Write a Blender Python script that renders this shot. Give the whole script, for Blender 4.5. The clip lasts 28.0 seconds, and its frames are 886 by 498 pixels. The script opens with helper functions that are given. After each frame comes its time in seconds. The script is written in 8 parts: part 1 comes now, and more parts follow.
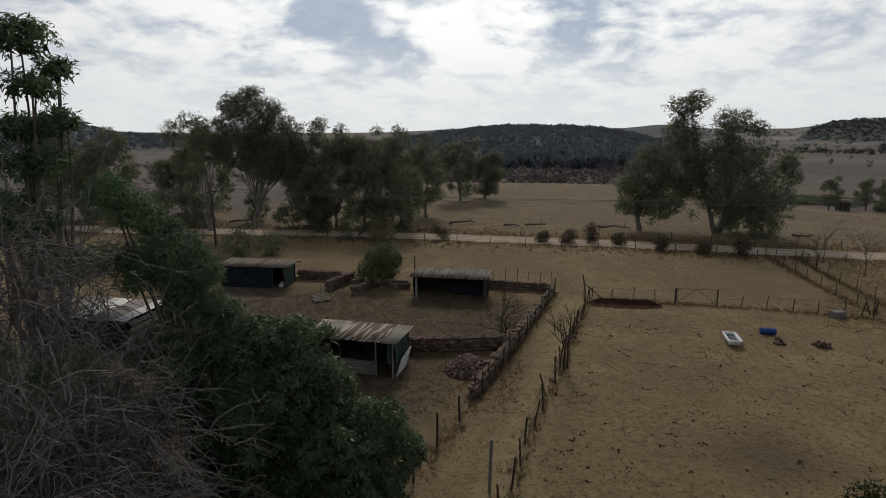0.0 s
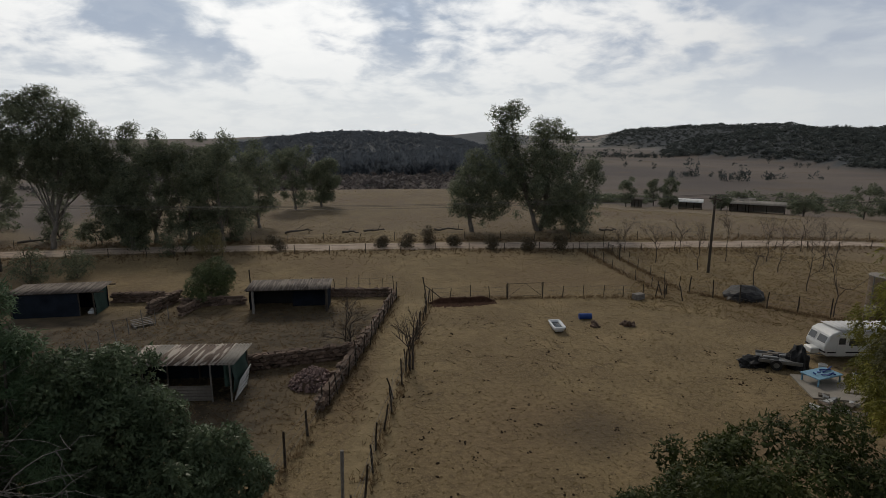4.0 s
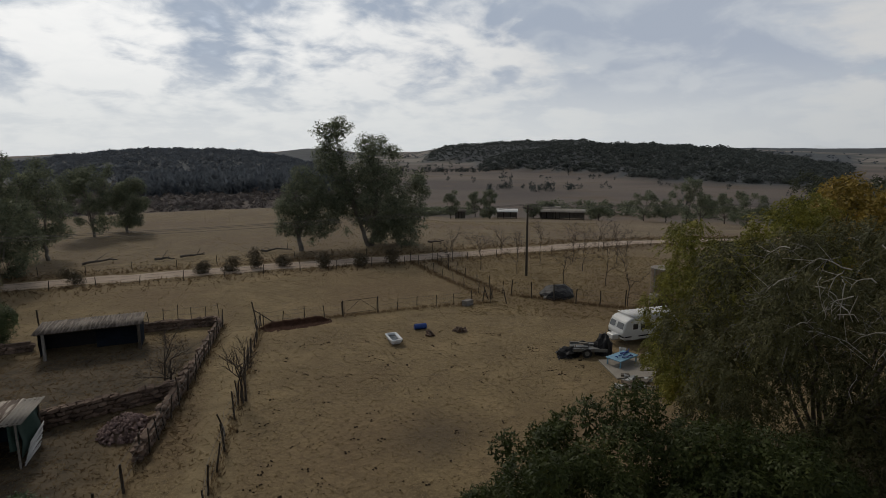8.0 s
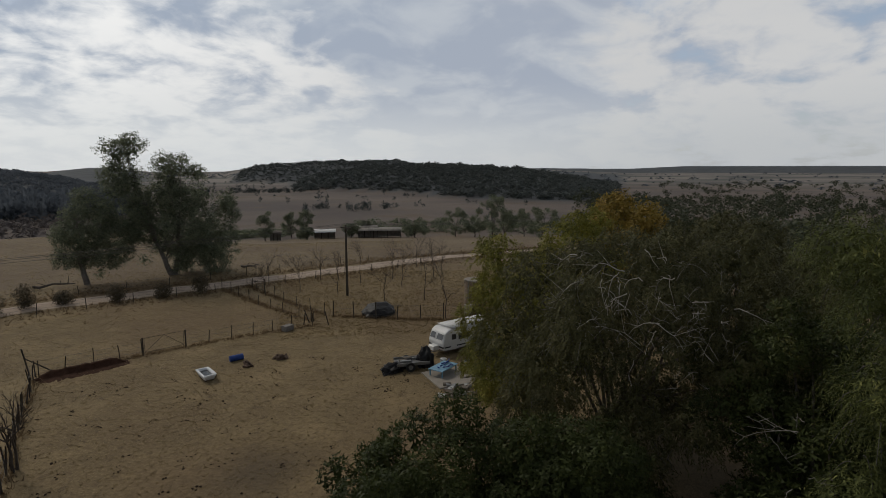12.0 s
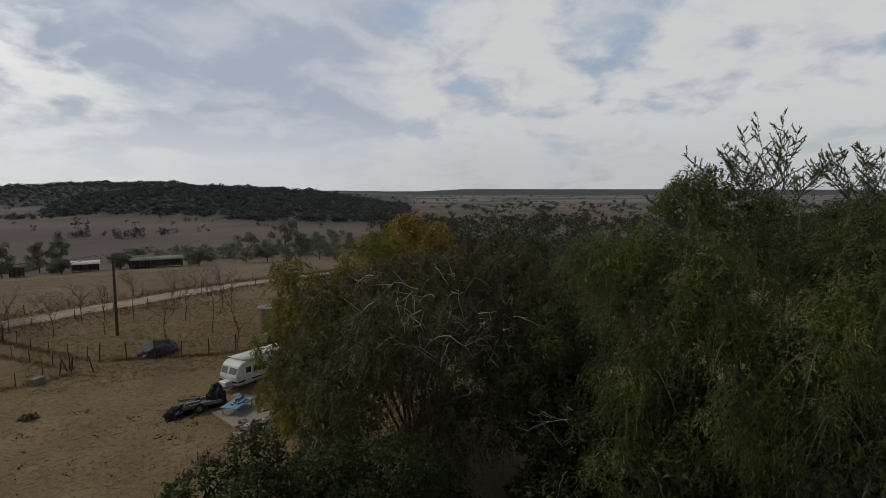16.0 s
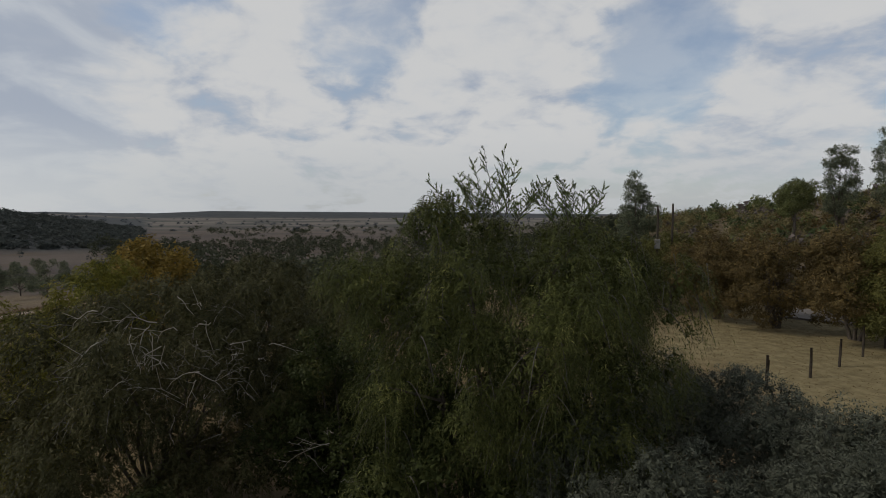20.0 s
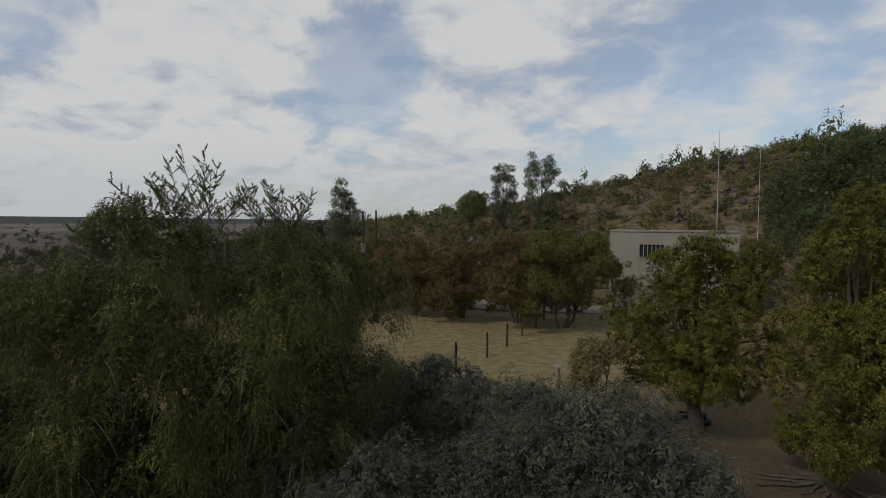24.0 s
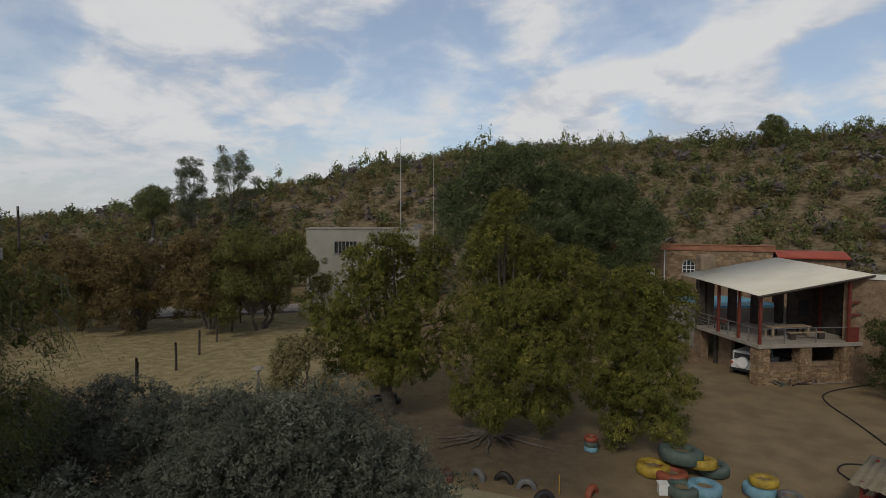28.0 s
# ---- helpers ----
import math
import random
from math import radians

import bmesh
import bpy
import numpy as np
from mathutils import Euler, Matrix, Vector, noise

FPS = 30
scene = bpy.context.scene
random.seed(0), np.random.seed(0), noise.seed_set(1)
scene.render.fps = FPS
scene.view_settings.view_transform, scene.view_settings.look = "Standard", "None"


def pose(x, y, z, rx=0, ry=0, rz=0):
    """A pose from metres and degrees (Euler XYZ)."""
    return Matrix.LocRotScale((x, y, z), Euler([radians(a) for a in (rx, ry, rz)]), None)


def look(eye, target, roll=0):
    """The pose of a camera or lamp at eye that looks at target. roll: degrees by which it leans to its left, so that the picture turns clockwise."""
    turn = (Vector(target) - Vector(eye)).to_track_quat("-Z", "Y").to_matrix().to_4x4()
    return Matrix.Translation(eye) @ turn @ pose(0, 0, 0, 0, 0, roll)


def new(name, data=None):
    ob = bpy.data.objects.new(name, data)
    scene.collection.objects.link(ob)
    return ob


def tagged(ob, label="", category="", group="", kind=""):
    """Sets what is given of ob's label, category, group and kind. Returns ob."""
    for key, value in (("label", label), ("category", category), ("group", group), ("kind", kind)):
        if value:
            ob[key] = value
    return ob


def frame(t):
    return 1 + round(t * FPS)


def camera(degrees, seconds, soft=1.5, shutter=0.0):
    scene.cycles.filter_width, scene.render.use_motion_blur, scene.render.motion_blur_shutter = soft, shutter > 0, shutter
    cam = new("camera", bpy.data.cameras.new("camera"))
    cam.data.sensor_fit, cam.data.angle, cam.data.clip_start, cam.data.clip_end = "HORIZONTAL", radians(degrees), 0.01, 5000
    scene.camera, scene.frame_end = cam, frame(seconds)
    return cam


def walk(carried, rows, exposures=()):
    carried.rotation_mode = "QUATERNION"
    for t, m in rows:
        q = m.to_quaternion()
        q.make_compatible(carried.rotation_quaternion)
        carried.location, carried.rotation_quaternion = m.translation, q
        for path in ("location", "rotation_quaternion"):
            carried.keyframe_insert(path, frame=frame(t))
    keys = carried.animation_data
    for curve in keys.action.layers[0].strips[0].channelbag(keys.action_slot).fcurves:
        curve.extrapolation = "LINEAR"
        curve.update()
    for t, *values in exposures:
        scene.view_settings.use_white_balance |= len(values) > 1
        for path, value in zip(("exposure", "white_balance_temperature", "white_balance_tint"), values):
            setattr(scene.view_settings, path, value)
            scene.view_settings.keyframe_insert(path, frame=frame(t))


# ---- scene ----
# camera: a drone that hovers and turns on the spot; rows of seconds, heading, pitch, lean
EYE = 12.0
cam = camera(76.6, 28.0, soft=0.55)
PATH = [
    (0, -0.49, -12.26, -0.16), (0.5, -2.47, -12.28, -0.08), (1, -4.52, -12.26, -0.03), (1.5, -6.55, -12.23, -0.02),
    (2, -8.59, -12.21, 0.1), (2.5, -10.66, -12.11, 0.21), (3, -12.79, -11.97, 0.13), (3.5, -14.95, -11.8, 0.1),
    (5.5, -23.45, -11.07, -0.04), (6, -25.64, -10.86, -0.09), (6.5, -27.88, -10.67, -0.12), (7, -30.05, -10.46, -0.13),
    (7.5, -32.23, -10.23, -0.13), (8, -34.4, -10.03, -0.21), (8.5, -36.63, -9.82, -0.27), (9, -38.91, -9.61, -0.31),
    (9.5, -41.14, -9.39, -0.26), (10, -43.39, -9.17, -0.24), (10.5, -45.71, -8.93, -0.23), (11, -48.06, -8.64, -0.16),
    (11.5, -50.48, -8.36, -0.18), (12, -52.92, -8.11, -0.13), (12.5, -55.47, -7.82, -0.11), (14.5, -65.87, -6.62, 0.06),
    (15, -68.67, -6.37, -0.06), (15.5, -71.5, -6.14, -0.14), (16, -73.69, -5.88, -0.06), (16.5, -76.71, -5.55, -0.02),
    (17, -79.57, -5.24, 0.03), (17.5, -82.59, -4.93, 0.03), (18, -85.42, -4.65, 0.17), (18.5, -88.03, -4.5, 0.28),
    (19, -91.8, -4.26, 0.19), (19.5, -95.22, -3.94, 0.28), (20, -98.37, -3.55, 0.21), (20.5, -101.63, -3.16, 0.2),
    (21, -105.06, -2.91, 0.18), (21.5, -108.67, -2.8, 0.31), (23.5, -123.8, -2.9, 0.48), (24, -127.42, -2.82, 0.39),
    (24.5, -131, -2.71, 0.41), (25, -134.85, -2.71, 0.51), (25.5, -138.97, -2.8, 0.6), (26, -142.75, -2.83, 0.58),
    (26.5, -146.45, -2.83, 0.38), (27, -149.99, -2.8, 0.14), (27.5, -153.85, -2.8, 0.15), (28, -157.71, -2.85, 0.21),
]
walk(cam, [(t, pose(0, 0, EYE, 90 + pitch, 0, head) @ pose(0, 0, 0, 0, 0, lean)) for t, head, pitch, lean in PATH],
     exposures=[(0, 0.12), (3, 0.08), (8, -0.04), (12, -0.07), (17, -0.05), (21, -0.09), (25, -0.02), (28, 0.08)])

# ---- sky and sun ----
SUN_AZ, SUN_EL = radians(2), radians(40)
world = bpy.data.worlds.new("world")
scene.world = world
world.use_nodes = True
wt = world.node_tree
wt.nodes.clear()


def wmath(op, a, b=None, c=None, clamp=False):
    n = wt.nodes.new("ShaderNodeMath")
    n.operation, n.use_clamp = op, clamp
    for i, s in enumerate((a, b, c)):
        if s is None:
            continue
        if isinstance(s, (int, float)):
            n.inputs[i].default_value = s
        else:
            wt.links.new(s, n.inputs[i])
    return n.outputs[0]


def wnoise(vec, scale, detail, rough, dist=0.0):
    n = wt.nodes.new("ShaderNodeTexNoise")
    n.inputs["Scale"].default_value, n.inputs["Detail"].default_value = scale, detail
    n.inputs["Roughness"].default_value, n.inputs["Distortion"].default_value = rough, dist
    wt.links.new(vec, n.inputs["Vector"])
    return n.outputs["Fac"]


def wmix(fac, a, b):
    n = wt.nodes.new("ShaderNodeMix")
    n.data_type = "RGBA"
    for s, i in ((fac, 0), (a, 6), (b, 7)):
        if isinstance(s, (int, float)):
            n.inputs[i].default_value = s
        elif isinstance(s, tuple):
            n.inputs[i].default_value = (*s, 1)
        else:
            wt.links.new(s, n.inputs[i])
    return n.outputs[2]


def wrange(v, a, b, lo=0.0, hi=1.0):
    n = wt.nodes.new("ShaderNodeMapRange")
    n.interpolation_type = "SMOOTHSTEP"
    for i, s in enumerate((None, a, b, lo, hi)):
        if s is not None:
            n.inputs[i].default_value = s
    wt.links.new(v, n.inputs[0])
    return n.outputs[0]


sky = wt.nodes.new("ShaderNodeTexSky")
sky.sky_type, sky.sun_disc = "NISHITA", False
sky.sun_elevation, sky.sun_rotation = SUN_EL, SUN_AZ
sky.air_density, sky.dust_density = 1.0, 1.5
coord = wt.nodes.new("ShaderNodeTexCoord")
sep = wt.nodes.new("ShaderNodeSeparateXYZ")
wt.links.new(coord.outputs["Generated"], sep.inputs[0])
dx, dy, dz = sep.outputs
up = wmath("MAXIMUM", dz, 0.0)
lift = wmath("ADD", up, 0.30)
comb = wt.nodes.new("ShaderNodeCombineXYZ")
wt.links.new(wmath("DIVIDE", dx, lift), comb.inputs[0])
wt.links.new(wmath("DIVIDE", dy, lift), comb.inputs[1])
flat = comb.outputs[0]


def towards(az, el):
    """How near the view is to a direction of the sky: 1 when on it."""
    a, e = radians(az), radians(el)
    return wmath("ADD", wmath("MULTIPLY", dx, math.sin(a) * math.cos(e)),
                 wmath("ADD", wmath("MULTIPLY", dy, math.cos(a) * math.cos(e)), wmath("MULTIPLY", dz, math.sin(e))))


def bank(az, el, wide, weight):
    """A soft round stretch of thicker (or thinner) cloud."""
    return wmath("MULTIPLY", wrange(towards(az, el), math.cos(radians(wide)), 1.0), weight)


def total(*terms):
    out = terms[0]
    for t in terms[1:]:
        out = wmath("ADD", out, t)
    return out


near_sun = towards(math.degrees(SUN_AZ), math.degrees(SUN_EL))
glow = wrange(near_sun, 0.5, 1.0)
big = wnoise(flat, 1.2, 4, 0.5, 0.3)
mid = wnoise(flat, 3.4, 9, 0.53, 0.4)
cells = wnoise(flat, 10.0, 6, 0.55, 0.4)
body = total(wmath("MULTIPLY", big, 0.34), wmath("MULTIPLY", mid, 0.48), wmath("MULTIPLY", cells, 0.18))
# cloud covers the sunny side, and opens into blue gaps to the south-east and south
cover = total(body, wmath("MULTIPLY", wrange(near_sun, -0.5, 0.75), 0.14), 0.02, bank(73, 19, 7, -0.15), bank(90, 19, 8, -0.2), bank(119, 14, 9, -0.10), bank(157, 11, 12, -0.07), bank(176, 17, 9, -0.10),
              bank(140, 19, 12, 0.05), bank(104, 14, 10, 0.07), bank(183, 11, 7, 0.10), bank(170, 9, 6, 0.08), bank(128, 9, 9, 0.06), bank(53, 13, 18, 0.06), bank(120, 15, 7, -0.10), bank(178, 18, 5, -0.10), bank(148, 12, 8, -0.06))
az = wmath("MULTIPLY", wmath("ARCTAN2", dx, dy), 180 / math.pi)
el = wmath("MULTIPLY", wmath("ARCSINE", dz), 180 / math.pi)
# one long bright streak of cloud that climbs towards the south-west, and the heavy bank in the east
west = wmath("ADD", az, wmath("MULTIPLY", wmath("LESS_THAN", az, -90.0), 360.0))
rise = wmath("SUBTRACT", el, wmath("MULTIPLY_ADD", wmath("SUBTRACT", west, 160.0), 0.27, 9.2))
streak = wmath("MULTIPLY", wrange(wmath("ABSOLUTE", wmath("MULTIPLY_ADD", mid, 3.0, wmath("SUBTRACT", rise, 1.5))), 0.8, 3.0, 1.0, 0.0), wrange(west, 158.0, 172.0))
slope = wmath("SUBTRACT", el, wmath("MULTIPLY_ADD", wmath("SUBTRACT", az, 50.0), -0.45, 12.0))
heavy = wmath("MULTIPLY", wrange(wmath("ABSOLUTE", wmath("MULTIPLY_ADD", mid, 6.0, wmath("SUBTRACT", slope, 3.0))), 1.5, 6.5, 1.0, 0.0), wmath("MULTIPLY", wrange(az, 26.0, 42.0), wrange(az, 58.0, 70.0, 1.0, 0.0)))
cover = total(cover, wmath("MULTIPLY", streak, 0.16), wmath("MULTIPLY", heavy, 0.12))
gap = wmath("MULTIPLY_ADD", wrange(cover, 0.42, 0.58), 0.57, 0.41)
thick = wrange(total(body, bank(57, 13, 17, -0.11), bank(-8, 11, 8, -0.05), bank(49, 10, 8, -0.04), bank(4, 9, 8, 0.05), bank(78, 13, 12, 0.05), bank(100, 14, 25, 0.03)), 0.42, 0.57)
lit = wmix(glow, (0.62, 0.622, 0.622), (0.985, 0.985, 0.972))
shade = wmix(wrange(mid, 0.4, 0.62), wmix(glow, (0.38, 0.425, 0.505), (0.35, 0.415, 0.515)), wmix(glow, (0.50, 0.535, 0.585), (0.50, 0.555, 0.62)))
cloud = wmix(wmath("MULTIPLY_ADD", wmath("SUBTRACT", streak, heavy), 0.55, wmath("MULTIPLY_ADD", cells, 0.3, wmath("MULTIPLY_ADD", thick, 0.95, -0.13)), True), shade, lit)
# overhead, out of view, the cloud is dimmed to lower the light below
dull = wmath("SUBTRACT", 1.0, wmath("MULTIPLY", wrange(up, 0.36, 0.68), 0.72))
tone = wt.nodes.new("ShaderNodeVectorMath")
tone.operation = "SCALE"
wt.links.new(cloud, tone.inputs[0])
wt.links.new(dull, tone.inputs["Scale"])
cloud = tone.outputs[0]
low = wrange(up, 0.02, 0.16, 1.0, 0.0)
cloud = wmix(wmath("MULTIPLY", low, 0.85), cloud, wmix(wrange(near_sun, 0.1, 0.85), (0.50, 0.522, 0.54), (0.712, 0.738, 0.748)))
gap = wmath("MAXIMUM", gap, wmath("MULTIPLY", low, 0.8))
bg_sky, bg_cloud = wt.nodes.new("ShaderNodeBackground"), wt.nodes.new("ShaderNodeBackground")
wt.links.new(sky.outputs[0], bg_sky.inputs[0])
bg_sky.inputs[1].default_value = 0.115
wt.links.new(cloud, bg_cloud.inputs[0])
bg_cloud.inputs[1].default_value = 1.0
mix = wt.nodes.new("ShaderNodeMixShader")
wt.links.new(gap, mix.inputs[0])
wt.links.new(bg_sky.outputs[0], mix.inputs[1])
wt.links.new(bg_cloud.outputs[0], mix.inputs[2])
wout = wt.nodes.new("ShaderNodeOutputWorld")
wt.links.new(mix.outputs[0], wout.inputs[0])

sun = new("sun", bpy.data.lights.new("sun", "SUN"))
sun.data.energy, sun.data.angle, sun.data.color = 1.2, radians(12), (1.0, 0.91, 0.78)
sun.matrix_world = look((math.sin(SUN_AZ) * 80, math.cos(SUN_AZ) * 80, 80 * math.tan(SUN_EL)), (0, 0, 0))

# ---- materials ----
def bsdf_of(m):
    return m.node_tree.nodes["Principled BSDF"]


def material(name, a, b, rough=0.85, scale=3.0, fine=40.0, bump=0.3, metal=0.0, dist=0.02, per_object=0.0, spots=None, spec=0.3, lo=0.36, hi=0.68):
    """A surface of two colours, mixed at two scales, with a fine relief."""
    m = bpy.data.materials.new(name)
    m.use_nodes = True
    nt = m.node_tree
    p = bsdf_of(m)
    p.inputs["Roughness"].default_value, p.inputs["Metallic"].default_value = rough, metal
    p.inputs["Specular IOR Level"].default_value = spec
    geo = nt.nodes.new("ShaderNodeNewGeometry")
    n1, n2 = nt.nodes.new("ShaderNodeTexNoise"), nt.nodes.new("ShaderNodeTexNoise")
    for n, s in ((n1, scale), (n2, fine)):
        n.inputs["Scale"].default_value, n.inputs["Detail"].default_value = s, 5
        nt.links.new(geo.outputs["Position"], n.inputs["Vector"])
    add = nt.nodes.new("ShaderNodeMath")
    add.operation = "MULTIPLY_ADD"
    add.inputs[1].default_value = 0.45
    nt.links.new(n2.outputs["Fac"], add.inputs[0])
    half = nt.nodes.new("ShaderNodeMath")
    half.operation = "MULTIPLY"
    half.inputs[1].default_value = 0.62
    nt.links.new(n1.outputs["Fac"], half.inputs[0])
    nt.links.new(half.outputs[0], add.inputs[2])
    ramp = nt.nodes.new("ShaderNodeValToRGB")
    ramp.color_ramp.elements[0].position, ramp.color_ramp.elements[1].position = lo, hi
    ramp.color_ramp.elements[0].color, ramp.color_ramp.elements[1].color = (*a, 1), (*b, 1)
    if spots:
        e = ramp.color_ramp.elements.new(0.74)
        e.color = (*spots, 1)
    nt.links.new(add.outputs[0], ramp.inputs[0])
    out = ramp.outputs[0]
    if per_object:
        info = nt.nodes.new("ShaderNodeObjectInfo")
        hsv = nt.nodes.new("ShaderNodeHueSaturation")
        rng = nt.nodes.new("ShaderNodeMapRange")
        rng.inputs[3].default_value, rng.inputs[4].default_value = 1 - per_object, 1 + per_object
        nt.links.new(info.outputs["Random"], rng.inputs[0])
        nt.links.new(rng.outputs[0], hsv.inputs["Value"])
        nt.links.new(out, hsv.inputs["Color"])
        out = hsv.outputs[0]
    nt.links.new(out, p.inputs["Base Color"])
    if bump:
        b_ = nt.nodes.new("ShaderNodeBump")
        b_.inputs["Strength"].default_value, b_.inputs["Distance"].default_value = bump, dist
        nt.links.new(n2.outputs["Fac"], b_.inputs["Height"])
        nt.links.new(b_.outputs[0], p.inputs["Normal"])
    return m


def leaf_material(name, a, b, c=None, rough=0.55, through_light=0.25):
    """Leaves whose colour varies from leaf to leaf and from clump to clump."""
    m = bpy.data.materials.new(name)
    m.use_nodes = True
    nt = m.node_tree
    p = bsdf_of(m)
    p.inputs["Roughness"].default_value = rough
    p.inputs["Specular IOR Level"].default_value = 0.14
    geo = nt.nodes.new("ShaderNodeNewGeometry")
    n1 = nt.nodes.new("ShaderNodeTexNoise")
    n1.inputs["Scale"].default_value, n1.inputs["Detail"].default_value = 0.9, 3
    nt.links.new(geo.outputs["Position"], n1.inputs["Vector"])
    add = nt.nodes.new("ShaderNodeMath")
    add.operation = "MULTIPLY_ADD"
    add.inputs[1].default_value = 0.5
    nt.links.new(geo.outputs["Random Per Island"], add.inputs[0])
    half = nt.nodes.new("ShaderNodeMath")
    half.operation = "MULTIPLY_ADD"
    half.inputs[1].default_value, half.inputs[2].default_value = 1.3, -0.4
    nt.links.new(n1.outputs["Fac"], half.inputs[0])
    nt.links.new(half.outputs[0], add.inputs[2])
    ramp = nt.nodes.new("ShaderNodeValToRGB")
    ramp.color_ramp.elements[0].position, ramp.color_ramp.elements[1].position = 0.15, 0.8
    ramp.color_ramp.elements[0].color, ramp.color_ramp.elements[1].color = (*a, 1), (*b, 1)
    if c:
        ramp.color_ramp.elements.new(0.95).color = (*c, 1)
    nt.links.new(add.outputs[0], ramp.inputs[0])
    nt.links.new(ramp.outputs[0], p.inputs["Base Color"])
    tr = nt.nodes.new("ShaderNodeBsdfTranslucent")
    nt.links.new(ramp.outputs[0], tr.inputs[0])
    mx = nt.nodes.new("ShaderNodeMixShader")
    mx.inputs[0].default_value = through_light
    nt.links.new(p.outputs[0], mx.inputs[1])
    nt.links.new(tr.outputs[0], mx.inputs[2])
    nt.links.new(mx.outputs[0], nt.nodes["Material Output"].inputs[0])
    return m


BARK = material("bark", (0.05, 0.042, 0.035), (0.14, 0.12, 0.10), 0.95, 4, 30, 0.6)
BARK_PALE = material("pale_bark", (0.085, 0.075, 0.064), (0.21, 0.19, 0.165), 0.9, 2, 20, 0.4)
TWIG_BROWN = material("brown_twig", (0.035, 0.028, 0.022), (0.10, 0.08, 0.065), 0.9, 3, 30, 0.2)
TWIG_DARK = material("dark_twig", (0.06, 0.055, 0.053), (0.19, 0.175, 0.166), 0.9, 3, 30, 0.2)
TWIG_GREY = material("grey_twig", (0.055, 0.05, 0.05), (0.17, 0.157, 0.152), 0.9, 3, 30, 0.2)
DEAD_WOOD = material("dead_wood", (0.13, 0.118, 0.10), (0.28, 0.26, 0.23), 0.9, 3, 30, 0.2)
POST_WOOD = material("post_wood", (0.03, 0.025, 0.02), (0.09, 0.075, 0.06), 0.95, 6, 40, 0.5)
POST_PALE = material("weathered_post", (0.13, 0.12, 0.11), (0.26, 0.24, 0.22), 0.95, 6, 40, 0.5)
WIRE = material("wire", (0.08, 0.08, 0.08), (0.14, 0.13, 0.12), 0.6, 5, 40, 0.0, 0.6)

LEAF_DARK = leaf_material("dark_broad_leaf", (0.045, 0.066, 0.036), (0.135, 0.175, 0.095), (0.21, 0.25, 0.15), 0.42)
LEAF_FEATHER = leaf_material("feathery_leaf", (0.042, 0.07, 0.038), (0.125, 0.19, 0.096))
LEAF_GUM = leaf_material("gum_leaf", (0.07, 0.086, 0.057), (0.215, 0.235, 0.152), None, 0.5, 0.5)
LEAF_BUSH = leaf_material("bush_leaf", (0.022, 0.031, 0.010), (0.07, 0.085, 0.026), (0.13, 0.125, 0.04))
LEAF_ACACIA = leaf_material("acacia_leaf", (0.056, 0.06, 0.02), (0.178, 0.172, 0.053), (0.29, 0.255, 0.09))
LEAF_LIME = leaf_material("yellow_green_leaf", (0.088, 0.092, 0.02), (0.27, 0.255, 0.05), (0.41, 0.335, 0.07))
LEAF_GOLD = leaf_material("gold_leaf", (0.13, 0.10, 0.02), (0.32, 0.22, 0.05))
LEAF_WILLOW = leaf_material("weeping_leaf", (0.036, 0.045, 0.015), (0.135, 0.15, 0.046), (0.29, 0.285, 0.095))
LEAF_OLIVE = leaf_material("olive_leaf", (0.058, 0.067, 0.05), (0.165, 0.177, 0.135), (0.27, 0.275, 0.22))
LEAF_PEPPER = leaf_material("pepper_leaf", (0.049, 0.055, 0.013), (0.188, 0.182, 0.041), (0.37, 0.335, 0.08), 0.55, 0.17)
LEAF_RUST = leaf_material("rusty_leaf", (0.082, 0.063, 0.029), (0.205, 0.152, 0.063), (0.31, 0.205, 0.08))
LEAF_SCRUB = leaf_material("scrub_leaf", (0.12, 0.108, 0.052), (0.275, 0.24, 0.115), (0.36, 0.30, 0.16))
LEAF_SHOOT = leaf_material("young_shoot_leaf", (0.07, 0.095, 0.028), (0.19, 0.24, 0.075), None, 0.5, 0.4)
LEAF_DRY = leaf_material("dry_bush_leaf", (0.05, 0.042, 0.027), (0.13, 0.105, 0.066))
DEAD_PALE = material("bleached_wood", (0.24, 0.22, 0.19), (0.42, 0.39, 0.34), 0.9, 3, 30, 0.2)
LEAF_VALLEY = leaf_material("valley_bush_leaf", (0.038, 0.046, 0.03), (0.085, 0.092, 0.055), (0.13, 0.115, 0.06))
LEAF_HILL = leaf_material("hill_bush_leaf", (0.07, 0.084, 0.032), (0.185, 0.2, 0.076), (0.27, 0.255, 0.11))
LEAF_THICKET = leaf_material("thorn_thicket_leaf", (0.043, 0.045, 0.02), (0.122, 0.117, 0.051), (0.21, 0.182, 0.088))
LEAF_THORN = leaf_material("thorn_leaf", (0.042, 0.06, 0.028), (0.12, 0.15, 0.065))
# far woods: pale blue-grey haze is painted into the leaf colour
LEAF_FAR_HAZE = leaf_material("hazy_far_wood_leaf", (0.09, 0.103, 0.122), (0.118, 0.133, 0.152), None, 0.8, 0.5)


# ridge and plantation leaves also carry distance haze in their base colour
LEAF_RIDGE_HAZE = leaf_material("hazy_ridge_wood_leaf", (0.066, 0.076, 0.074), (0.098, 0.109, 0.102), None, 0.8, 0.35)
LEAF_PINE_HAZE = leaf_material("hazy_plantation_leaf", (0.082, 0.094, 0.108), (0.108, 0.121, 0.138), None, 0.8, 0.5)
LEAF_REED = leaf_material("bare_scrub", (0.10, 0.088, 0.085), (0.18, 0.155, 0.145), None, 0.9, 0.1)

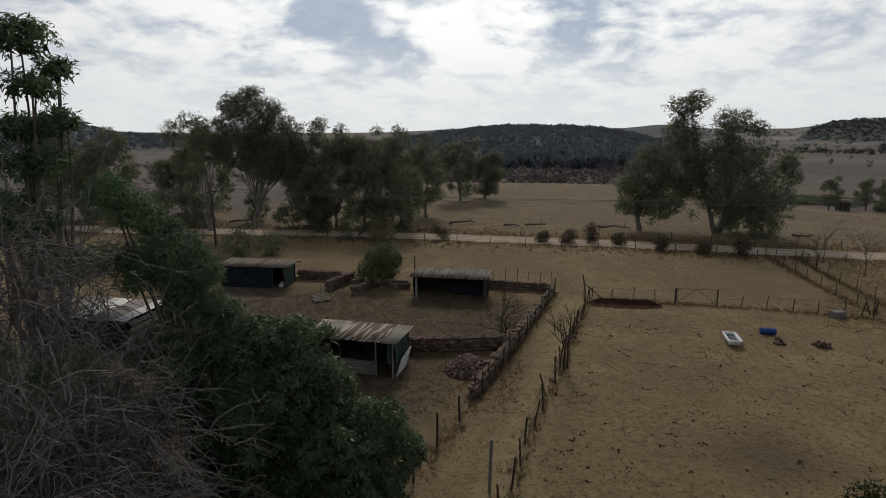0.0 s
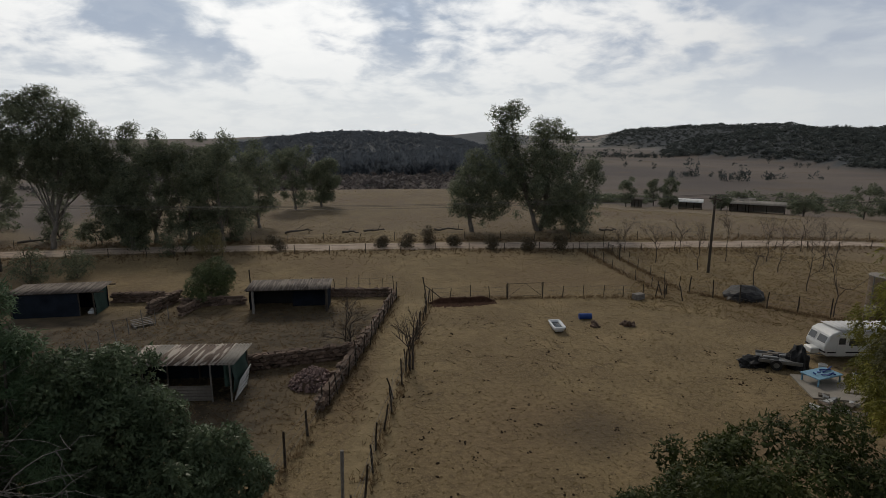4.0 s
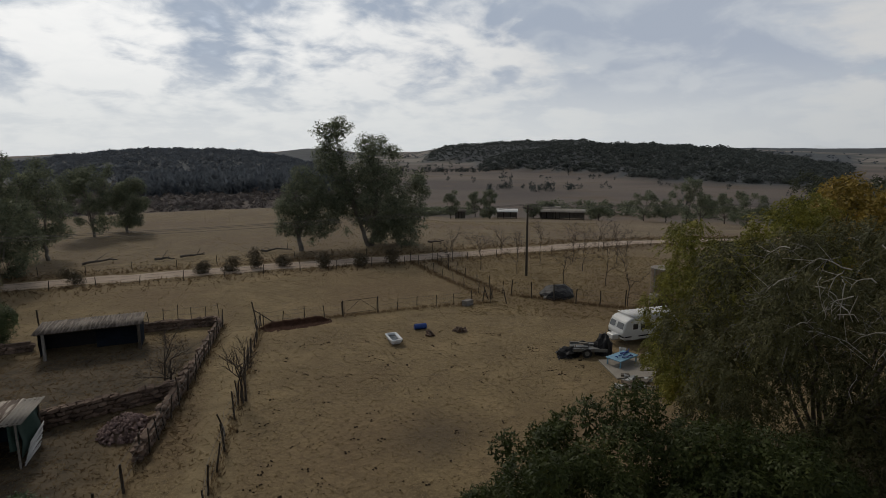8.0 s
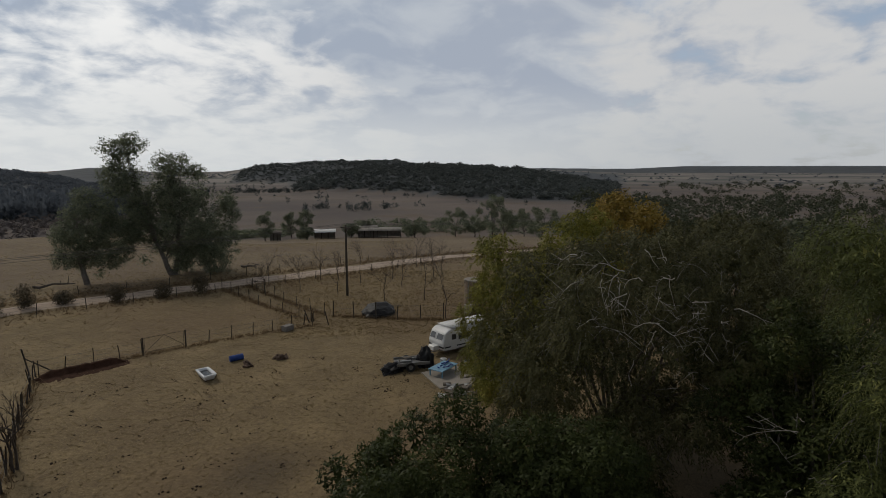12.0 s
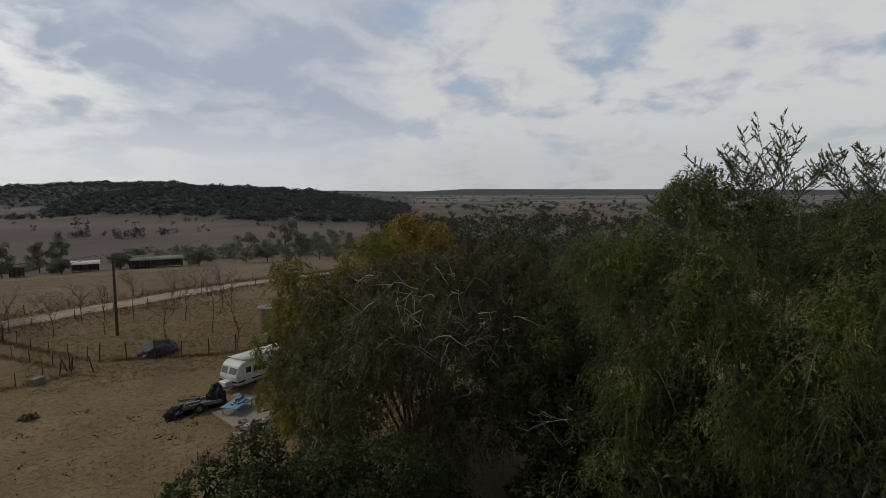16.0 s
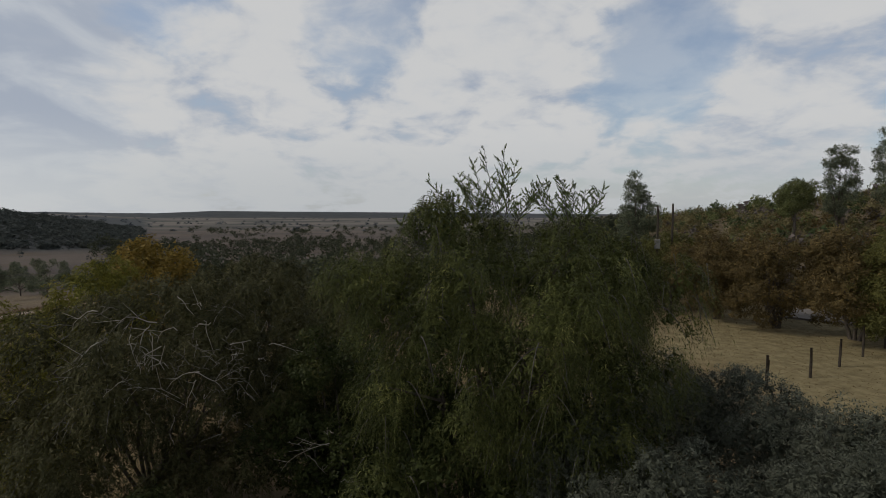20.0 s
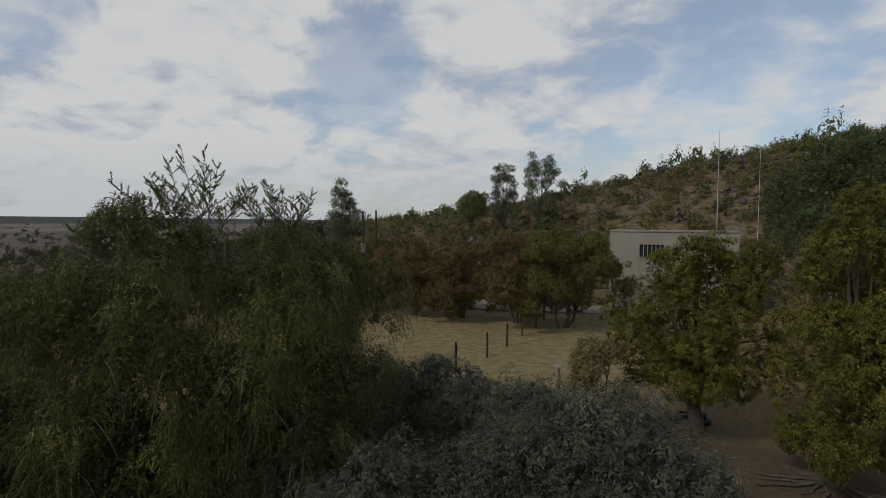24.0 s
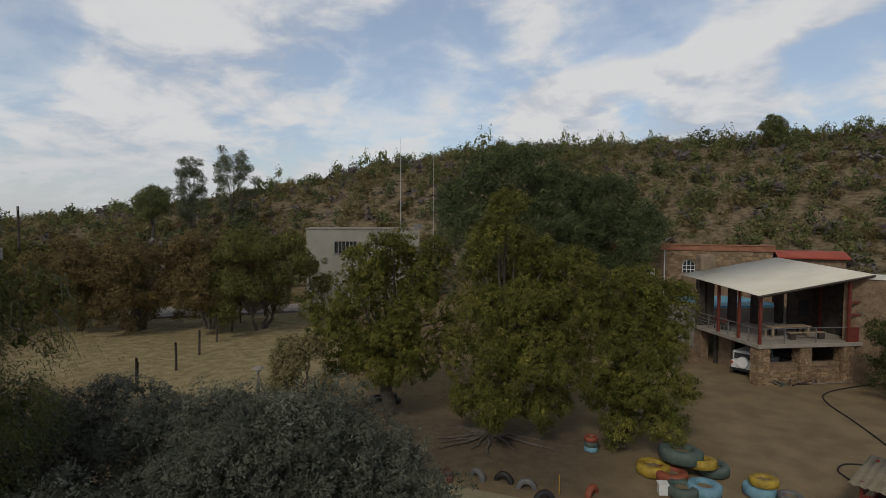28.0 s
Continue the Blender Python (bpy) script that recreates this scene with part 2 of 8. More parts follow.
# ---- mesh tools ----
def quad_mesh(name, verts, quads, mats=(), index=None, smooth=False):
    me = bpy.data.meshes.new(name)
    verts, quads = np.asarray(verts, np.float32), np.asarray(quads, np.int32)
    me.vertices.add(len(verts))
    me.vertices.foreach_set("co", verts.ravel())
    me.loops.add(quads.size)
    me.loops.foreach_set("vertex_index", quads.ravel())
    me.polygons.add(len(quads))
    me.polygons.foreach_set("loop_start", np.arange(0, quads.size, quads.shape[1], dtype=np.int32))
    for m in mats:
        me.materials.append(m)
    if index is not None:
        me.polygons.foreach_set("material_index", np.asarray(index, np.int32))
    if smooth:
        me.polygons.foreach_set("use_smooth", np.ones(len(quads), bool))
    me.update(calc_edges=True)
    return me


def child(name, me, parent, label=""):
    ob = new(name, me)
    ob.parent = parent
    if label:
        ob["label"] = label
    return ob


def part(name, bm, mat, parent, label="", bevel=0.0):
    """One mesh object, from a bmesh, under a thing or a part."""
    if bevel:
        bmesh.ops.bevel(bm, geom=bm.edges[:], offset=bevel, segments=1, affect="EDGES")
    me = bpy.data.meshes.new(name)
    bm.to_mesh(me)
    bm.free()
    me.materials.append(mat)
    return child(name, me, parent, label)


def thing(name, x, y, z, label, category, group="", turn=0, kind=""):
    ob = new(name)
    ob.matrix_basis = pose(x, y, z, 0, 0, turn)
    return tagged(ob, label, category, group, kind)


def box_bm(*boxes):
    """A bmesh of boxes, each (x0, y0, z0, x1, y1, z1)."""
    bm = bmesh.new()
    for x0, y0, z0, x1, y1, z1 in boxes:
        m = Matrix.Translation(((x0 + x1) / 2, (y0 + y1) / 2, (z0 + z1) / 2)) @ Matrix.Diagonal((x1 - x0, y1 - y0, z1 - z0, 1))
        bmesh.ops.create_cube(bm, size=1, matrix=m)
    return bm


def rod(bm, a, b, r, sides=6, r2=None):
    """A tapered round bar from a to b."""
    a, b = Vector(a), Vector(b)
    d = b - a
    m = Matrix.Translation((a + b) / 2) @ d.to_track_quat("Z", "Y").to_matrix().to_4x4()
    bmesh.ops.create_cone(bm, cap_ends=True, segments=sides, radius1=r, radius2=r if r2 is None else r2, depth=d.length, matrix=m)
    return bm


def tubes(paths, sides=5):
    """Tapered tubes; each path is (points, radii). Returns verts and quads."""
    vs, qs, base = [], [], 0
    ang = np.linspace(0, 2 * np.pi, sides, endpoint=False)
    ring = np.stack([np.cos(ang), np.sin(ang)], 1)
    k = np.arange(sides)
    for pts, rad in paths:
        pts, rad = np.asarray(pts, float), np.asarray(rad, float)
        tan = np.gradient(pts, axis=0)
        tan /= np.linalg.norm(tan, axis=1)[:, None] + 1e-9
        ref = np.where(np.abs(tan[:, 2:3]) > 0.9, [[1.0, 0, 0]], [[0, 0, 1.0]])
        u = np.cross(tan, ref)
        u /= np.linalg.norm(u, axis=1)[:, None] + 1e-9
        w = np.cross(tan, u)
        v = pts[:, None] + rad[:, None, None] * (ring[None, :, :1] * u[:, None] + ring[None, :, 1:] * w[:, None])
        vs.append(v.reshape(-1, 3))
        for i in range(len(pts) - 1):
            a = base + i * sides
            qs.append(np.stack([a + k, a + (k + 1) % sides, a + sides + (k + 1) % sides, a + sides + k], 1))
        base += len(pts) * sides
    return np.concatenate(vs), np.concatenate(qs)


def unit(v):
    return v / (np.linalg.norm(v, axis=-1, keepdims=True) + 1e-9)


def leaves(points, way, length, width, rng, spread=0.25, face=None, loose=0.45):
    """Pointed leaves, one at each point, along way; with face, their upper sides look about that way. Returns verts and quads."""
    n = len(points)
    way = unit(way)
    if face is None:
        side = unit(np.cross(way, rng.normal(size=(n, 3))))
    else:
        f = unit(face + rng.normal(size=(n, 3)) * loose)
        way = unit(way - f * np.sum(way * f, axis=1, keepdims=True) * 0.8)
        side = unit(np.cross(way, f))
    size = 1 + spread * rng.normal(size=(n, 1)).clip(-2, 2)
    l, w = length * size, width * size * 0.5
    v = np.stack([points + way * l * 0.15 + side * w, points + way * l, points - side * w], 1)
    return v.reshape(-1, 3), np.arange(3 * n).reshape(n, 3)


def clumps_in(rng, centre, radii, n, size, up_bias=0.2):
    """Clump centres and sizes, spread through an uneven crown."""
    d = unit(rng.normal(size=(n, 3)))
    d[:, 2] += up_bias
    d = unit(d)
    r = rng.uniform(0.35, 1.0, n) ** 0.55
    wob = 1 + 0.16 * np.sin(3.1 * d[:, 0] + 1.7 * d[:, 1] * 2 + centre[0]) + 0.12 * np.sin(5 * d[:, 1] + 4 * d[:, 2] + centre[1])
    c = np.asarray(centre) + d * r[:, None] * wob[:, None] * np.asarray(radii)
    return c, size * rng.uniform(0.6, 1.3, n)


def outer_points(rng, c, s, n, flat=0.85, lean=0.35, ragged=0.16):
    """Points on the outside of a heap of clumps c of sizes s, and the way out at each."""
    k = int(n * 2.6) + 20
    w = s ** 2 / np.sum(s ** 2)
    mid = np.average(c, axis=0, weights=w)
    i = rng.choice(len(c), k, p=w)
    d = unit(rng.normal(size=(k, 3)) + unit(c - mid)[i] * lean + [0, 0, 0.22])
    rad = s[i] * (1 + ragged * np.sin(5 * d[:, 0] + 1.3 * i) * np.sin(6 * d[:, 1] + 2.1 * i) - 0.1 * np.abs(rng.normal(size=k)))
    p = c[i] + d * rad[:, None] * [1, 1, flat]
    keep = np.ones(k, bool)
    for a in range(0, len(c), 16):
        gap = ((p[:, None] - c[None, a:a + 16]) / [1, 1, flat]) ** 2
        keep &= ~np.any(gap.sum(2) < (0.78 * s[None, a:a + 16]) ** 2, axis=1)
    keep &= np.sin(9.1 * p[:, 0] + 4 * p[:, 2]) * np.sin(8.3 * p[:, 1] - 5 * p[:, 2]) < 0.72
    j = np.flatnonzero(keep)
    j = j[:n] if len(j) >= n else rng.choice(j, n)
    return p[j], d[j]


def core_leaves(rng, c, s, per=34, size=0.12):
    """Leaves deep in each clump, that close the middle."""
    n = np.maximum(6, (per * (s / 0.6) ** 2 * min(3.0, (0.2 / size) ** 1.5)).astype(int))
    j = np.repeat(np.arange(len(c)), n)
    p = c[j] + unit(rng.normal(size=(len(j), 3))) * (s[j] * rng.uniform(0.2, 0.62, len(j)))[:, None]
    return leaves(p, rng.normal(size=(len(j), 3)), size, size * 0.62, rng)


def core_sprays(rng, c, s, per=14, size=0.8):
    """A few broad sprays crossed inside each clump, in the clump's own size."""
    j = np.repeat(np.arange(len(c)), per)
    p = c[j] + rng.normal(size=(len(j), 3)) * s[j][:, None] * 0.25
    long = s[j][:, None] * size
    return leaves(p - unit(rng.normal(size=p.shape)) * long * 0.3, rng.normal(size=p.shape), long, long * 0.7, rng)


def crown(rng, c, s, count, length, width, droop=0.0, flat=0.75, out=0.8, fill=34, per=8, tuft=1.0):
    """Leaves in tufts over the outside of clumps c of sizes s; fill: large inner leaves for each clump."""
    n = max(8, count // per)
    p, d = outer_points(rng, c, s, n, flat)
    way = unit(d * out + rng.normal(size=(n, 3)) * 0.45 + [0, 0, 0.25 - droop])
    base = np.repeat(p, per, 0) + rng.normal(size=(n * per, 3)) * length * 0.55 * tuft
    face = np.repeat(d, per, 0) + [0, 0, 0.4]
    got = leaves(base, np.repeat(way, per, 0) + rng.normal(size=(n * per, 3)) * 0.6, length, width, rng, 0.25, face, 0.42)
    return join(got, core_leaves(rng, c, s, fill, min(0.34, length * 1.7))) if fill else got


def limbs(rng, base, fork, targets, r0, wander=0.25, steps=6):
    """A trunk from base to fork, and limbs from it to the targets."""
    base, fork = np.asarray(base, float), np.asarray(fork, float)
    t = np.linspace(0, 1, steps)[:, None]
    trunk = base + (fork - base) * t + rng.normal(size=(steps, 3)) * wander * 0.3 * np.sin(np.pi * t)
    paths = [(trunk, np.linspace(r0 * 1.25, r0 * 0.75, steps))]
    for g in targets:
        s = rng.uniform(0.55, 1.0)
        a = base + (fork - base) * s
        g = np.asarray(g, float)
        bend = a + (g - a) * 0.5 + [0, 0, 0.18 * np.linalg.norm((g - a)[:2])]
        p = (1 - t) ** 2 * a + 2 * t * (1 - t) * bend + t ** 2 * g + rng.normal(size=(steps, 3)) * wander * np.sin(np.pi * t) * 0.5
        paths.append((p, np.linspace(r0 * rng.uniform(0.3, 0.5), 0.02, steps)))
    return paths


def join(*pieces):
    vs, qs, base = [], [], 0
    for v, q in pieces:
        vs.append(v)
        qs.append(q + base)
        base += len(v)
    return np.concatenate(vs), np.concatenate(qs)


def tree(name, label, x, y, z, height, spread, leaf, count, length, width, seed, base=0.35, n_clumps=26, clump=1.0, trunk_r=0.2,
         droop=0.0, bark=BARK, flat=0.75, extra=(), stems=1, shift=(0, 0), group="", category="tree", up_bias=0.2, limbs_n=10):
    """A tree: tapered trunk with limbs, and a crown of leaf clumps. extra: more crown lobes (dx, dy, height of centre, radius, clumps)."""
    rng = np.random.default_rng(seed)
    ob = thing(name, x, y, z, label, category, group)
    mid = height * (1 + base) / 2
    c, s = clumps_in(rng, (shift[0], shift[1], mid), (spread, spread, height * (1 - base) / 2), n_clumps, clump, up_bias)
    for ex, ey, ez, er, en in extra:
        c2, s2 = clumps_in(rng, (ex, ey, ez), (er, er, er * 0.8), en, clump, up_bias)
        c, s = np.concatenate([c, c2]), np.concatenate([s, s2])
    paths = []
    for k in range(stems):
        off = rng.normal(size=2) * 0.25 * (stems > 1)
        pick = c[rng.choice(len(c), min(limbs_n, len(c)), replace=False)]
        paths += limbs(rng, (off[0], off[1], -0.1), (off[0] * 3 + shift[0] * 0.5, off[1] * 3 + shift[1] * 0.5, height * (base + 0.12)), pick, trunk_r / stems ** 0.5)
    v, q = tubes(paths, 6)
    child("trunk", quad_mesh("trunk", v, q, (bark,), smooth=True), ob)
    v, q = crown(rng, c, s, count, length, width, droop, flat)
    child("crown", quad_mesh("crown", v, q, (leaf,)), ob)
    return ob


def bare_branches(rng, base, height, spread, depth=4, r0=0.09, kids=4, droop=0.0, start=0.25):
    """Leafless branching, as paths."""
    paths = []

    def grow(a, way, length, r, level):
        steps = 5
        t = np.linspace(0, 1, steps)[:, None]
        end = a + way * length
        p = a + (end - a) * t + rng.normal(size=(steps, 3)) * length * 0.05 * t + np.array([0, 0, -droop * length]) * t ** 2 * (level > 0)
        paths.append((p, np.linspace(r, r * 0.45, steps)))
        if level >= depth:
            return
        for k in range(kids + (level == 0)):
            s = rng.uniform(start if level == 0 else 0.3, 1.0)
            j = min(int(s * (steps - 1)), steps - 2)
            w2 = unit(way * 0.75 + rng.normal(size=3) * [spread, spread, spread * 0.6] + [0, 0, 0.12 - droop * 0.4])
            grow(p[j + 1], w2, length * rng.uniform(0.45, 0.68), r * 0.5, level + 1)

    grow(np.asarray(base, float), np.array([0, 0, 1.0]), height * 0.5, r0, 0)
    return paths


def smooth01(t):
    t = np.clip(t, 0, 1)
    return t * t * (3 - 2 * t)

# ---- ground ----
def crest_line(az, pairs):
    return np.interp(az, [p[0] for p in pairs], [p[1] for p in pairs])


# each hill: its crest as heading and slope seen from the yard, how far off the crest is, and where its foot lies
HILLS = (
    (((-75, -0.5), (-50, 0.3), (-40, 0.65), (-34, 0.7), (-32, 0.5), (-29.5, -0.4), (-23, -0.95), (-15, -1.1), (-8, -1.5), (-4, -3)), 1000, ((-75, 600), (-4, 600))),
    (((-9, -3), (-4.2, -1.26), (0, -0.55), (5.5, 0.05), (8, 0.1), (14.5, -0.02), (17.7, -0.4), (23, -1.6), (27, -3)), 900, ((-9, 420), (27, 420))),
    (((14, -2), (18, -0.3), (20.5, 0.2), (22.5, 0.15), (25, -0.4), (28, -1.5)), 1600, ((14, 1200), (28, 1200))),
    (((32, -1.5), (33, -0.5), (34.7, 0.36), (41, 0.73), (48.3, 0.86), (51, 0.2), (56, -1.5)), 1150, ((32, 950), (56, 800))),
    (((37, -2), (41, -0.45), (45, 0.1), (50, 0.42), (55.5, 0.27), (61, -0.13), (66, -0.83), (70.7, -1.67), (73.4, -2.7), (77, -4.2)), 720, ((37, 650), (49, 500), (55, 400), (67, 350), (77, 350))),
)
PLATEAU = ((-30, -1.2), (24, -0.45), (33, -0.3), (58, -0.5), (62.4, -0.3), (68, -0.16), (76, 0.22), (93, 0.17), (118, 0.1))


def hills(x, y):
    """Height that the far hills add to the valley floor."""
    r, az = np.hypot(x, y), np.degrees(np.arctan2(x, y))
    z = np.zeros_like(r)
    lumps = 1.2 * np.sin(az * 2.1) + 0.8 * np.sin(az * 4.7 + 1) + 0.5 * np.sin(az * 9.1)
    for line, far, feet in HILLS:
        top = 12 + far * np.tan(np.radians(crest_line(az, line))) + 10 + lumps * far / 1500
        inside = (az > line[0][0]) * (az < line[-1][0])
        foot = crest_line(az, feet)
        t = np.clip((r - foot) / (far - foot), 0, 1)
        z = np.maximum(z, inside * np.maximum(top, 0) * (1 - (1 - t) ** 1.7))
    return z


def terrain(x, y):
    """Height of the ground, round a flat farmyard above a valley."""
    x, y = np.asarray(x, float), np.asarray(y, float)
    r, az = np.hypot(x, y), np.degrees(np.arctan2(x, y))
    south = np.where(az < -100, az + 360, az)
    z = 1.6 * smooth01((-y - 4) / 24)
    valley = smooth01((az + 100) / 30) * smooth01((125 - az) / 25)
    east = smooth01((az - 22) / 14)
    ramp = np.clip((r - 75) / 120, 0, 1)
    drop = smooth01((r - 121) / 62) * (1 - east) + (ramp - np.sin(ramp * 2 * np.pi) * 0.06) * east
    z = z - (10 + z) * valley * drop
    z = z + valley * hills(x, y)
    rim = 22 + 2700 * np.tan(np.radians(crest_line(az, PLATEAU)))
    z = z + valley * rim * (0.12 * smooth01((r - 900) / 1300) + 0.88 * smooth01((r - 2250) / 420)) * (r > 900)
    hill = smooth01((south - 102) / 18) * smooth01((275 - south) / 40)
    crest = 9.5 + 20.5 * smooth01((south - 121) / 46)
    z = z + hill * crest * smooth01((r - 62) / 105) ** 1.15
    return z


def ground_material():
    m = material("dry_ground", (0.122, 0.088, 0.045), (0.23, 0.17, 0.086), 0.95, 0.35, 6.0, 0.6, dist=0.05)
    nt = m.node_tree
    p = bsdf_of(m)
    grass = p.inputs["Base Color"].links[0].from_socket
    geo = nt.nodes.new("ShaderNodeNewGeometry")

    def patch(scale, detail, lo, hi):
        n = nt.nodes.new("ShaderNodeTexNoise")
        n.inputs["Scale"].default_value, n.inputs["Detail"].default_value = scale, detail
        nt.links.new(geo.outputs["Position"], n.inputs["Vector"])
        k = nt.nodes.new("ShaderNodeMapRange")
        k.inputs[1].default_value, k.inputs[2].default_value = lo, hi
        nt.links.new(n.outputs["Fac"], k.inputs[0])
        return k.outputs[0]

    def mixed(fac, a, b):
        n = nt.nodes.new("ShaderNodeMix")
        n.data_type = "RGBA"
        for s, i in ((fac, 0), (a, 6), (b, 7)):
            if isinstance(s, tuple):
                n.inputs[i].default_value = (*s, 1)
            else:
                nt.links.new(s, n.inputs[i])
        return n.outputs[2]

    def mask(name):
        a = nt.nodes.new("ShaderNodeAttribute")
        a.attribute_name = name
        return a.outputs["Fac"]

    def times(a, b, c=0.0):
        n = nt.nodes.new("ShaderNodeMath")
        n.operation, n.use_clamp = "MULTIPLY_ADD", True
        nt.links.new(a, n.inputs[0])
        nt.links.new(b, n.inputs[1])
        n.inputs[2].default_value = c
        return n.outputs[0]

    out = mixed(patch(0.12, 6, 0.5, 0.75), grass, (0.115, 0.078, 0.04))
    out = mixed(patch(1.6, 8, 0.56, 0.72), out, (0.095, 0.068, 0.037))
    out = mixed(patch(0.35, 7, 0.55, 0.8), out, (0.26, 0.19, 0.10))
    out = mixed(patch(4.0, 8, 0.52, 0.74), out, (0.085, 0.06, 0.032))
    out = mixed(patch(11.0, 6, 0.53, 0.72), out, (0.31, 0.235, 0.125))
    out = mixed(patch(28.0, 4, 0.56, 0.66), out, (0.08, 0.058, 0.032))
    out = mixed(patch(38.0, 4, 0.58, 0.66), out, (0.40, 0.31, 0.18))
    out = mixed(patch(0.055, 5, 0.48, 0.66), out, mixed(patch(3.0, 8, 0.4, 0.65), (0.12, 0.082, 0.046), (0.20, 0.14, 0.078)))
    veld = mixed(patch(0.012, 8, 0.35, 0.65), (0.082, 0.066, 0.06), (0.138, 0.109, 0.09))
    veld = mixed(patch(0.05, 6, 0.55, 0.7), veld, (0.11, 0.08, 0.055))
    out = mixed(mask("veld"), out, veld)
    # far plain: haze put into the ground colour, paler and greyer
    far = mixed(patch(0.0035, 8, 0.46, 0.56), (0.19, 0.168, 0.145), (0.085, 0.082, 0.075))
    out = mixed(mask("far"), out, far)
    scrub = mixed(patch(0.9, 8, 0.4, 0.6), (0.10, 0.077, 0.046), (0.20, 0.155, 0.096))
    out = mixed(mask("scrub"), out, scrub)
    # ground of the wooded hills, with blue-grey haze mixed into its colour
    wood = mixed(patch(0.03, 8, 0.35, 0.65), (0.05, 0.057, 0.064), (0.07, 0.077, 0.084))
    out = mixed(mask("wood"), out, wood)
    sand = mixed(patch(0.8, 8, 0.35, 0.7), (0.165, 0.123, 0.071), (0.235, 0.18, 0.105))
    out = mixed(mask("sand"), out, sand)
    pen = mixed(patch(1.1, 8, 0.35, 0.7), (0.052, 0.04, 0.026), (0.118, 0.09, 0.057))
    out = mixed(mask("pen"), out, pen)
    out = mixed(mask("pale"), out, mixed(patch(1.2, 8, 0.35, 0.7), (0.22, 0.182, 0.095), (0.37, 0.31, 0.172)))
    out = mixed(mask("path"), out, mixed(patch(1.4, 8, 0.35, 0.7), (0.19, 0.145, 0.078), (0.32, 0.25, 0.14)))
    # dark soil patches; below the pepper trees leaf litter and painted tree shade
    soil_and_shade = mixed(patch(2.5, 8, 0.35, 0.7), (0.055, 0.042, 0.03), (0.10, 0.078, 0.052))
    out = mixed(mask("soil_and_shade"), out, soil_and_shade)
    nt.links.new(out, p.inputs["Base Color"])
    return m


def blob(x, y, cx, cy, rx, ry, turn=0.0, edge=0.35):
    c, s = math.cos(turn), math.sin(turn)
    u, v = (x - cx) * c + (y - cy) * s, -(x - cx) * s + (y - cy) * c
    d = np.maximum(np.abs(u) / rx, np.abs(v) / ry)
    return 1 - smooth01((d - 1 + edge) / edge)


def build_ground():
    n_az, radii = 360, [2.0]
    while radii[-1] < 4700:
        radii.append(radii[-1] + max(0.55, min(radii[-1] * 0.045, 60)))
    radii = np.array(radii)
    az = np.linspace(0, 2 * np.pi, n_az, endpoint=False)
    rr, aa = np.meshgrid(radii, az, indexing="ij")
    x, y = (rr * np.sin(aa)).ravel(), (rr * np.cos(aa)).ravel()
    z = terrain(x, y)
    v = np.stack([x, y, z], 1)
    k = np.arange(n_az)
    rows = np.arange(len(radii) - 1)[:, None] * n_az
    q = np.stack([rows + k, rows + (k + 1) % n_az, rows + n_az + (k + 1) % n_az, rows + n_az + k], -1).reshape(-1, 4)
    # the small disc under the camera
    v = np.concatenate([v, [[0, 0, 0]]])
    c = len(v) - 1
    half = np.arange(0, n_az, 2)
    q = np.concatenate([q, np.stack([np.full(len(half), c), (half + 2) % n_az, (half + 1) % n_az, half], 1)])
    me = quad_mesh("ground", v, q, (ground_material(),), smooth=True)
    x, y, z = v[:, 0], v[:, 1], v[:, 2]
    r, a = np.hypot(x, y), np.degrees(np.arctan2(x, y))
    south = np.where(a < -100, a + 360, a)
    wob = 6 * np.sin(a * 0.9) + 4 * np.sin(a * 2.3 + r * 0.02)
    masks = {
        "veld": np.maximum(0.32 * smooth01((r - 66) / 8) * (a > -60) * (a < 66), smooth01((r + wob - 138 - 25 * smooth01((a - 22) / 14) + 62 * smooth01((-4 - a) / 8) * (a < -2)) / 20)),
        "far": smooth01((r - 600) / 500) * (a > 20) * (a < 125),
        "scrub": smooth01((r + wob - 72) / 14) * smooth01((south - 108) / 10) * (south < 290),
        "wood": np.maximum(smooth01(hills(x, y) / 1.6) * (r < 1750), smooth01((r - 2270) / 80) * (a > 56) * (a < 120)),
        "sand": np.maximum(blob(x, y, -3, -31, 15, 17, 0, 0.3), blob(x, y, 9, -22, 9, 8, 0, 0.5)),
        # the last blob paints litter and tree shade onto the sand under the peppers
        "soil_and_shade": 0.6 * np.maximum(blob(x, y, 12.3, 18.4, 2.8, 2.4, 0.4, 0.9), np.maximum(blob(x, y, 25, 6, 6, 5, 0, 0.6), 1.35 * blob(x, y, 8.6, -24.6, 9.0, 4.8, 0.05, 0.6))),
        "pale": 0.85 * np.maximum(blob(x, y, 40, -38, 16, 17, 0.6, 0.4), blob(x, y, 28, -30, 9, 8, 0, 0.5)),
        "pen": np.maximum(blob(x, y, -9, 33, 14, 10, -0.24, 0.4), np.maximum(blob(x, y, -4, 25, 6.5, 5.5, -0.3, 0.6), blob(x, y, 1.2, 34.6, 5.6, 5.0, -0.38, 0.35))),
    }
    a0, a1 = np.array([1.2, 14.0]), np.array([9.7, 38.6])
    way = (a1 - a0) / np.linalg.norm(a1 - a0)
    along, off = (x - a0[0]) * way[0] + (y - a0[1]) * way[1], np.abs((x - a0[0]) * way[1] - (y - a0[1]) * way[0])
    masks["path"] = 0.6 * (1 - smooth01((off - 0.5) / 0.8)) * (along > -2) * (along < 27)
    for name, val in masks.items():
        at = me.attributes.new(name, "FLOAT", "POINT")
        at.data.foreach_set("value", np.asarray(val, np.float32))
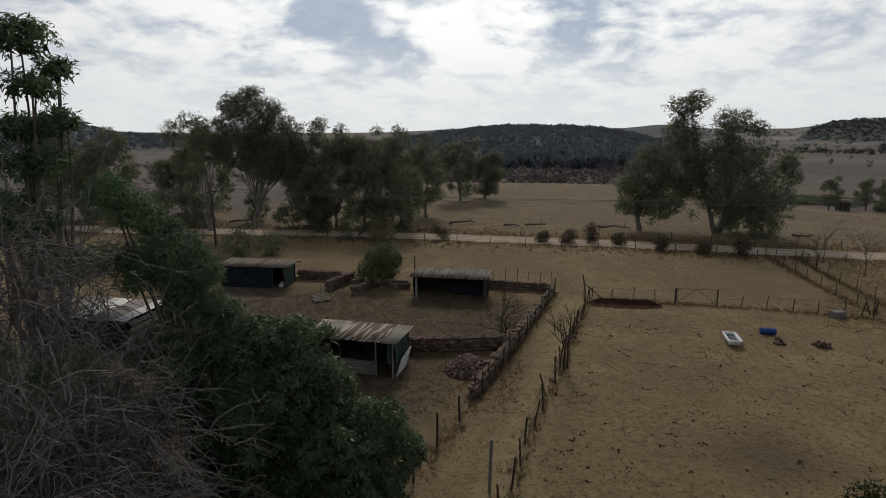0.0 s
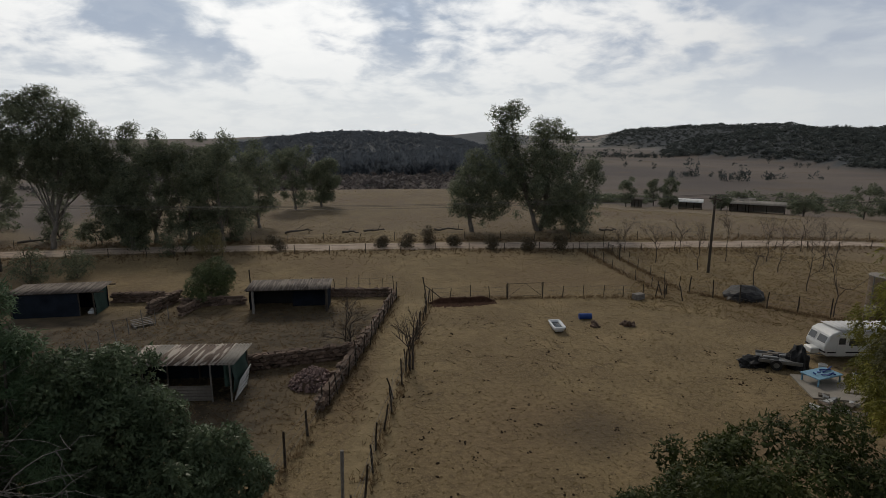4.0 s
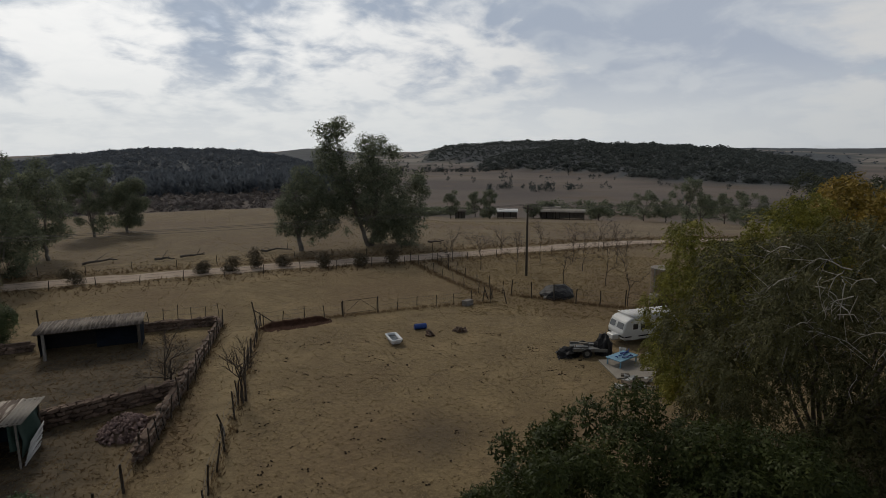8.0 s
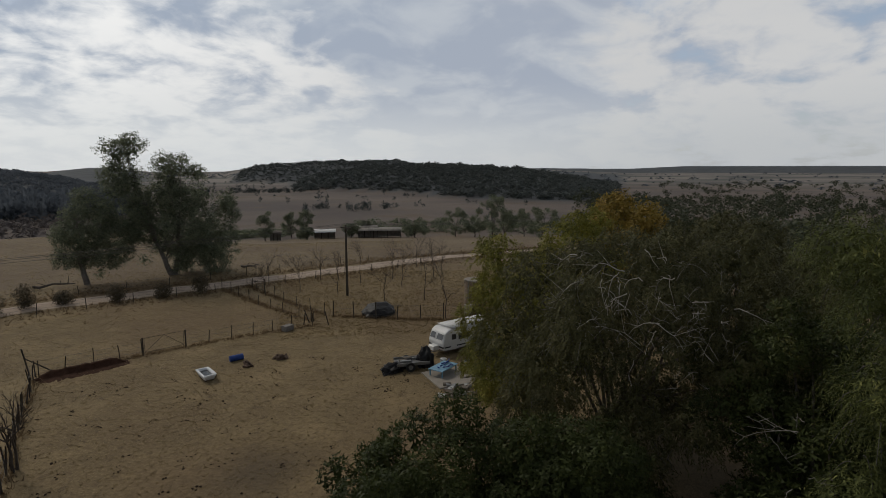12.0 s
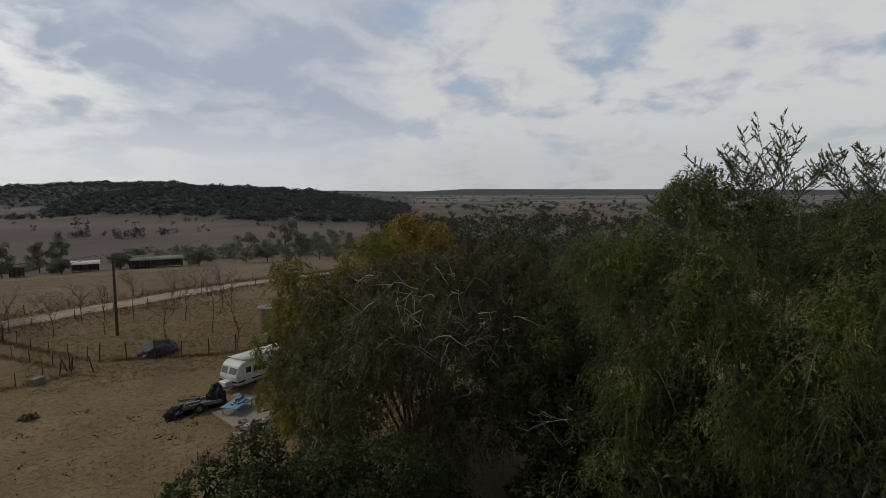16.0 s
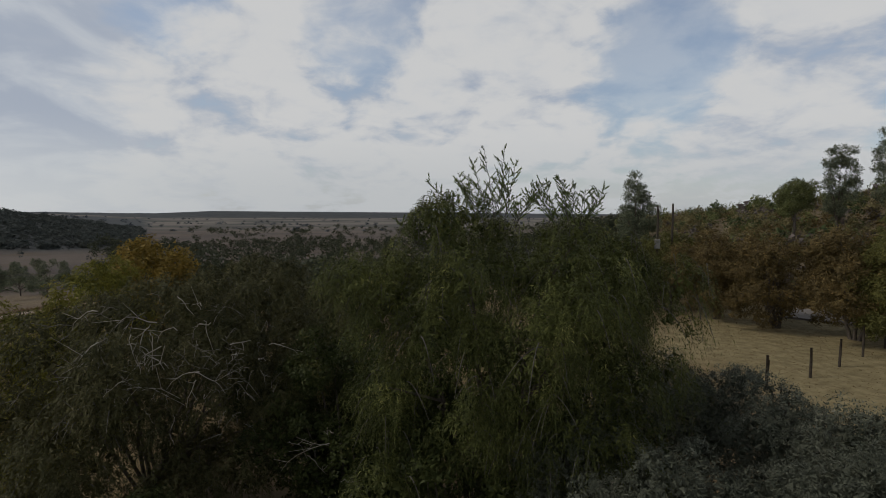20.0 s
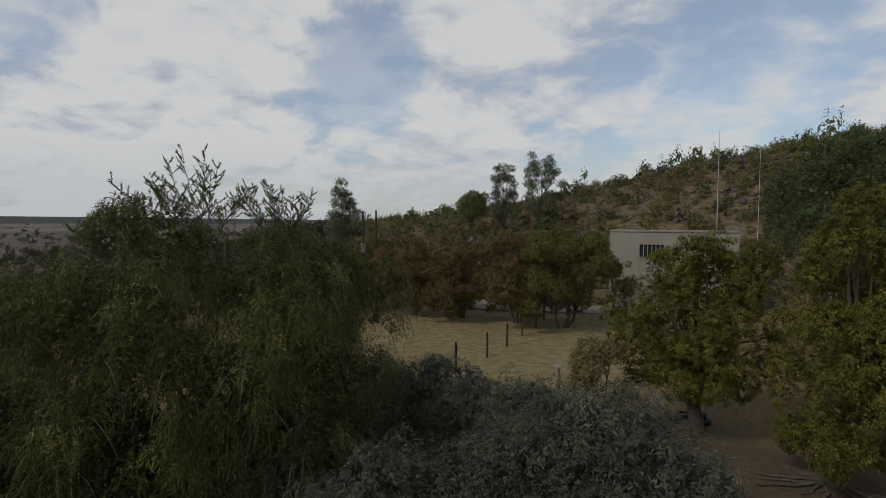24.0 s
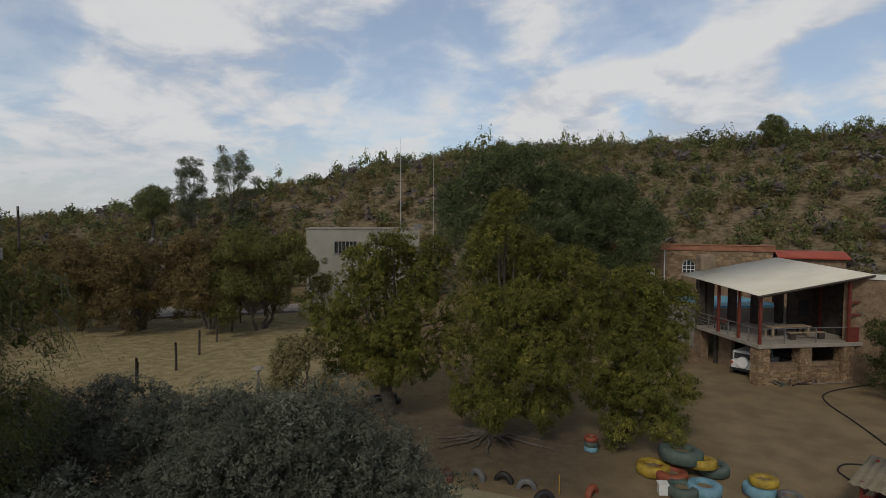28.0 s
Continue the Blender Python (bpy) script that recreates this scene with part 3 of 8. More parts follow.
    return tagged(new("ground", me), "dry tan winter grass over flat farmland and far veld", "ground", kind="structure")


def strip(name, pts, width, lift, mat, label, category, step=2.0):
    """A band laid on the ground along pts."""
    pts = np.asarray(pts, float)
    seg = np.concatenate([[0], np.cumsum(np.linalg.norm(np.diff(pts, axis=0), axis=1))])
    s = np.arange(0, seg[-1], step)
    p = np.stack([np.interp(s, seg, pts[:, i]) for i in (0, 1)], 1)
    for _ in range(3):
        p[1:-1] = (p[:-2] + p[1:-1] * 2 + p[2:]) / 4
    t = unit(np.gradient(p, axis=0))
    nrm = np.stack([-t[:, 1], t[:, 0]], 1)
    cols = []
    for k, off in enumerate(np.linspace(-0.5, 0.5, 7)):
        wob = (0.25 * np.sin(s * 0.7 + k) + 0.2 * np.sin(s * 1.9)) * (k in (0, 6))
        e = p + nrm * (off * width + wob)[:, None]
        dip = lift - 0.05 * (k in (0, 6)) - 0.03 * (k in (2, 4))
        cols.append(np.stack([e[:, 0], e[:, 1], terrain(e[:, 0], e[:, 1]) + dip], 1))
    v = np.stack(cols, 1).reshape(-1, 3)
    n = len(s)
    i = (np.arange(n - 1)[:, None] * 7 + np.arange(6)).ravel()
    q = np.stack([i, i + 7, i + 8, i + 1], 1)
    return tagged(new(name, quad_mesh(name, v, q, (mat,), smooth=True)), label, category, kind="structure")


build_ground()
ROAD = material("pale_dirt_road", (0.28, 0.215, 0.165), (0.42, 0.34, 0.27), 0.95, 0.6, 12, 0.3)
ROAD_LINE = [(-160, 92), (-90, 76), (-36, 66.3), (-10, 63.8), (7.6, 59.8), (22, 56.5), (33.5, 53), (55, 47.6), (68, 44.4), (95, 36), (140, 20)]
strip("road", ROAD_LINE, 3.3, 0.06, ROAD, "pale dirt farm road with worn wheel tracks", "road")

# ---- trees and bushes near the camera ----
def polar(az, d):
    return d * math.sin(radians(az)), d * math.cos(radians(az))


def at(az, d):
    x, y = polar(az, d)
    return x, y, float(terrain(x, y))


def bare_tree(name, label, x, y, height, seed, mat=TWIG_GREY, spread=0.55, depth=3, r0=0.07, kids=4, droop=0.0, stems=1, group="", category="bare tree", start=0.25):
    rng = np.random.default_rng(seed)
    ob = thing(name, x, y, float(terrain(x, y)), label, category, group)
    paths = []
    for k in range(stems):
        off = rng.normal(size=2) * 0.15 * (stems > 1)
        paths += bare_branches(rng, (off[0], off[1], -0.1), height, spread, depth, r0, kids, droop, start)
    v, q = tubes(paths, 3 if depth > 3 else 4)
    child("bare_crown", quad_mesh("bare_crown", v, q, (mat,), smooth=True), ob)
    return ob


def strands(rng, starts, out, count_leaf, length, leaf_l, leaf_w, sag=1.0):
    """Drooping twigs lined with narrow leaves: leaf quads and twig paths."""
    n = len(starts)
    t = np.linspace(0, 1, count_leaf)
    ln = length * rng.uniform(0.5, 1.3, (n, 1, 1))
    hor = out * [1, 1, 0.35] + rng.normal(size=(n, 3)) * 0.25
    p = starts[:, None] + hor[:, None] * (t[None, :, None] * ln * 0.6) + np.array([0, 0, -1.0]) * (t[None, :, None] ** 1.7 * ln * sag)
    way = np.gradient(p, axis=1)
    way = unit(way + rng.normal(size=way.shape) * 0.55 * np.linalg.norm(way, axis=-1, keepdims=True))
    face = np.repeat((out + [0, 0, 0.3])[:, None], count_leaf, axis=1).reshape(-1, 3)
    v, q = leaves(p.reshape(-1, 3), way.reshape(-1, 3), leaf_l, leaf_w, rng, 0.25, face, 0.5)
    return v, q, p


def weeping_tree(name, label, x, y, z, height, spread, leaf, seed, n_strands, per, length, leaf_l, leaf_w, base=0.25, n_clumps=30, clump=1.0,
                 trunk_r=0.22, extra=(), sag=1.0, bark=BARK, twigs=400, twig_mat=TWIG_GREY, fill=0, fill_size=(0.2, 0.05)):
    rng = np.random.default_rng(seed)
    ob = thing(name, x, y, z, label, "tree")
    c, s = clumps_in(rng, (0, 0, height * (1 + base) / 2), (spread, spread, height * (1 - base) / 2), n_clumps, clump, 0.25)
    for ex, ey, ez, er, en in extra:
        c2, s2 = clumps_in(rng, (ex, ey, ez), (er, er, er * 0.9), en, clump, 0.25)
        c, s = np.concatenate([c, c2]), np.concatenate([s, s2])
    pick = c[rng.choice(len(c), min(16, len(c)), replace=False)]
    v, q = tubes(limbs(rng, (0, 0, -0.1), (0, 0, height * (base + 0.15)), pick, trunk_r), 6)
    child("trunk", quad_mesh("trunk", v, q, (bark,), smooth=True), ob)
    bunch = 6
    n_strands = n_strands // bunch * bunch
    st, d = outer_points(rng, c, s, n_strands // bunch, 0.9, 0.5)
    st = np.repeat(st, bunch, 0) + rng.normal(size=(n_strands, 3)) * 0.09
    d = unit(np.repeat(d + rng.normal(size=d.shape) * 0.35 + [0, 0, 0.3], bunch, 0) + rng.normal(size=(n_strands, 3)) * 0.22)
    v, q, p = strands(rng, st, d, per, length, leaf_l, leaf_w, sag)
    low = v[:, 2].reshape(-1, 3).min(1) > 0.15
    q = q[low]
    if fill:
        v, q = join((v, q), crown(rng, c, s * 0.85, fill, *fill_size, 0.7, 0.9, 0.6, 26, 10))
    child("crown", quad_mesh("crown", v, q, (leaf,)), ob)
    if twigs:
        sel = rng.choice(n_strands, twigs, replace=False)
        tv, tq = tubes([(p[k], np.linspace(0.014, 0.005, per)) for k in sel], 3)
        tagged(child("twig_tangle", quad_mesh("twig_tangle", tv, tq, (twig_mat,), smooth=True), ob), kind="stuff")
    return ob


def lobed_tree(name, label, az, d, lobes, leaf, count, length, width, seed, clump=0.45, droop=0.0, flat=0.9, trunk_r=0.2, per=8, out=0.8, bark=BARK, category="tree", dense=2.2, limb=True, group="", up=0.15):
    """A tree whose crown is a set of lobes (to the side, away, height of centre, radius, half height), seen from the yard's middle."""
    rng = np.random.default_rng(seed)
    x, y, z = at(az, d)
    ob = thing(name, x, y, z, label, category, group, -az)
    cs, ss = [], []
    for u, v, h, r, rz in lobes:
        n = int(6 + dense * r * (r + 2 * rz) / clump ** 2 * 0.5)
        c, s = clumps_in(rng, (u, v, h - z), (max(0.1, r - clump * 0.7), max(0.1, r - clump * 0.7), max(0.1, rz - clump * 0.7)), n, clump, up)
        cs.append(c)
        ss.append(s)
    c, s = np.concatenate(cs), np.concatenate(ss)
    if limb:
        goals = [p.mean(0) for p in cs] + [p[rng.integers(len(p))] for p in cs]
        v, q = tubes(limbs(rng, (0, 0, -0.1), (np.mean([b[0] for b in lobes]) * 0.6, 0, 0.35 * max(b[2] for b in lobes)), goals, trunk_r), 6)
        child("trunk", quad_mesh("trunk", v, q, (bark,), smooth=True), ob)
    v, q = crown(rng, c, s, count, length, width, droop, flat, out, 26, per)
    low = v[q][:, :, 2].min(1) > -0.1
    child("crown", quad_mesh("crown", v, q[low], (leaf,)), ob)
    return ob


# west side: a half-bare tree, a feathery evergreen and a dark broad-leaved tree
def twig_tree(label, x, y, z, height, spread, seed, n, mat=TWIG_GREY):
    """A leafless tree whose outer twigs arch over and hang in a tangle."""
    rng = np.random.default_rng(seed)
    ob = thing("bare_tree", x, y, z, label, "bare tree")
    c, s = clumps_in(rng, (0, 0, height * 0.58), (spread, spread, height * 0.4), 70, 1.0, 0.25)
    v, q = tubes(limbs(rng, (0, 0, -0.1), (0, 0, height * 0.3), c[:16], 0.1, 0.5, 9), 6)
    child("trunk", quad_mesh("trunk", v, q, (BARK,), smooth=True), ob)
    steps = 8
    t = np.linspace(0, 1, steps)
    i = rng.choice(len(c), n)
    a = c[i] + rng.normal(size=(n, 3)) * 0.35
    out = unit(a - [0, 0, height * 0.5]) * [1, 1, 0.6] + rng.normal(size=(n, 3)) * 0.75
    ln = rng.uniform(0.5, 1.35, (n, 1, 1))
    p = a[:, None] + out[:, None] * t[None, :, None] * ln + np.array([0, 0, -0.7]) * t[None, :, None] ** 2 * ln
    p += np.cumsum(rng.normal(size=p.shape) * 0.05, axis=1)
    paths = []
    for k in range(n):
        r = rng.uniform(0.007, 0.016)
        paths.append((p[k], np.linspace(r, 0.004, steps)))
        for _ in range(3):
            j = rng.integers(1, steps - 1)
            w = unit(p[k][j + 1] - p[k][j - 1] + rng.normal(size=3) * 0.5) * rng.uniform(0.25, 0.75)
            u = np.linspace(0, 1, 4)[:, None]
            paths.append((p[k][j] + w * u + np.array([0, 0, -0.2]) * u ** 2 + rng.normal(size=(4, 3)) * 0.02, np.linspace(r * 0.65, 0.0035, 4)))
    v, q = tubes(paths, 3)
    tagged(child("twig_tangle", quad_mesh("twig_tangle", v, q, (mat,)), ob), kind="stuff")
    return ob


twig_tree("leafless grey tree with a dense tangle of arching twigs", *at(-39.0, 11.6), 10.9, 2.3, 3, 1150, TWIG_DARK)
twig_tree("low leafless grey tree with a dense tangle of twigs", *at(-41.0, 9.4), 8.6, 1.8, 4, 700, TWIG_DARK)
twig_tree("low leafless tree with a dark tangle of twigs", *at(-32.5, 9.7), 8.2, 1.3, 19, 650, TWIG_DARK)
twig_tree("low leafless tree with a dark tangle of twigs", *at(-30.0, 8.6), 5.6, 1.2, 18, 450, TWIG_DARK)
lobed_tree("undergrowth_bush", "dark evergreen bush below the bare twigs", -37, 12.2, ((0, 0, 3.4, 2.2, 2.6), (-1.6, 0.4, 4.6, 1.6, 1.8), (1.0, 0.4, 2.4, 1.8, 2.2), (0.4, 0.3, 6.4, 1.5, 1.5), (-1.4, 0.6, 7.2, 1.4, 1.4)), LEAF_FEATHER, 32000, 0.13, 0.045, 20, category="bush")
lobed_tree("undergrowth_bush", "dark evergreen bush below the bare twigs", -45, 12.8, ((0, 0, 3.6, 2.6, 3.2), (1.2, 0.8, 5.4, 1.5, 1.6)), LEAF_FEATHER, 20000, 0.14, 0.05, 22, category="bush")
lobed_tree("evergreen_tree", "feathery dark green evergreen tree behind bare twigs", -23.0, 12.6, ((-1.6, 0.6, 10.7, 0.35, 0.46), (-1.2, 0.4, 10.3, 0.35, 0.4), (-0.9, 0.2, 9.9, 0.42, 0.31), (-0.5, 0, 9.6, 0.52, 0.36), (-0.2, -0.1, 9.1, 0.44, 0.41), (-0.5, 0, 8.6, 0.53, 0.45), (0.1, -0.2, 8.1, 0.58, 0.47),
           (0.4, -0.4, 7.4, 0.58, 0.5), (0.8, -0.5, 6.8, 0.74, 0.53), (0.5, -0.9, 6.3, 0.77, 0.61), (0.7, -1.1, 5.5, 0.71, 0.63), (0.3, -1.2, 4.9, 0.82, 0.68), (-1.3, 0.6, 9.0, 0.82, 0.68), (-0.7, 0.4, 7.2, 1.1, 0.84), (-0.7, 0.2, 5.8, 1.3, 1.0), (-0.6, -0.4, 4.0, 1.4, 1.0), (0, 0, 2.4, 1.4, 1.6)),
           LEAF_FEATHER, 120000, 0.13, 0.02, 5, 0.3, 0.4, 0.65, 0.16, 14, 1.1)
lobed_tree("evergreen_tree", "tall dark green tree reaching above the horizon", -36.0, 17.0, ((0.3, 0, 14.0, 0.62, 0.55), (0.95, 0.2, 13.4, 0.42, 0.3), (0.35, -0.3, 12.95, 0.6, 0.3), (0.9, 0.1, 12.2, 0.4, 0.25), (0.15, 0.3, 12.0, 0.7, 0.35), (0.2, 0, 11.2, 0.75, 0.45),
           (-1.2, 0, 14.6, 1.0, 0.6), (-1.4, 0.4, 13.0, 1.0, 0.6), (-1.2, 0, 11.4, 1.1, 0.7), (-0.4, 0.2, 9.8, 1.1, 0.8), (0.3, 0, 8.6, 0.9, 0.6)), LEAF_FEATHER, 26000, 0.135, 0.045, 6, 0.24, 0.5, 0.7, 0.2, 10, 0.9)
lobed_tree("broadleaf_tree", "dense dark green broad-leaved tree beside the pens", -13.6, 11.6, ((-0.85, 0.3, 7.5, 0.75, 0.65), (-0.25, 0.2, 7.5, 0.62, 0.52), (0.3, 0, 6.4, 0.7, 0.55), (-0.2, -0.2, 6.6, 0.9, 0.76), (1.2, -0.2, 5.6, 0.78, 0.65), (-0.85, 0.1, 6.3, 0.75, 0.8),
           (0.5, -0.6, 5.6, 1.0, 0.9), (1.8, -0.3, 4.8, 0.62, 0.7), (-0.7, -0.4, 5.3, 1.05, 0.92), (0.9, -0.8, 4.5, 1.05, 0.8), (-0.8, -0.4, 4.2, 1.1, 1.0), (0.2, -0.2, 2.6, 1.9, 1.8)), LEAF_DARK, 120000, 0.085, 0.045, 7, 0.26, 0.0, 0.95, 0.2, 11, 1.0, dense=1.4, up=0.35)
tree("shrub", "small green shrub tip near the fence", *at(6.0, 11.6), 3.6, 0.7, LEAF_BUSH, 3500, 0.07, 0.03, 8, 0.1, 14, 0.35, 0.03, category="bush")

# east side
tree("broadleaf_tree", "wide dense dark green tree below the yard", *at(49.5, 12.8), 5.9, 2.8, LEAF_BUSH, 50000, 0.11, 0.052, 11, 0.0, 80, 0.62, 0.2, flat=0.8)
tree("broadleaf_tree", "wide dense dark green tree below the yard", *at(66.0, 12.6), 5.7, 2.6, LEAF_BUSH, 48000, 0.11, 0.052, 12, 0.0, 80, 0.62, 0.2, flat=0.8)
weeping_tree("thorn_tree", "yellow-green feathery thorn tree beside the caravan", *at(61.7, 25.5), 8.8, 2.6, LEAF_LIME, 13, 8000, 9, 0.4, 0.125, 0.036,
             0.1, 60, 0.85, extra=((-1.3, 0.3, 3.0, 1.5, 16), (1.5, -1.5, 8.0, 2.2, 16)), sag=0.5, twigs=0, fill=24000, fill_size=(0.13, 0.048))
weeping_tree("thorn_tree", "broad drooping thorn tree with dead pale branches", *at(70.5, 20.5), 9.6, 4.3, LEAF_THICKET, 14, 12000, 9, 0.55, 0.12, 0.034,
             0.2, 80, 0.95, extra=((0.8, -4.0, 6.5, 2.6, 24), (-0.5, 0.8, 4.0, 3.0, 20)), sag=0.8, twigs=250, twig_mat=TWIG_GREY, fill=34000, fill_size=(0.13, 0.045))
tree("gold_tree", "golden-leaved tree rising behind the thorn trees", *at(70.5, 42), 10.2, 3.2, LEAF_GOLD, 9000, 0.28, 0.14, 15, 0.3, 36, 0.9)
tree("broadleaf_tree", "dark green tree in the thicket", *at(87.5, 18), 8.4, 2.3, LEAF_BUSH, 30000, 0.12, 0.055, 16, 0.02, 50, 0.75, 0.2)
weeping_tree("thorn_tree", "dark olive thorn tree in the thicket", *at(80, 33), 9.0, 5.2, LEAF_THICKET, 17, 7000, 8, 0.8, 0.25, 0.06, 0.1, 60, 1.2, sag=0.7, twigs=0, fill=22000, fill_size=(0.18, 0.07))
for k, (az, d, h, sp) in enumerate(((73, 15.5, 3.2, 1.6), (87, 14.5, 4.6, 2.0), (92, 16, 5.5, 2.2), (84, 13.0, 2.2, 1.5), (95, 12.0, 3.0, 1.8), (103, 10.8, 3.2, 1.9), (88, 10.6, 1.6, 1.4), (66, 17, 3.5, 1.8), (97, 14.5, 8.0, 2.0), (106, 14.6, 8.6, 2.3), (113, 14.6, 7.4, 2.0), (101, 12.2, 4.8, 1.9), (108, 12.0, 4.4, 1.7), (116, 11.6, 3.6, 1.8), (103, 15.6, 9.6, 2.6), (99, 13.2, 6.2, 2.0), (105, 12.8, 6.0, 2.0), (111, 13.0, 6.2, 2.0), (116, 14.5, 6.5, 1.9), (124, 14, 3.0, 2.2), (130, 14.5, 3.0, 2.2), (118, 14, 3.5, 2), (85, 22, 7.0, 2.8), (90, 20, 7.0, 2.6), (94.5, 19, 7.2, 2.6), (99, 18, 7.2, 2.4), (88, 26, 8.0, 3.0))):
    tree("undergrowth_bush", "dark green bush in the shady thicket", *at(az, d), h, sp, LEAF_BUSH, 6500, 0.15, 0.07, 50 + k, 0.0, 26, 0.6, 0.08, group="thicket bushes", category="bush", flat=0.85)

weeping_tree("weeping_tree", "large weeping tree with narrow yellow-green leaves", *at(104, 14.2), 12.3, 3.1, LEAF_WILLOW, 21, 12000, 16, 0.75, 0.09, 0.017,
             0.4, 80, 0.7, extra=((1.0, 2.6, 9.4, 1.7, 18), (-0.4, -2.6, 9.8, 1.8, 20), (-0.6, -3.0, 8.9, 1.2, 12), (-0.8, -1.4, 6.0, 2.0, 16)), sag=1.0, twigs=600, fill=50000, fill_size=(0.11, 0.034))

# olives below the camera on the south-east
for k, (az, d, h, sp) in enumerate(((122, 12.5, 4.0, 2.0), (128, 13.5, 4.2, 2.2), (134, 13.5, 4.2, 2.2), (141, 12.5, 4.0, 2.0), (147, 14.5, 4.0, 2.0), (137, 10.5, 3.6, 1.8), (129, 10.0, 3.6, 1.9), (118, 11.0, 3.8, 1.9), (144, 10.0, 3.0, 1.7))):
    tree("undergrowth_bush", "dark grey-green bush below the olive trees", *at(az, d), h, sp, LEAF_THORN, 5500, 0.13, 0.055, 980 + k, 0.0, 26, 0.6, 0.08, group="olive undergrowth", category="bush", flat=0.85)
for az, d, top, spread, seed, n in ((119, 16.5, 8.3, 2.2, 31, 40000), (128, 17, 8.2, 2.2, 36, 40000), (134, 12.0, 7.9, 2.0, 32, 40000), (147, 13.2, 7.9, 1.9, 33, 36000), (139.5, 13.2, 8.3, 2.0, 38, 34000), (114, 13.2, 7.6, 1.8, 39, 26000),
                                    (122, 11.6, 7.6, 2.0, 35, 34000), (110, 10.0, 6.4, 1.8, 34, 26000), (140, 9.0, 5.4, 1.6, 37, 24000), (144.7, 12.5, 8.7, 2.3, 391, 36000), (152.3, 11.8, 7.6, 1.6, 392, 24000), (133.4, 14.6, 8.4, 1.9, 393, 30000), (138.6, 14.8, 8.2, 1.6, 394, 24000)):
    lobed_tree("olive_tree", "rounded grey-green olive tree with small leaves", az, d, ((0, 0, top - 1.25, 0.75 * spread, 1.15), (-0.5 * spread, -0.2, top - 1.9, 0.65 * spread, 1.3), (0.5 * spread, -0.3, top - 2.0, 0.65 * spread, 1.3), (0, -0.3 * spread, top - 3.0, spread, 1.7), (0, 0, 2.4, 0.9 * spread, 1.9)),
               LEAF_OLIVE, int(n * 1.25), 0.082, 0.028, seed, 0.4, 0.0, 0.9, 0.14, 9, 0.9, group="olive trees")

# pepper trees in the yard, which lies 1.6 m over the paddock
def pepper_tree(label, az, d, lobes, seed, count):
    lobed_tree("pepper_tree", label, az, d, lobes, LEAF_PEPPER, count, 0.12, 0.042, seed, 0.44, 1.15, 1.2, 0.34, 14, 0.75, dense=1.5, up=0.6, group="pepper trees")


pepper_tree("drooping pepper tree with yellow-green leaves and a low skirt", 152.3, 30,
            ((-1.3, -0.4, 9.7, 1.25, 1.2), (0.3, 0, 10.3, 1.55, 1.3), (2.1, 0.2, 9.8, 1.28, 1.47), (-1.3, -0.8, 7.9, 1.55, 1.78), (1.5, -0.6, 7.7, 1.44, 1.8), (-3.1, -0.6, 6.1, 1.15, 1.03), (-3.8, 0, 6.9, 0.8, 1.1),
             (0, -1.2, 5.6, 1.78, 1.7), (-1.3, -1, 4.5, 1.2, 1.1), (0.9, -1.3, 4.2, 1.1, 1.1), (-0.3, -1.5, 4.2, 1.1, 1.0), (-2.4, -0.8, 4.6, 1.0, 1.0), (-2.3, -0.6, 7.2, 1.1, 1.2), (-1.9, -0.9, 5.8, 1.2, 1.2), (0.6, -1.2, 6.8, 1.3, 1.3), (1.4, -0.8, 4.9, 1.2, 1.6), (2.9, 0.4, 5.8, 0.88, 1.5), (0.3, 1.6, 7.9, 1.9, 2.8)), 41, 100000)
pepper_tree("tall drooping pepper tree with yellow-green leaves and bare roots", 163, 27.5,
            ((0.5, 0, 12.5, 1.16, 1.05), (0.2, -0.4, 11.0, 1.64, 1.23), (-0.8, -0.2, 9.6, 1.1, 1.0), (1.9, 0, 10.0, 1.45, 1.25), (3.7, 0.2, 9.7, 1.19, 1.13), (4.8, 0.4, 8.9, 0.9, 1.15), (-0.7, -0.6, 7.6, 1.43, 1.37), (1.5, -1.0, 7.9, 1.76, 1.57), (3.7, -0.3, 7.5, 1.26, 1.54),
             (-1.5, 0, 5.6, 0.9, 1.37), (0.2, -1.4, 5.4, 1.68, 1.79), (2.3, -1.2, 5.3, 1.8, 1.9), (3.9, 0, 5.5, 0.9, 1.58), (-1.1, -0.4, 3.4, 0.92, 1.0), (0.7, -1.5, 3.2, 1.8, 1.1), (2.6, -0.8, 3.3, 1.3, 1.2), (1.6, 1.8, 7.7, 2.7, 3.3)), 42, 150000)
pepper_tree("drooping pepper tree with yellow-green leaves near the tyres", 175.5, 27.0,
            ((0.5, 0, 9.0, 1.15, 1.0), (-0.7, -0.2, 7.6, 1.15, 1.23), (1.2, -0.4, 7.8, 1.4, 1.4), (2.4, 0.2, 8.5, 1.0, 0.9), (0, -0.8, 6.0, 1.5, 1.6), (1.8, -0.6, 6.2, 1.15, 1.5), (-0.9, -0.2, 4.3, 0.96, 1.3), (0.8, -1.3, 4.2, 1.5, 1.65),
             (1.8, -1.2, 3.0, 1.0, 1.2), (2.7, -0.4, 4.6, 0.6, 0.6), (0, -0.8, 2.8, 0.95, 0.9), (0.8, 1.4, 5.8, 1.76, 2.9)), 43, 90000)

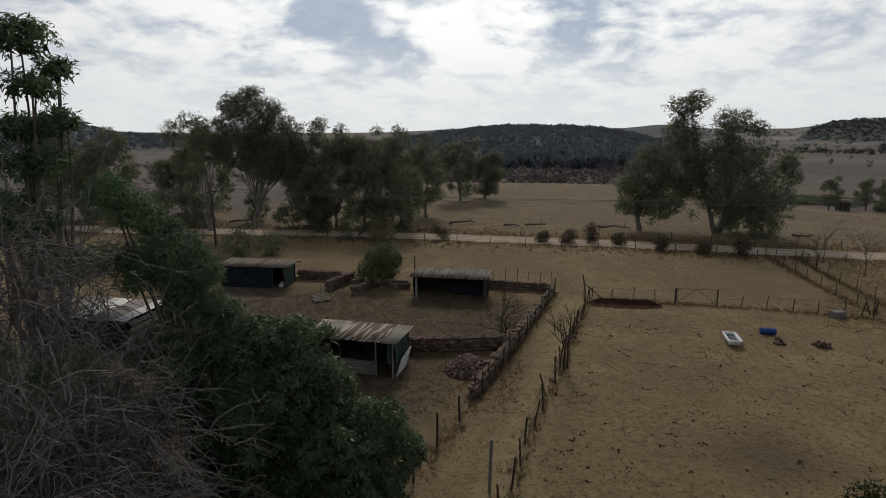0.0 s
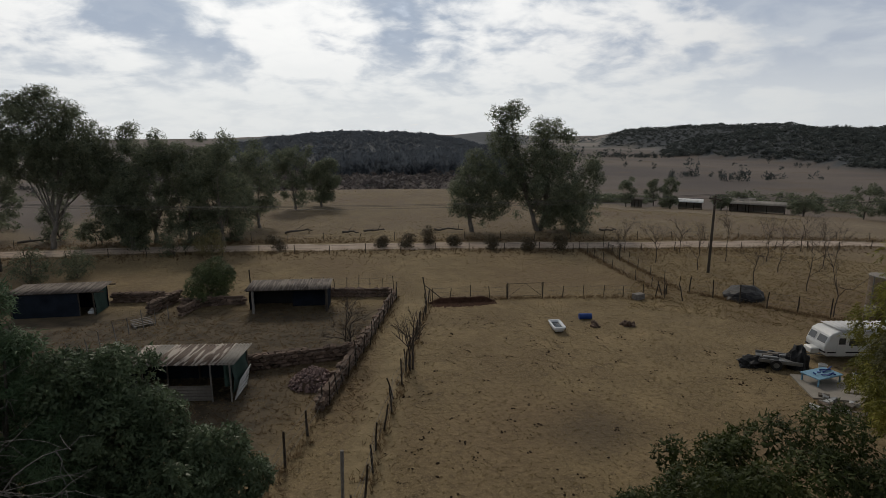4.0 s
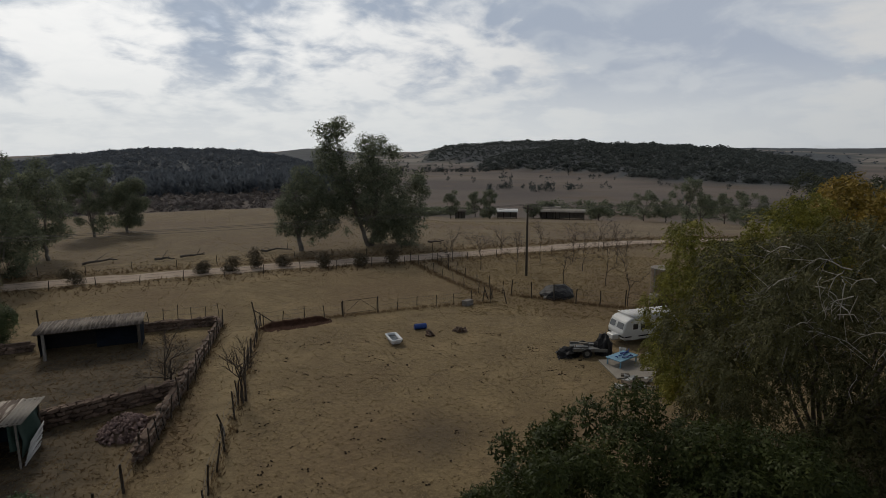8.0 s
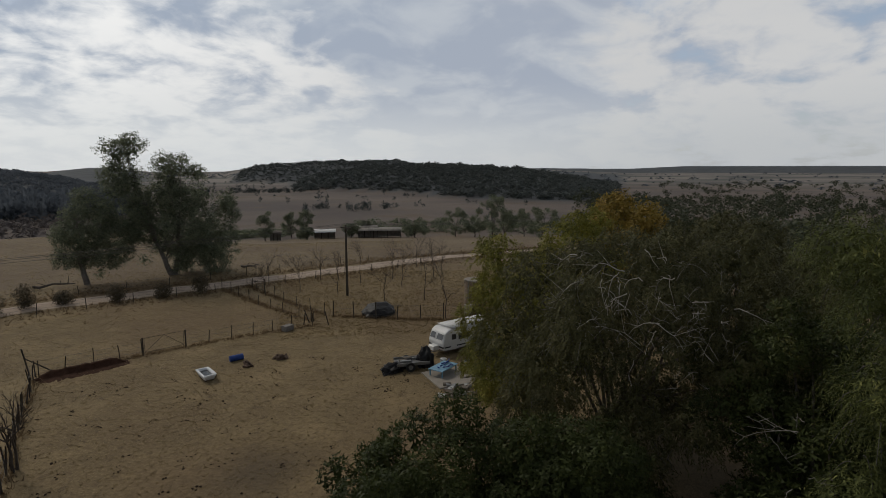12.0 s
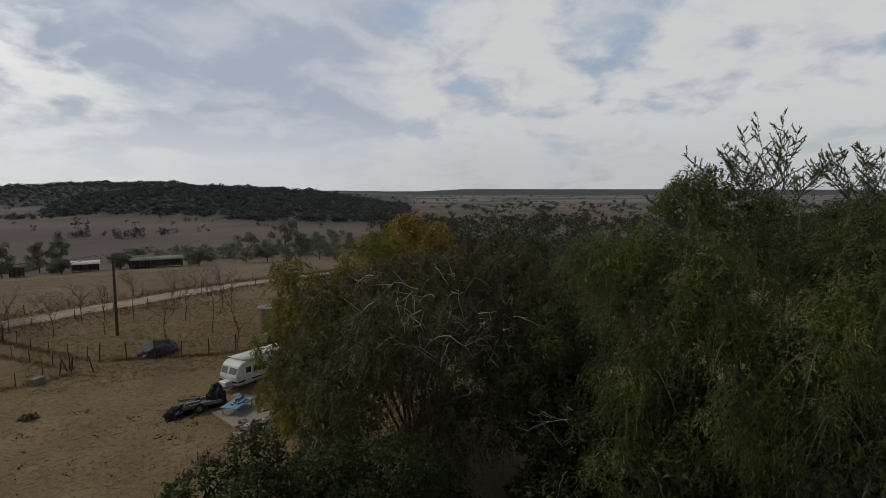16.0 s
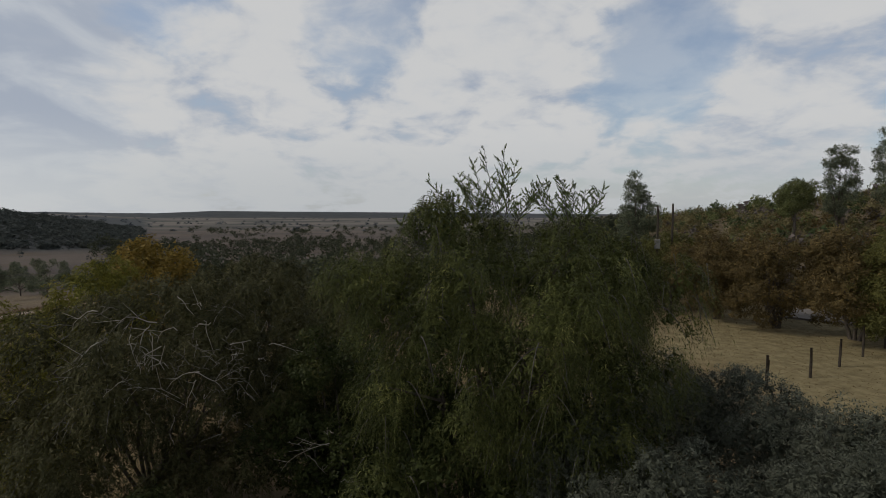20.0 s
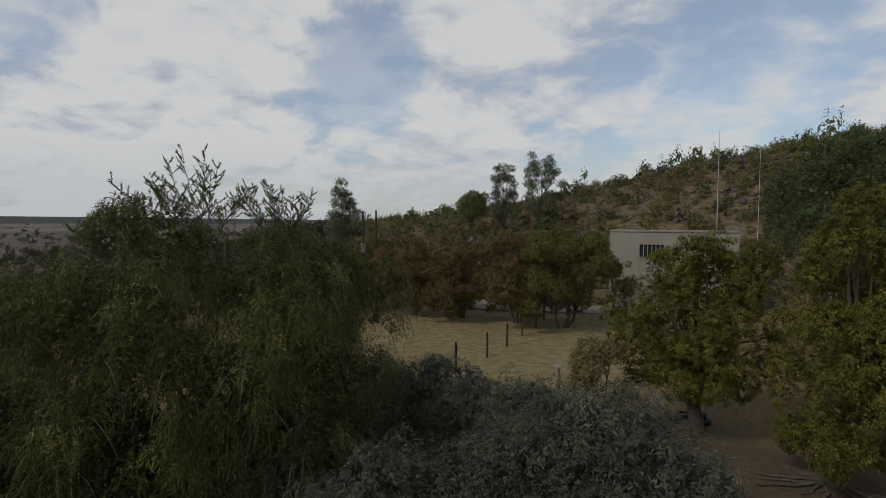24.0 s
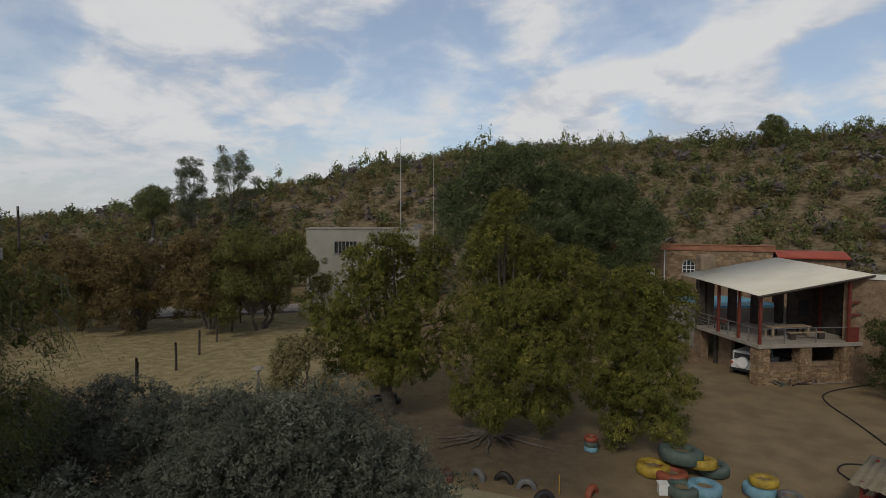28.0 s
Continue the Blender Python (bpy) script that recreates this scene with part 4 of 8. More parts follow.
# dark thorn tree and rusty trees behind the yard
for az, d, top, spread, leaf, seed, n, lab in ((139.5, 56, 11.3, 5.4, LEAF_ACACIA, 63, 20000, "spreading olive-gold tree at the edge of the grass"), (135, 58, 10.5, 4.9, LEAF_RUST, 64, 13000, "rusty gold winter tree at the edge of the grass"),
                                               (129.5, 60, 10.2, 5.2, LEAF_RUST, 65, 13000, "rusty gold winter tree at the edge of the grass"), (124.5, 62, 9.8, 5.0, LEAF_RUST, 66, 12000, "rusty brown winter tree at the edge of the grass"),
                                               (120.5, 66, 10.0, 4.0, LEAF_ACACIA, 67, 10000, "olive-brown tree at the edge of the grass")):
    x, y, z = at(az, d)
    tree("thorn_tree", lab, x, y, z, top - z, spread, leaf, int(n * 2.2), 0.2, 0.09, seed, 0.1, 90, 1.0, 0.25, flat=0.8, stems=3)
lobed_tree("thorn_tree", "large dark feathery thorn tree behind the yard", 165, 52, ((0, 0, 16.2, 4.8, 3.3), (-4.2, 0, 14.2, 3.6, 3.0), (3.6, 0.5, 14.6, 4.0, 3.0), (-2.0, -1.5, 11.0, 4.6, 3.2), (2.5, -1.5, 10.6, 4.6, 3.2)), LEAF_THORN, 60000, 0.2, 0.07, 61, 0.85, 0.1, 0.75, 0.4, 10)
lobed_tree("thorn_tree", "dark feathery thorn tree behind the yard", 174.5, 54, ((-1.0, 0, 13.8, 3.6, 2.9), (2.0, 0, 11.8, 3.4, 2.6), (-3.2, 0, 11.4, 3.4, 2.6), (0.4, -1, 9.4, 4.2, 2.6)), LEAF_THORN, 40000, 0.2, 0.07, 62, 0.85, 0.1, 0.75, 0.35, 10)
for az, d, top, spread, leaf, n, seed, lab in ((143.6, 27.5, 6.5, 1.4, LEAF_SCRUB, 9000, 68, "brownish green shrub beside the garden lamp"), (144.5, 62, 9, 2.0, LEAF_PEPPER, 4000, 69, "green bush against the white building")):
    x, y, z = at(az, d)
    tree("shrub", lab, x, y, z, top - z, spread, leaf, n, 0.16, 0.07, seed, 0.1, 20, 0.6, 0.06, category="bush")


def sprouts(az, d, z0, z1, n, spread, seed):
    """Thin upright shoots fanning out above a crown, each with short side sprigs of narrow leaves."""
    rng = np.random.default_rng(seed)
    x, y = polar(az, d)
    ob = thing("young_shoots", x, y, z0, "upright shoots with narrow leaves above the weeping tree", "shoots")
    side = np.array([math.cos(radians(az)), -math.sin(radians(az)), 0])
    paths, vs = [], []
    for k in range(n):
        t = np.linspace(0, 1, 9)[:, None]
        f = (k + 0.5) / n * 2 - 1 + rng.normal() * 0.12
        h = (z1 - z0) * (1.05 - 0.45 * abs(f)) * rng.uniform(0.75, 1.05)
        lean = side * f * spread * 0.5 + rng.normal(size=3) * [0.2, 0.2, 0]
        p = side * f * spread * 0.25 + lean * t ** 1.3 + np.array([0, 0, 1.0]) * (h * t - 0.3) + rng.normal(size=(9, 3)) * 0.015
        paths.append((p, np.linspace(0.01, 0.003, 9)))
        for b in range(15):
            u = 0.16 + 0.8 * (b + rng.random()) / 15
            a = np.array([np.interp(u, t[:, 0], p[:, i]) for i in range(3)])
            w = unit(unit(lean * 0.6 + [0, 0, h]) * 0.8 + (side * rng.choice([-1, 1]) + rng.normal(size=3) * 0.4) * 0.62)
            ln = rng.uniform(0.22, 0.5) * (1.2 - 0.75 * u)
            g = np.linspace(0, 1, 5)[:, None]
            sprig = a + w * g * ln + np.array([0, 0, 0.12 * ln]) * g ** 2
            paths.append((sprig, np.linspace(0.005, 0.002, 5)))
            m = int(22 + 90 * ln)
            e = rng.uniform(0.1, 1, m)[:, None]
            vs.append(leaves(a + w * e * ln + np.array([0, 0, 0.12 * ln]) * e ** 2, w * 1.3 + rng.normal(size=(m, 3)) * 0.55, 0.066, 0.014, rng))
        e = rng.uniform(0.5, 1, 30)
        q = np.stack([np.interp(e, t[:, 0], p[:, i]) for i in range(3)], 1)
        vs.append(leaves(q, np.array([0, 0, 1.0]) + rng.normal(size=(30, 3)) * 0.5, 0.07, 0.016, rng))
    v, q = tubes(paths, 4)
    tagged(child("stem_tangle", quad_mesh("stem_tangle", v, q, (TWIG_GREY,)), ob), kind="stuff")
    v, q = join(*vs)
    child("foliage", quad_mesh("foliage", v, q, (LEAF_SHOOT,)), ob)


sprouts(103.9, 14.0, 11.9, 13.95, 13, 2.0, 901)
sprouts(111.2, 14.2, 11.8, 13.35, 9, 1.3, 902)
sprouts(97.6, 14.0, 11.3, 12.5, 9, 1.3, 903)


def dead_branches(label, spots, seed, n, size, stout=1.0, mat=DEAD_WOOD):
    """Pale bare twigs that show through a crown. spots: rows of heading, distance, height."""
    rng = np.random.default_rng(seed)
    x0, y0 = polar(*spots[0][:2])
    ob = thing("dead_branch", x0, y0, spots[0][2], label, "branch")
    whole = []
    for az, d, z in spots:
        x, y = polar(az, d)
        side = np.array([math.cos(radians(az)), -math.sin(radians(az)), 0])
        paths = []
        for k in range(n):
            t = np.linspace(0, 1, 7)[:, None]
            w = side * rng.uniform(-1, 1) + np.array([0, 0, rng.uniform(-0.3, 0.6)]) + rng.normal(size=3) * 0.25
            ln = size * rng.uniform(0.4, 1.0)
            p = np.array([x - x0, y - y0, z - spots[0][2]]) + rng.normal(size=3) * 0.35 + w * t * ln + np.array([0, 0, -0.75 * ln]) * t ** 2 + np.cumsum(rng.normal(size=(7, 3)) * 0.035, axis=0)
            paths.append((p, np.linspace(0.011, 0.004, 7) * stout))
            for _ in range(2):
                j = rng.integers(2, 6)
                u = np.linspace(0, 1, 4)[:, None]
                paths.append((p[j] + (w + rng.normal(size=3) * 0.6) * u * ln * 0.4, np.linspace(0.008, 0.004, 4)))
        whole += paths
    v, q = tubes(whole, 4)
    tagged(child("twig_tangle", quad_mesh("twig_tangle", v, q, (mat,), smooth=True), ob), kind="stuff")


rng = np.random.default_rng(77)
spots = [(rng.uniform(63, 81), rng.uniform(16.2, 17.2), rng.uniform(6.4, 9.4)) for _ in range(36)]
dead_branches("pale dead twigs showing through the broad thorn tree", spots, 911, 2, 0.7, 0.8)
dead_branches("bleached crooked branches on top of the broad thorn tree", [(66.5, 16.6, 8.6), (69.2, 16.3, 8.9), (72, 16.3, 9.1), (75, 16.4, 8.6), (78.4, 16.4, 8.3), (70.5, 16.2, 8.0), (74, 16.2, 7.6), (67.5, 16.6, 7.5)], 921, 4, 1.1, 1.5, DEAD_PALE)
dead_branches("pale dead twigs in the shady thicket", [(95, 11.6, 5.2), (88, 12.6, 4.6), (91, 12.0, 3.6), (99, 11.4, 4.4), (84, 14, 6.0), (86, 13.4, 5.2)], 931, 4, 1.1)


# ---- gum trees along the road ----
def gum(x, y, height, spread, seed, count=9000, base=0.3, lean=(0, 0), n=30, clump=1.1, label="tall dark eucalyptus tree beside the dirt road", stems=1, extra=()):
    return tree("gum_tree", label, x, y, float(terrain(x, y)), height, spread, LEAF_GUM, count, 0.26, 0.09, seed, base, n, clump, 0.2, 0.5, BARK_PALE, 0.85,
                shift=lean, group="gum trees along the road", stems=stems, limbs_n=8, extra=extra)


def lobed_gum(label, x, y, lobes, count, seed, trunks=1, leaf_size=0.24):
    """A tall gum whose crown is a set of lobes (x, y, height of centre, radius, half height)."""
    rng = np.random.default_rng(seed)
    ob = thing("gum_tree", x, y, float(terrain(x, y)), label, "tree", "gum trees along the road")
    cs, ss = [], []
    for lx, ly, lz, lr, lh in lobes:
        n = max(8, int(lr * lh * 4.2))
        c, s = clumps_in(rng, (lx - x, ly - y, lz), (lr * 0.8, lr * 0.8, lh * 0.85), n, 0.9, 0.15)
        cs.append(c)
        ss.append(s)
    c, s = np.concatenate(cs), np.concatenate(ss)
    paths = []
    for k in range(trunks):
        goals = [p.mean(0) for p in cs] + [p[rng.integers(len(p))] for p in cs]
        paths += limbs(rng, (rng.normal() * 0.5 * (trunks > 1), 0, -0.1), (rng.normal() * 0.8, 0, 3.0), goals[k::trunks], 0.26)
    v, q = tubes(paths, 6)
    child("trunk", quad_mesh("trunk", v, q, (BARK_PALE,), smooth=True), ob)
    v, q = crown(rng, c, s, count, leaf_size, leaf_size * 0.32, 0.55, 0.95)
    child("crown", quad_mesh("crown", v, q, (LEAF_GUM,)), ob)
    return ob


lobed_gum("tall dark eucalyptus with two leaders beside the dirt road", 32.4, 63.2, ((28.3, 65.2, 13.6, 2.2, 2.1), (27.9, 65.4, 11.4, 2.1, 2.0), (28.6, 65, 9.6, 2.4, 1.8), (32.6, 63, 12.3, 2.6, 1.4), (34.6, 62, 11.7, 1.2, 1.1), (32.4, 63.2, 10.4, 1.7, 1.5), (29.8, 64.6, 8.2, 2.6, 1.8), (33.2, 62.6, 8.6, 3.6, 2.6), (33.6, 62.5, 5.6, 6.0, 3.4),
          (34.6, 62.0, 2.4, 6.2, 2.2), (37.4, 60.5, 6.4, 1.6, 2.8), (29.6, 64.6, 5.5, 2.4, 2.6)), 52000, 101, 2)
lobed_gum("shorter dark eucalyptus beside the dirt road", 23.8, 65.2, ((24.2, 65, 6.6, 2.6, 3.4), (26.2, 64.4, 4.8, 2.6, 2.8), (23.0, 65.5, 4.0, 2.6, 2.2), (25.0, 64.8, 2.6, 2.2, 1.4)), 20000, 104)
lobed_gum("tall dark eucalyptus with a broad crown beside the road", -22.3, 67.6, ((-22.4, 67.4, 12.6, 3.9, 3.6), (-19.4, 68.4, 11.6, 3.4, 3.6), (-20.5, 68, 8.4, 4.0, 2.6), (-24.4, 67, 9.6, 2.4, 2.4), (-17.6, 69, 7.4, 2.8, 3.2), (-21.4, 67.8, 10.4, 3.4, 2.6)), 52000, 105)
lobed_gum("slender leaning eucalyptus with a small high crown", -27.0, 66.0, ((-28.2, 65.3, 11.4, 2.4, 1.8), (-26.4, 65.8, 9.2, 1.8, 1.6), (-29.0, 65.2, 8.4, 1.6, 1.4)), 8000, 106)
for i, (x, y, h, s, b) in enumerate(((-16, 70, 12.5, 3.2, 0.2), (-12.5, 68, 12.5, 2.8, 0.15), (-9, 67, 11.6, 3.0, 0.2),
                                     (-5.3, 64, 11.5, 2.6, 0.12), (-14, 64.5, 7.5, 1.4, 0.1), (-1.6, 75.5, 11, 2.6, 0.15), (3.7, 93, 10.5, 2.6, 0.15), (8, 95, 8, 2.0, 0.2),
                                     (-31, 76, 13, 2.8, 0.4), (-43, 74, 12, 3.0, 0.2), (-48, 76, 10, 2.6, 0.2), (-36, 80, 9, 2.4, 0.2), (-7, 72, 10, 2.4, 0.1), (-54, 80, 11, 3.0, 0.2))):
    gum(x, y, h, s * 1.15, 110 + i, 15000, b * 0.45, (0.4 * math.sin(i), 0), 46, 0.9)


# ---- bush clumps for slopes and far woods ----
def bush_template(seed, count, leaf, width):
    rng = np.random.default_rng(seed)
    c, s = clumps_in(rng, (0, 0, 0.46), (0.36, 0.36, 0.38), 6, 0.26, 0.05)
    got = crown(rng, c, s, count, leaf, width, 0.0, 0.9, fill=0, per=5)
    return join(got, core_sprays(rng, c, s, 12, 0.55))


def bush_far(seed, count=12, n=2):
    rng = np.random.default_rng(seed)
    c, s = clumps_in(rng, (0, 0, 0.44), (0.22, 0.22, 0.24), n, 0.36, 0.05)
    return join(crown(rng, c, s, count, 0.16, 0.13, 0.0, 0.9, fill=0, per=3), core_sprays(rng, c, s, 8, 1.1))


def scatter(name, label, places, templates, mat, category, seed):
    """Many bushes as one mesh. places: rows of x, y, width, height."""
    rng = np.random.default_rng(seed)
    places = np.asarray(places)
    vs, qs, base = [], [], 0
    z = terrain(places[:, 0], places[:, 1])
    for i, (x, y, w, h) in enumerate(places):
        v, q = templates[i % len(templates)]
        a = rng.uniform(0, 6.28)
        c, s = math.cos(a), math.sin(a)
        vs.append(np.stack([(v[:, 0] * c - v[:, 1] * s) * w + x, (v[:, 0] * s + v[:, 1] * c) * w + y, v[:, 2] * h + z[i] - 0.1 * h], 1))
        qs.append(q + base)
        base += len(v)
    me = quad_mesh(name, np.concatenate(vs), np.concatenate(qs), (mat,))
    return tagged(new(name, me), label, category, kind="stuff")


def ring_places(rng, n, az0, az1, r0, r1, size, tall):
    az, r = np.radians(rng.uniform(az0, az1, n)), np.sqrt(rng.uniform(r0 ** 2, r1 ** 2, n))
    w = size * rng.uniform(0.6, 1.5, n)
    return np.stack([r * np.sin(az), r * np.cos(az), w, w * tall * rng.uniform(0.7, 1.3, n)], 1)


rng = np.random.default_rng(7)
near_t = [bush_template(200 + i, 110, 0.11, 0.07) for i in range(6)]
mid_t = [bush_template(210 + i, 50, 0.115, 0.08) for i in range(5)]
slope_t = [bush_template(250 + i, 230, 0.065, 0.034) for i in range(5)]
fine_t = [bush_template(230 + i, 60, 0.085, 0.062) for i in range(5)]
far_t = [bush_far(220 + i) for i in range(5)]
for k, (mat, n, size, lab) in enumerate(((LEAF_SCRUB, 1800, 2.6, "olive-brown bushveld scrub on the rocky slope"), (LEAF_HILL, 520, 3.0, "dark green bushes on the rocky slope"),
                                         (LEAF_RUST, 1100, 2.2, "rusty brown winter bushes on the slope"), (LEAF_THORN, 200, 3.6, "dark thorn trees on the rocky slope"))):
    scatter("hillside_scrub", lab, ring_places(rng, int(n * 0.7), 108, 216, 112, 184, size, 0.9), near_t, mat, "scrub", 300 + k)
    scatter("hillside_scrub", lab, ring_places(rng, int(n * 0.3), 108, 216, 70, 112, size, 0.9), slope_t, mat, "scrub", 330 + k)
scatter("crest_bush", "green bushes and small trees along the crest", np.concatenate([ring_places(rng, 330, 112, 216, 158, 184, 3.2, 1.15), ring_places(rng, 60, 140, 216, 160, 180, 3.4, 1.6)]), near_t, LEAF_HILL, "scrub", 305)
scatter("hillside_scrub", "dark green bushes on the upper slope", ring_places(rng, 330, 158, 216, 95, 178, 3.4, 1.0), slope_t, LEAF_HILL, "scrub", 307)
scatter("winter_scrub", "grey leafless scrub between the green bushes", ring_places(rng, 420, 120, 216, 72, 170, 2.6, 0.9), far_t, LEAF_REED, "scrub", 306)


def on_hills(places, least=5.0):
    """Only those places that lie on the wooded hills."""
    return places[hills(places[:, 0], places[:, 1]) > least]


scatter("hill_wood", "dark bushland covering the far hills", on_hills(ring_places(rng, 6500, -9, 28, 420, 905, 4.6, 0.62), 1.5), far_t, LEAF_FAR_HAZE, "far woods", 310)
scatter("hill_wood", "dark bushland covering the near ridge", on_hills(ring_places(rng, 7600, 37, 77, 350, 725, 5, 0.6), 1.5), far_t, LEAF_RIDGE_HAZE, "far woods", 311)
scatter("hill_wood", "dark bushland covering the western hill", on_hills(ring_places(rng, 4200, -52, -4, 610, 1005, 5.5, 0.55), 1.5), far_t, LEAF_FAR_HAZE, "far woods", 312)
scatter("hill_wood", "hazy blue-green bushland covering the farthest hill", on_hills(ring_places(rng, 3400, 32, 56, 900, 1160, 5, 0.5), 2), far_t, LEAF_RIDGE_HAZE, "far woods", 321)
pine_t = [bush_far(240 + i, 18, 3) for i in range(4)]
scatter("river_wood", "dark plantation at the foot of the far hill", np.concatenate([ring_places(rng, 620, 5.5, 25, 300, 380, 4.2, 1.6), ring_places(rng, 420, 8, 24, 360, 450, 4.6, 1.6), ring_places(rng, 60, -9, 6, 320, 400, 3.4, 1.8)]), pine_t, LEAF_PINE_HAZE, "far woods", 313)
scatter("veld_trees", "scattered dark trees on the brown veld", np.concatenate([ring_places(rng, 26, 26, 70, 230, 460, 4.5, 1.1), ring_places(rng, 36, 26, 66, 330, 520, 3.2, 1.3), ring_places(rng, 70, 24, 40, 600, 1100, 5, 0.9), ring_places(rng, 40, -30, 10, 230, 330, 3.0, 0.9)]), fine_t, LEAF_RIDGE_HAZE, "far trees", 314)
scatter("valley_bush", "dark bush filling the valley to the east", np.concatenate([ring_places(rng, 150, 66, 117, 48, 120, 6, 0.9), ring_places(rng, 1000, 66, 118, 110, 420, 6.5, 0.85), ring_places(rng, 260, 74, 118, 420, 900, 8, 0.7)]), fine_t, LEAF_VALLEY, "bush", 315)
scatter("plateau_wood", "far dark bush lines on the plateau", np.concatenate([ring_places(rng, 60, 62, 118, 1500, 2200, 8, 0.6), ring_places(rng, 130, 60, 118, 700, 1500, 9, 0.5), ring_places(rng, 130, 22, 34, 1500, 2650, 10, 0.5)]), far_t, LEAF_FAR_HAZE, "far woods", 316)
scatter("tree_row", "far rows of dark trees across the veld", np.concatenate([ring_places(rng, 75, 23, 39, 560, 566, 6.5, 0.75), ring_places(rng, 22, 38, 42, 600, 612, 8, 0.9), ring_places(rng, 26, 39, 48, 300, 330, 4, 1.2)]), mid_t, LEAF_RIDGE_HAZE, "far trees", 318)
# reedy scrub in the valley bottom, and gums round the barns
scatter("reed_bed", "grey-brown reeds and bare scrub along the stream", np.concatenate([ring_places(rng, 900, -14, 27, 215, 300, 3.2, 0.75), ring_places(rng, 600, -14, 7, 300, 420, 4, 0.7), ring_places(rng, 420, -48, -14, 200, 420, 3.2, 0.5)]), far_t, LEAF_REED, "reeds", 319)
scatter("stream_scrub", "dark grey scrub at the far edge of the field", np.concatenate([ring_places(rng, 130, 29, 37, 185, 205, 3.5, 0.5), ring_places(rng, 170, 44, 66, 190, 230, 4.0, 0.6), ring_places(rng, 260, -45, -5, 84, 330, 2.4, 0.6)]), mid_t, LEAF_GUM, "scrub", 320)
for k, (az, r, h, w) in enumerate(((35.2, 165, 8.0, 1.8), (37.7, 178, 8.0, 2.8), (39.0, 182, 9.0, 2.2), (54.2, 172, 8.6, 4.2), (56.2, 170, 7.5, 3.6), (58.0, 140, 11.0, 3.4), (59.2, 146, 9, 3.0), (61.2, 175, 8.2, 4.0), (63, 150, 9, 4.0), (43.6, 172, 4.0, 2.2), (50, 165, 4.2, 2.6), (39.2, 165, 3.2, 1.8), (45.0, 176, 5.0, 2.0))):
    x, y = r * math.sin(radians(az)), r * math.cos(radians(az))
    tree("gum_tree", "dark eucalyptus tree near the far barns", x, y, float(terrain(x, y)), h, w, LEAF_GUM, 5200, 0.3, 0.12, 1400 + k, 0.12, 20, 0.9, 0.15, 0.4, group="far gum trees")
rng = np.random.default_rng(19)
for k in range(10):
    x = -46 + 4.7 * k + rng.normal() * 0.8
    y = 69.5 + rng.normal() * 2.0 - 0.12 * (x + 20)
    tree("gum_sapling", "low dark eucalyptus sapling under the tall trees", x, y, float(terrain(x, y)), rng.uniform(2.2, 5.0), rng.uniform(1.0, 1.9), LEAF_GUM, 2600, 0.24, 0.085, 1450 + k, 0.0, 16, 0.7, 0.06, 0.4, group="gum saplings", category="bush")

# ---- farm materials ----
GREY_SHEET = material("galvanised_sheet", (0.12, 0.108, 0.092), (0.23, 0.21, 0.185), 0.75, 1.0, 16, 0.2, 0.0, per_object=0.15)
BROWN_SHEET = material("brown_sheet", (0.05, 0.038, 0.031), (0.11, 0.088, 0.073), 0.8, 1.2, 16, 0.2, 0.0, per_object=0.15)
WHITE_SHEET = material("white_sheet", (0.40, 0.40, 0.39), (0.58, 0.58, 0.57), 0.5, 1.0, 20, 0.15, per_object=0.08)
NET = material("dark_blue_shade_net", (0.008, 0.011, 0.016), (0.02, 0.026, 0.037), 0.95, 1.5, 50, 0.4, spec=0.1)
TARP_GREEN = material("green_tarpaulin", (0.015, 0.035, 0.03), (0.04, 0.075, 0.062), 0.7, 2, 20, 0.3)
BOARD = material("brown_board", (0.10, 0.075, 0.055), (0.19, 0.15, 0.115), 0.85, 2, 25, 0.3)
STONE = material("red_brown_stone", (0.075, 0.052, 0.04), (0.195, 0.138, 0.106), 0.95, 3, 30, 0.5, per_object=0.4)
STONE_PALE = material("pale_pile_stone", (0.13, 0.088, 0.08), (0.27, 0.19, 0.17), 0.95, 3, 30, 0.4, per_object=0.35)
CONCRETE = material("concrete", (0.20, 0.18, 0.155), (0.33, 0.30, 0.26), 0.9, 1.2, 25, 0.2)
SOIL = material("dark_red_soil", (0.034, 0.018, 0.012), (0.075, 0.04, 0.027), 0.95, 3, 30, 0.6, spec=0.08)
DUNG = material("dry_dung", (0.02, 0.014, 0.009), (0.05, 0.036, 0.024), 0.95, 8, 60, 0.5, spec=0.05)
STRAW = leaf_material("straw", (0.17, 0.128, 0.068), (0.31, 0.24, 0.132), None, 0.9, 0.5)
ENAMEL = material("white_enamel", (0.62, 0.64, 0.66), (0.78, 0.79, 0.80), 0.25, 2, 30, 0.0, spec=0.5)
BLUE_PLASTIC = material("blue_plastic", (0.015, 0.04, 0.17), (0.03, 0.075, 0.27), 0.4, 3, 30, 0.05)
SKY_BLUE = material("pale_blue_paint", (0.12, 0.26, 0.38), (0.22, 0.38, 0.50), 0.5, 4, 30, 0.1)
BLACK_SHEET = material("black_tarpaulin", (0.006, 0.006, 0.007), (0.02, 0.02, 0.022), 0.6, 3, 20, 0.4)
WHITE_PAINT = material("white_gel_coat", (0.58, 0.59, 0.58), (0.70, 0.70, 0.69), 0.35, 1.2, 25, 0.03)
GLASS_DARK = material("dark_window", (0.025, 0.03, 0.035), (0.05, 0.055, 0.06), 0.1, 2, 20, 0.0, spec=0.6)
RUBBER = material("black_rubber", (0.012, 0.012, 0.012), (0.03, 0.03, 0.03), 0.8, 6, 40, 0.2)
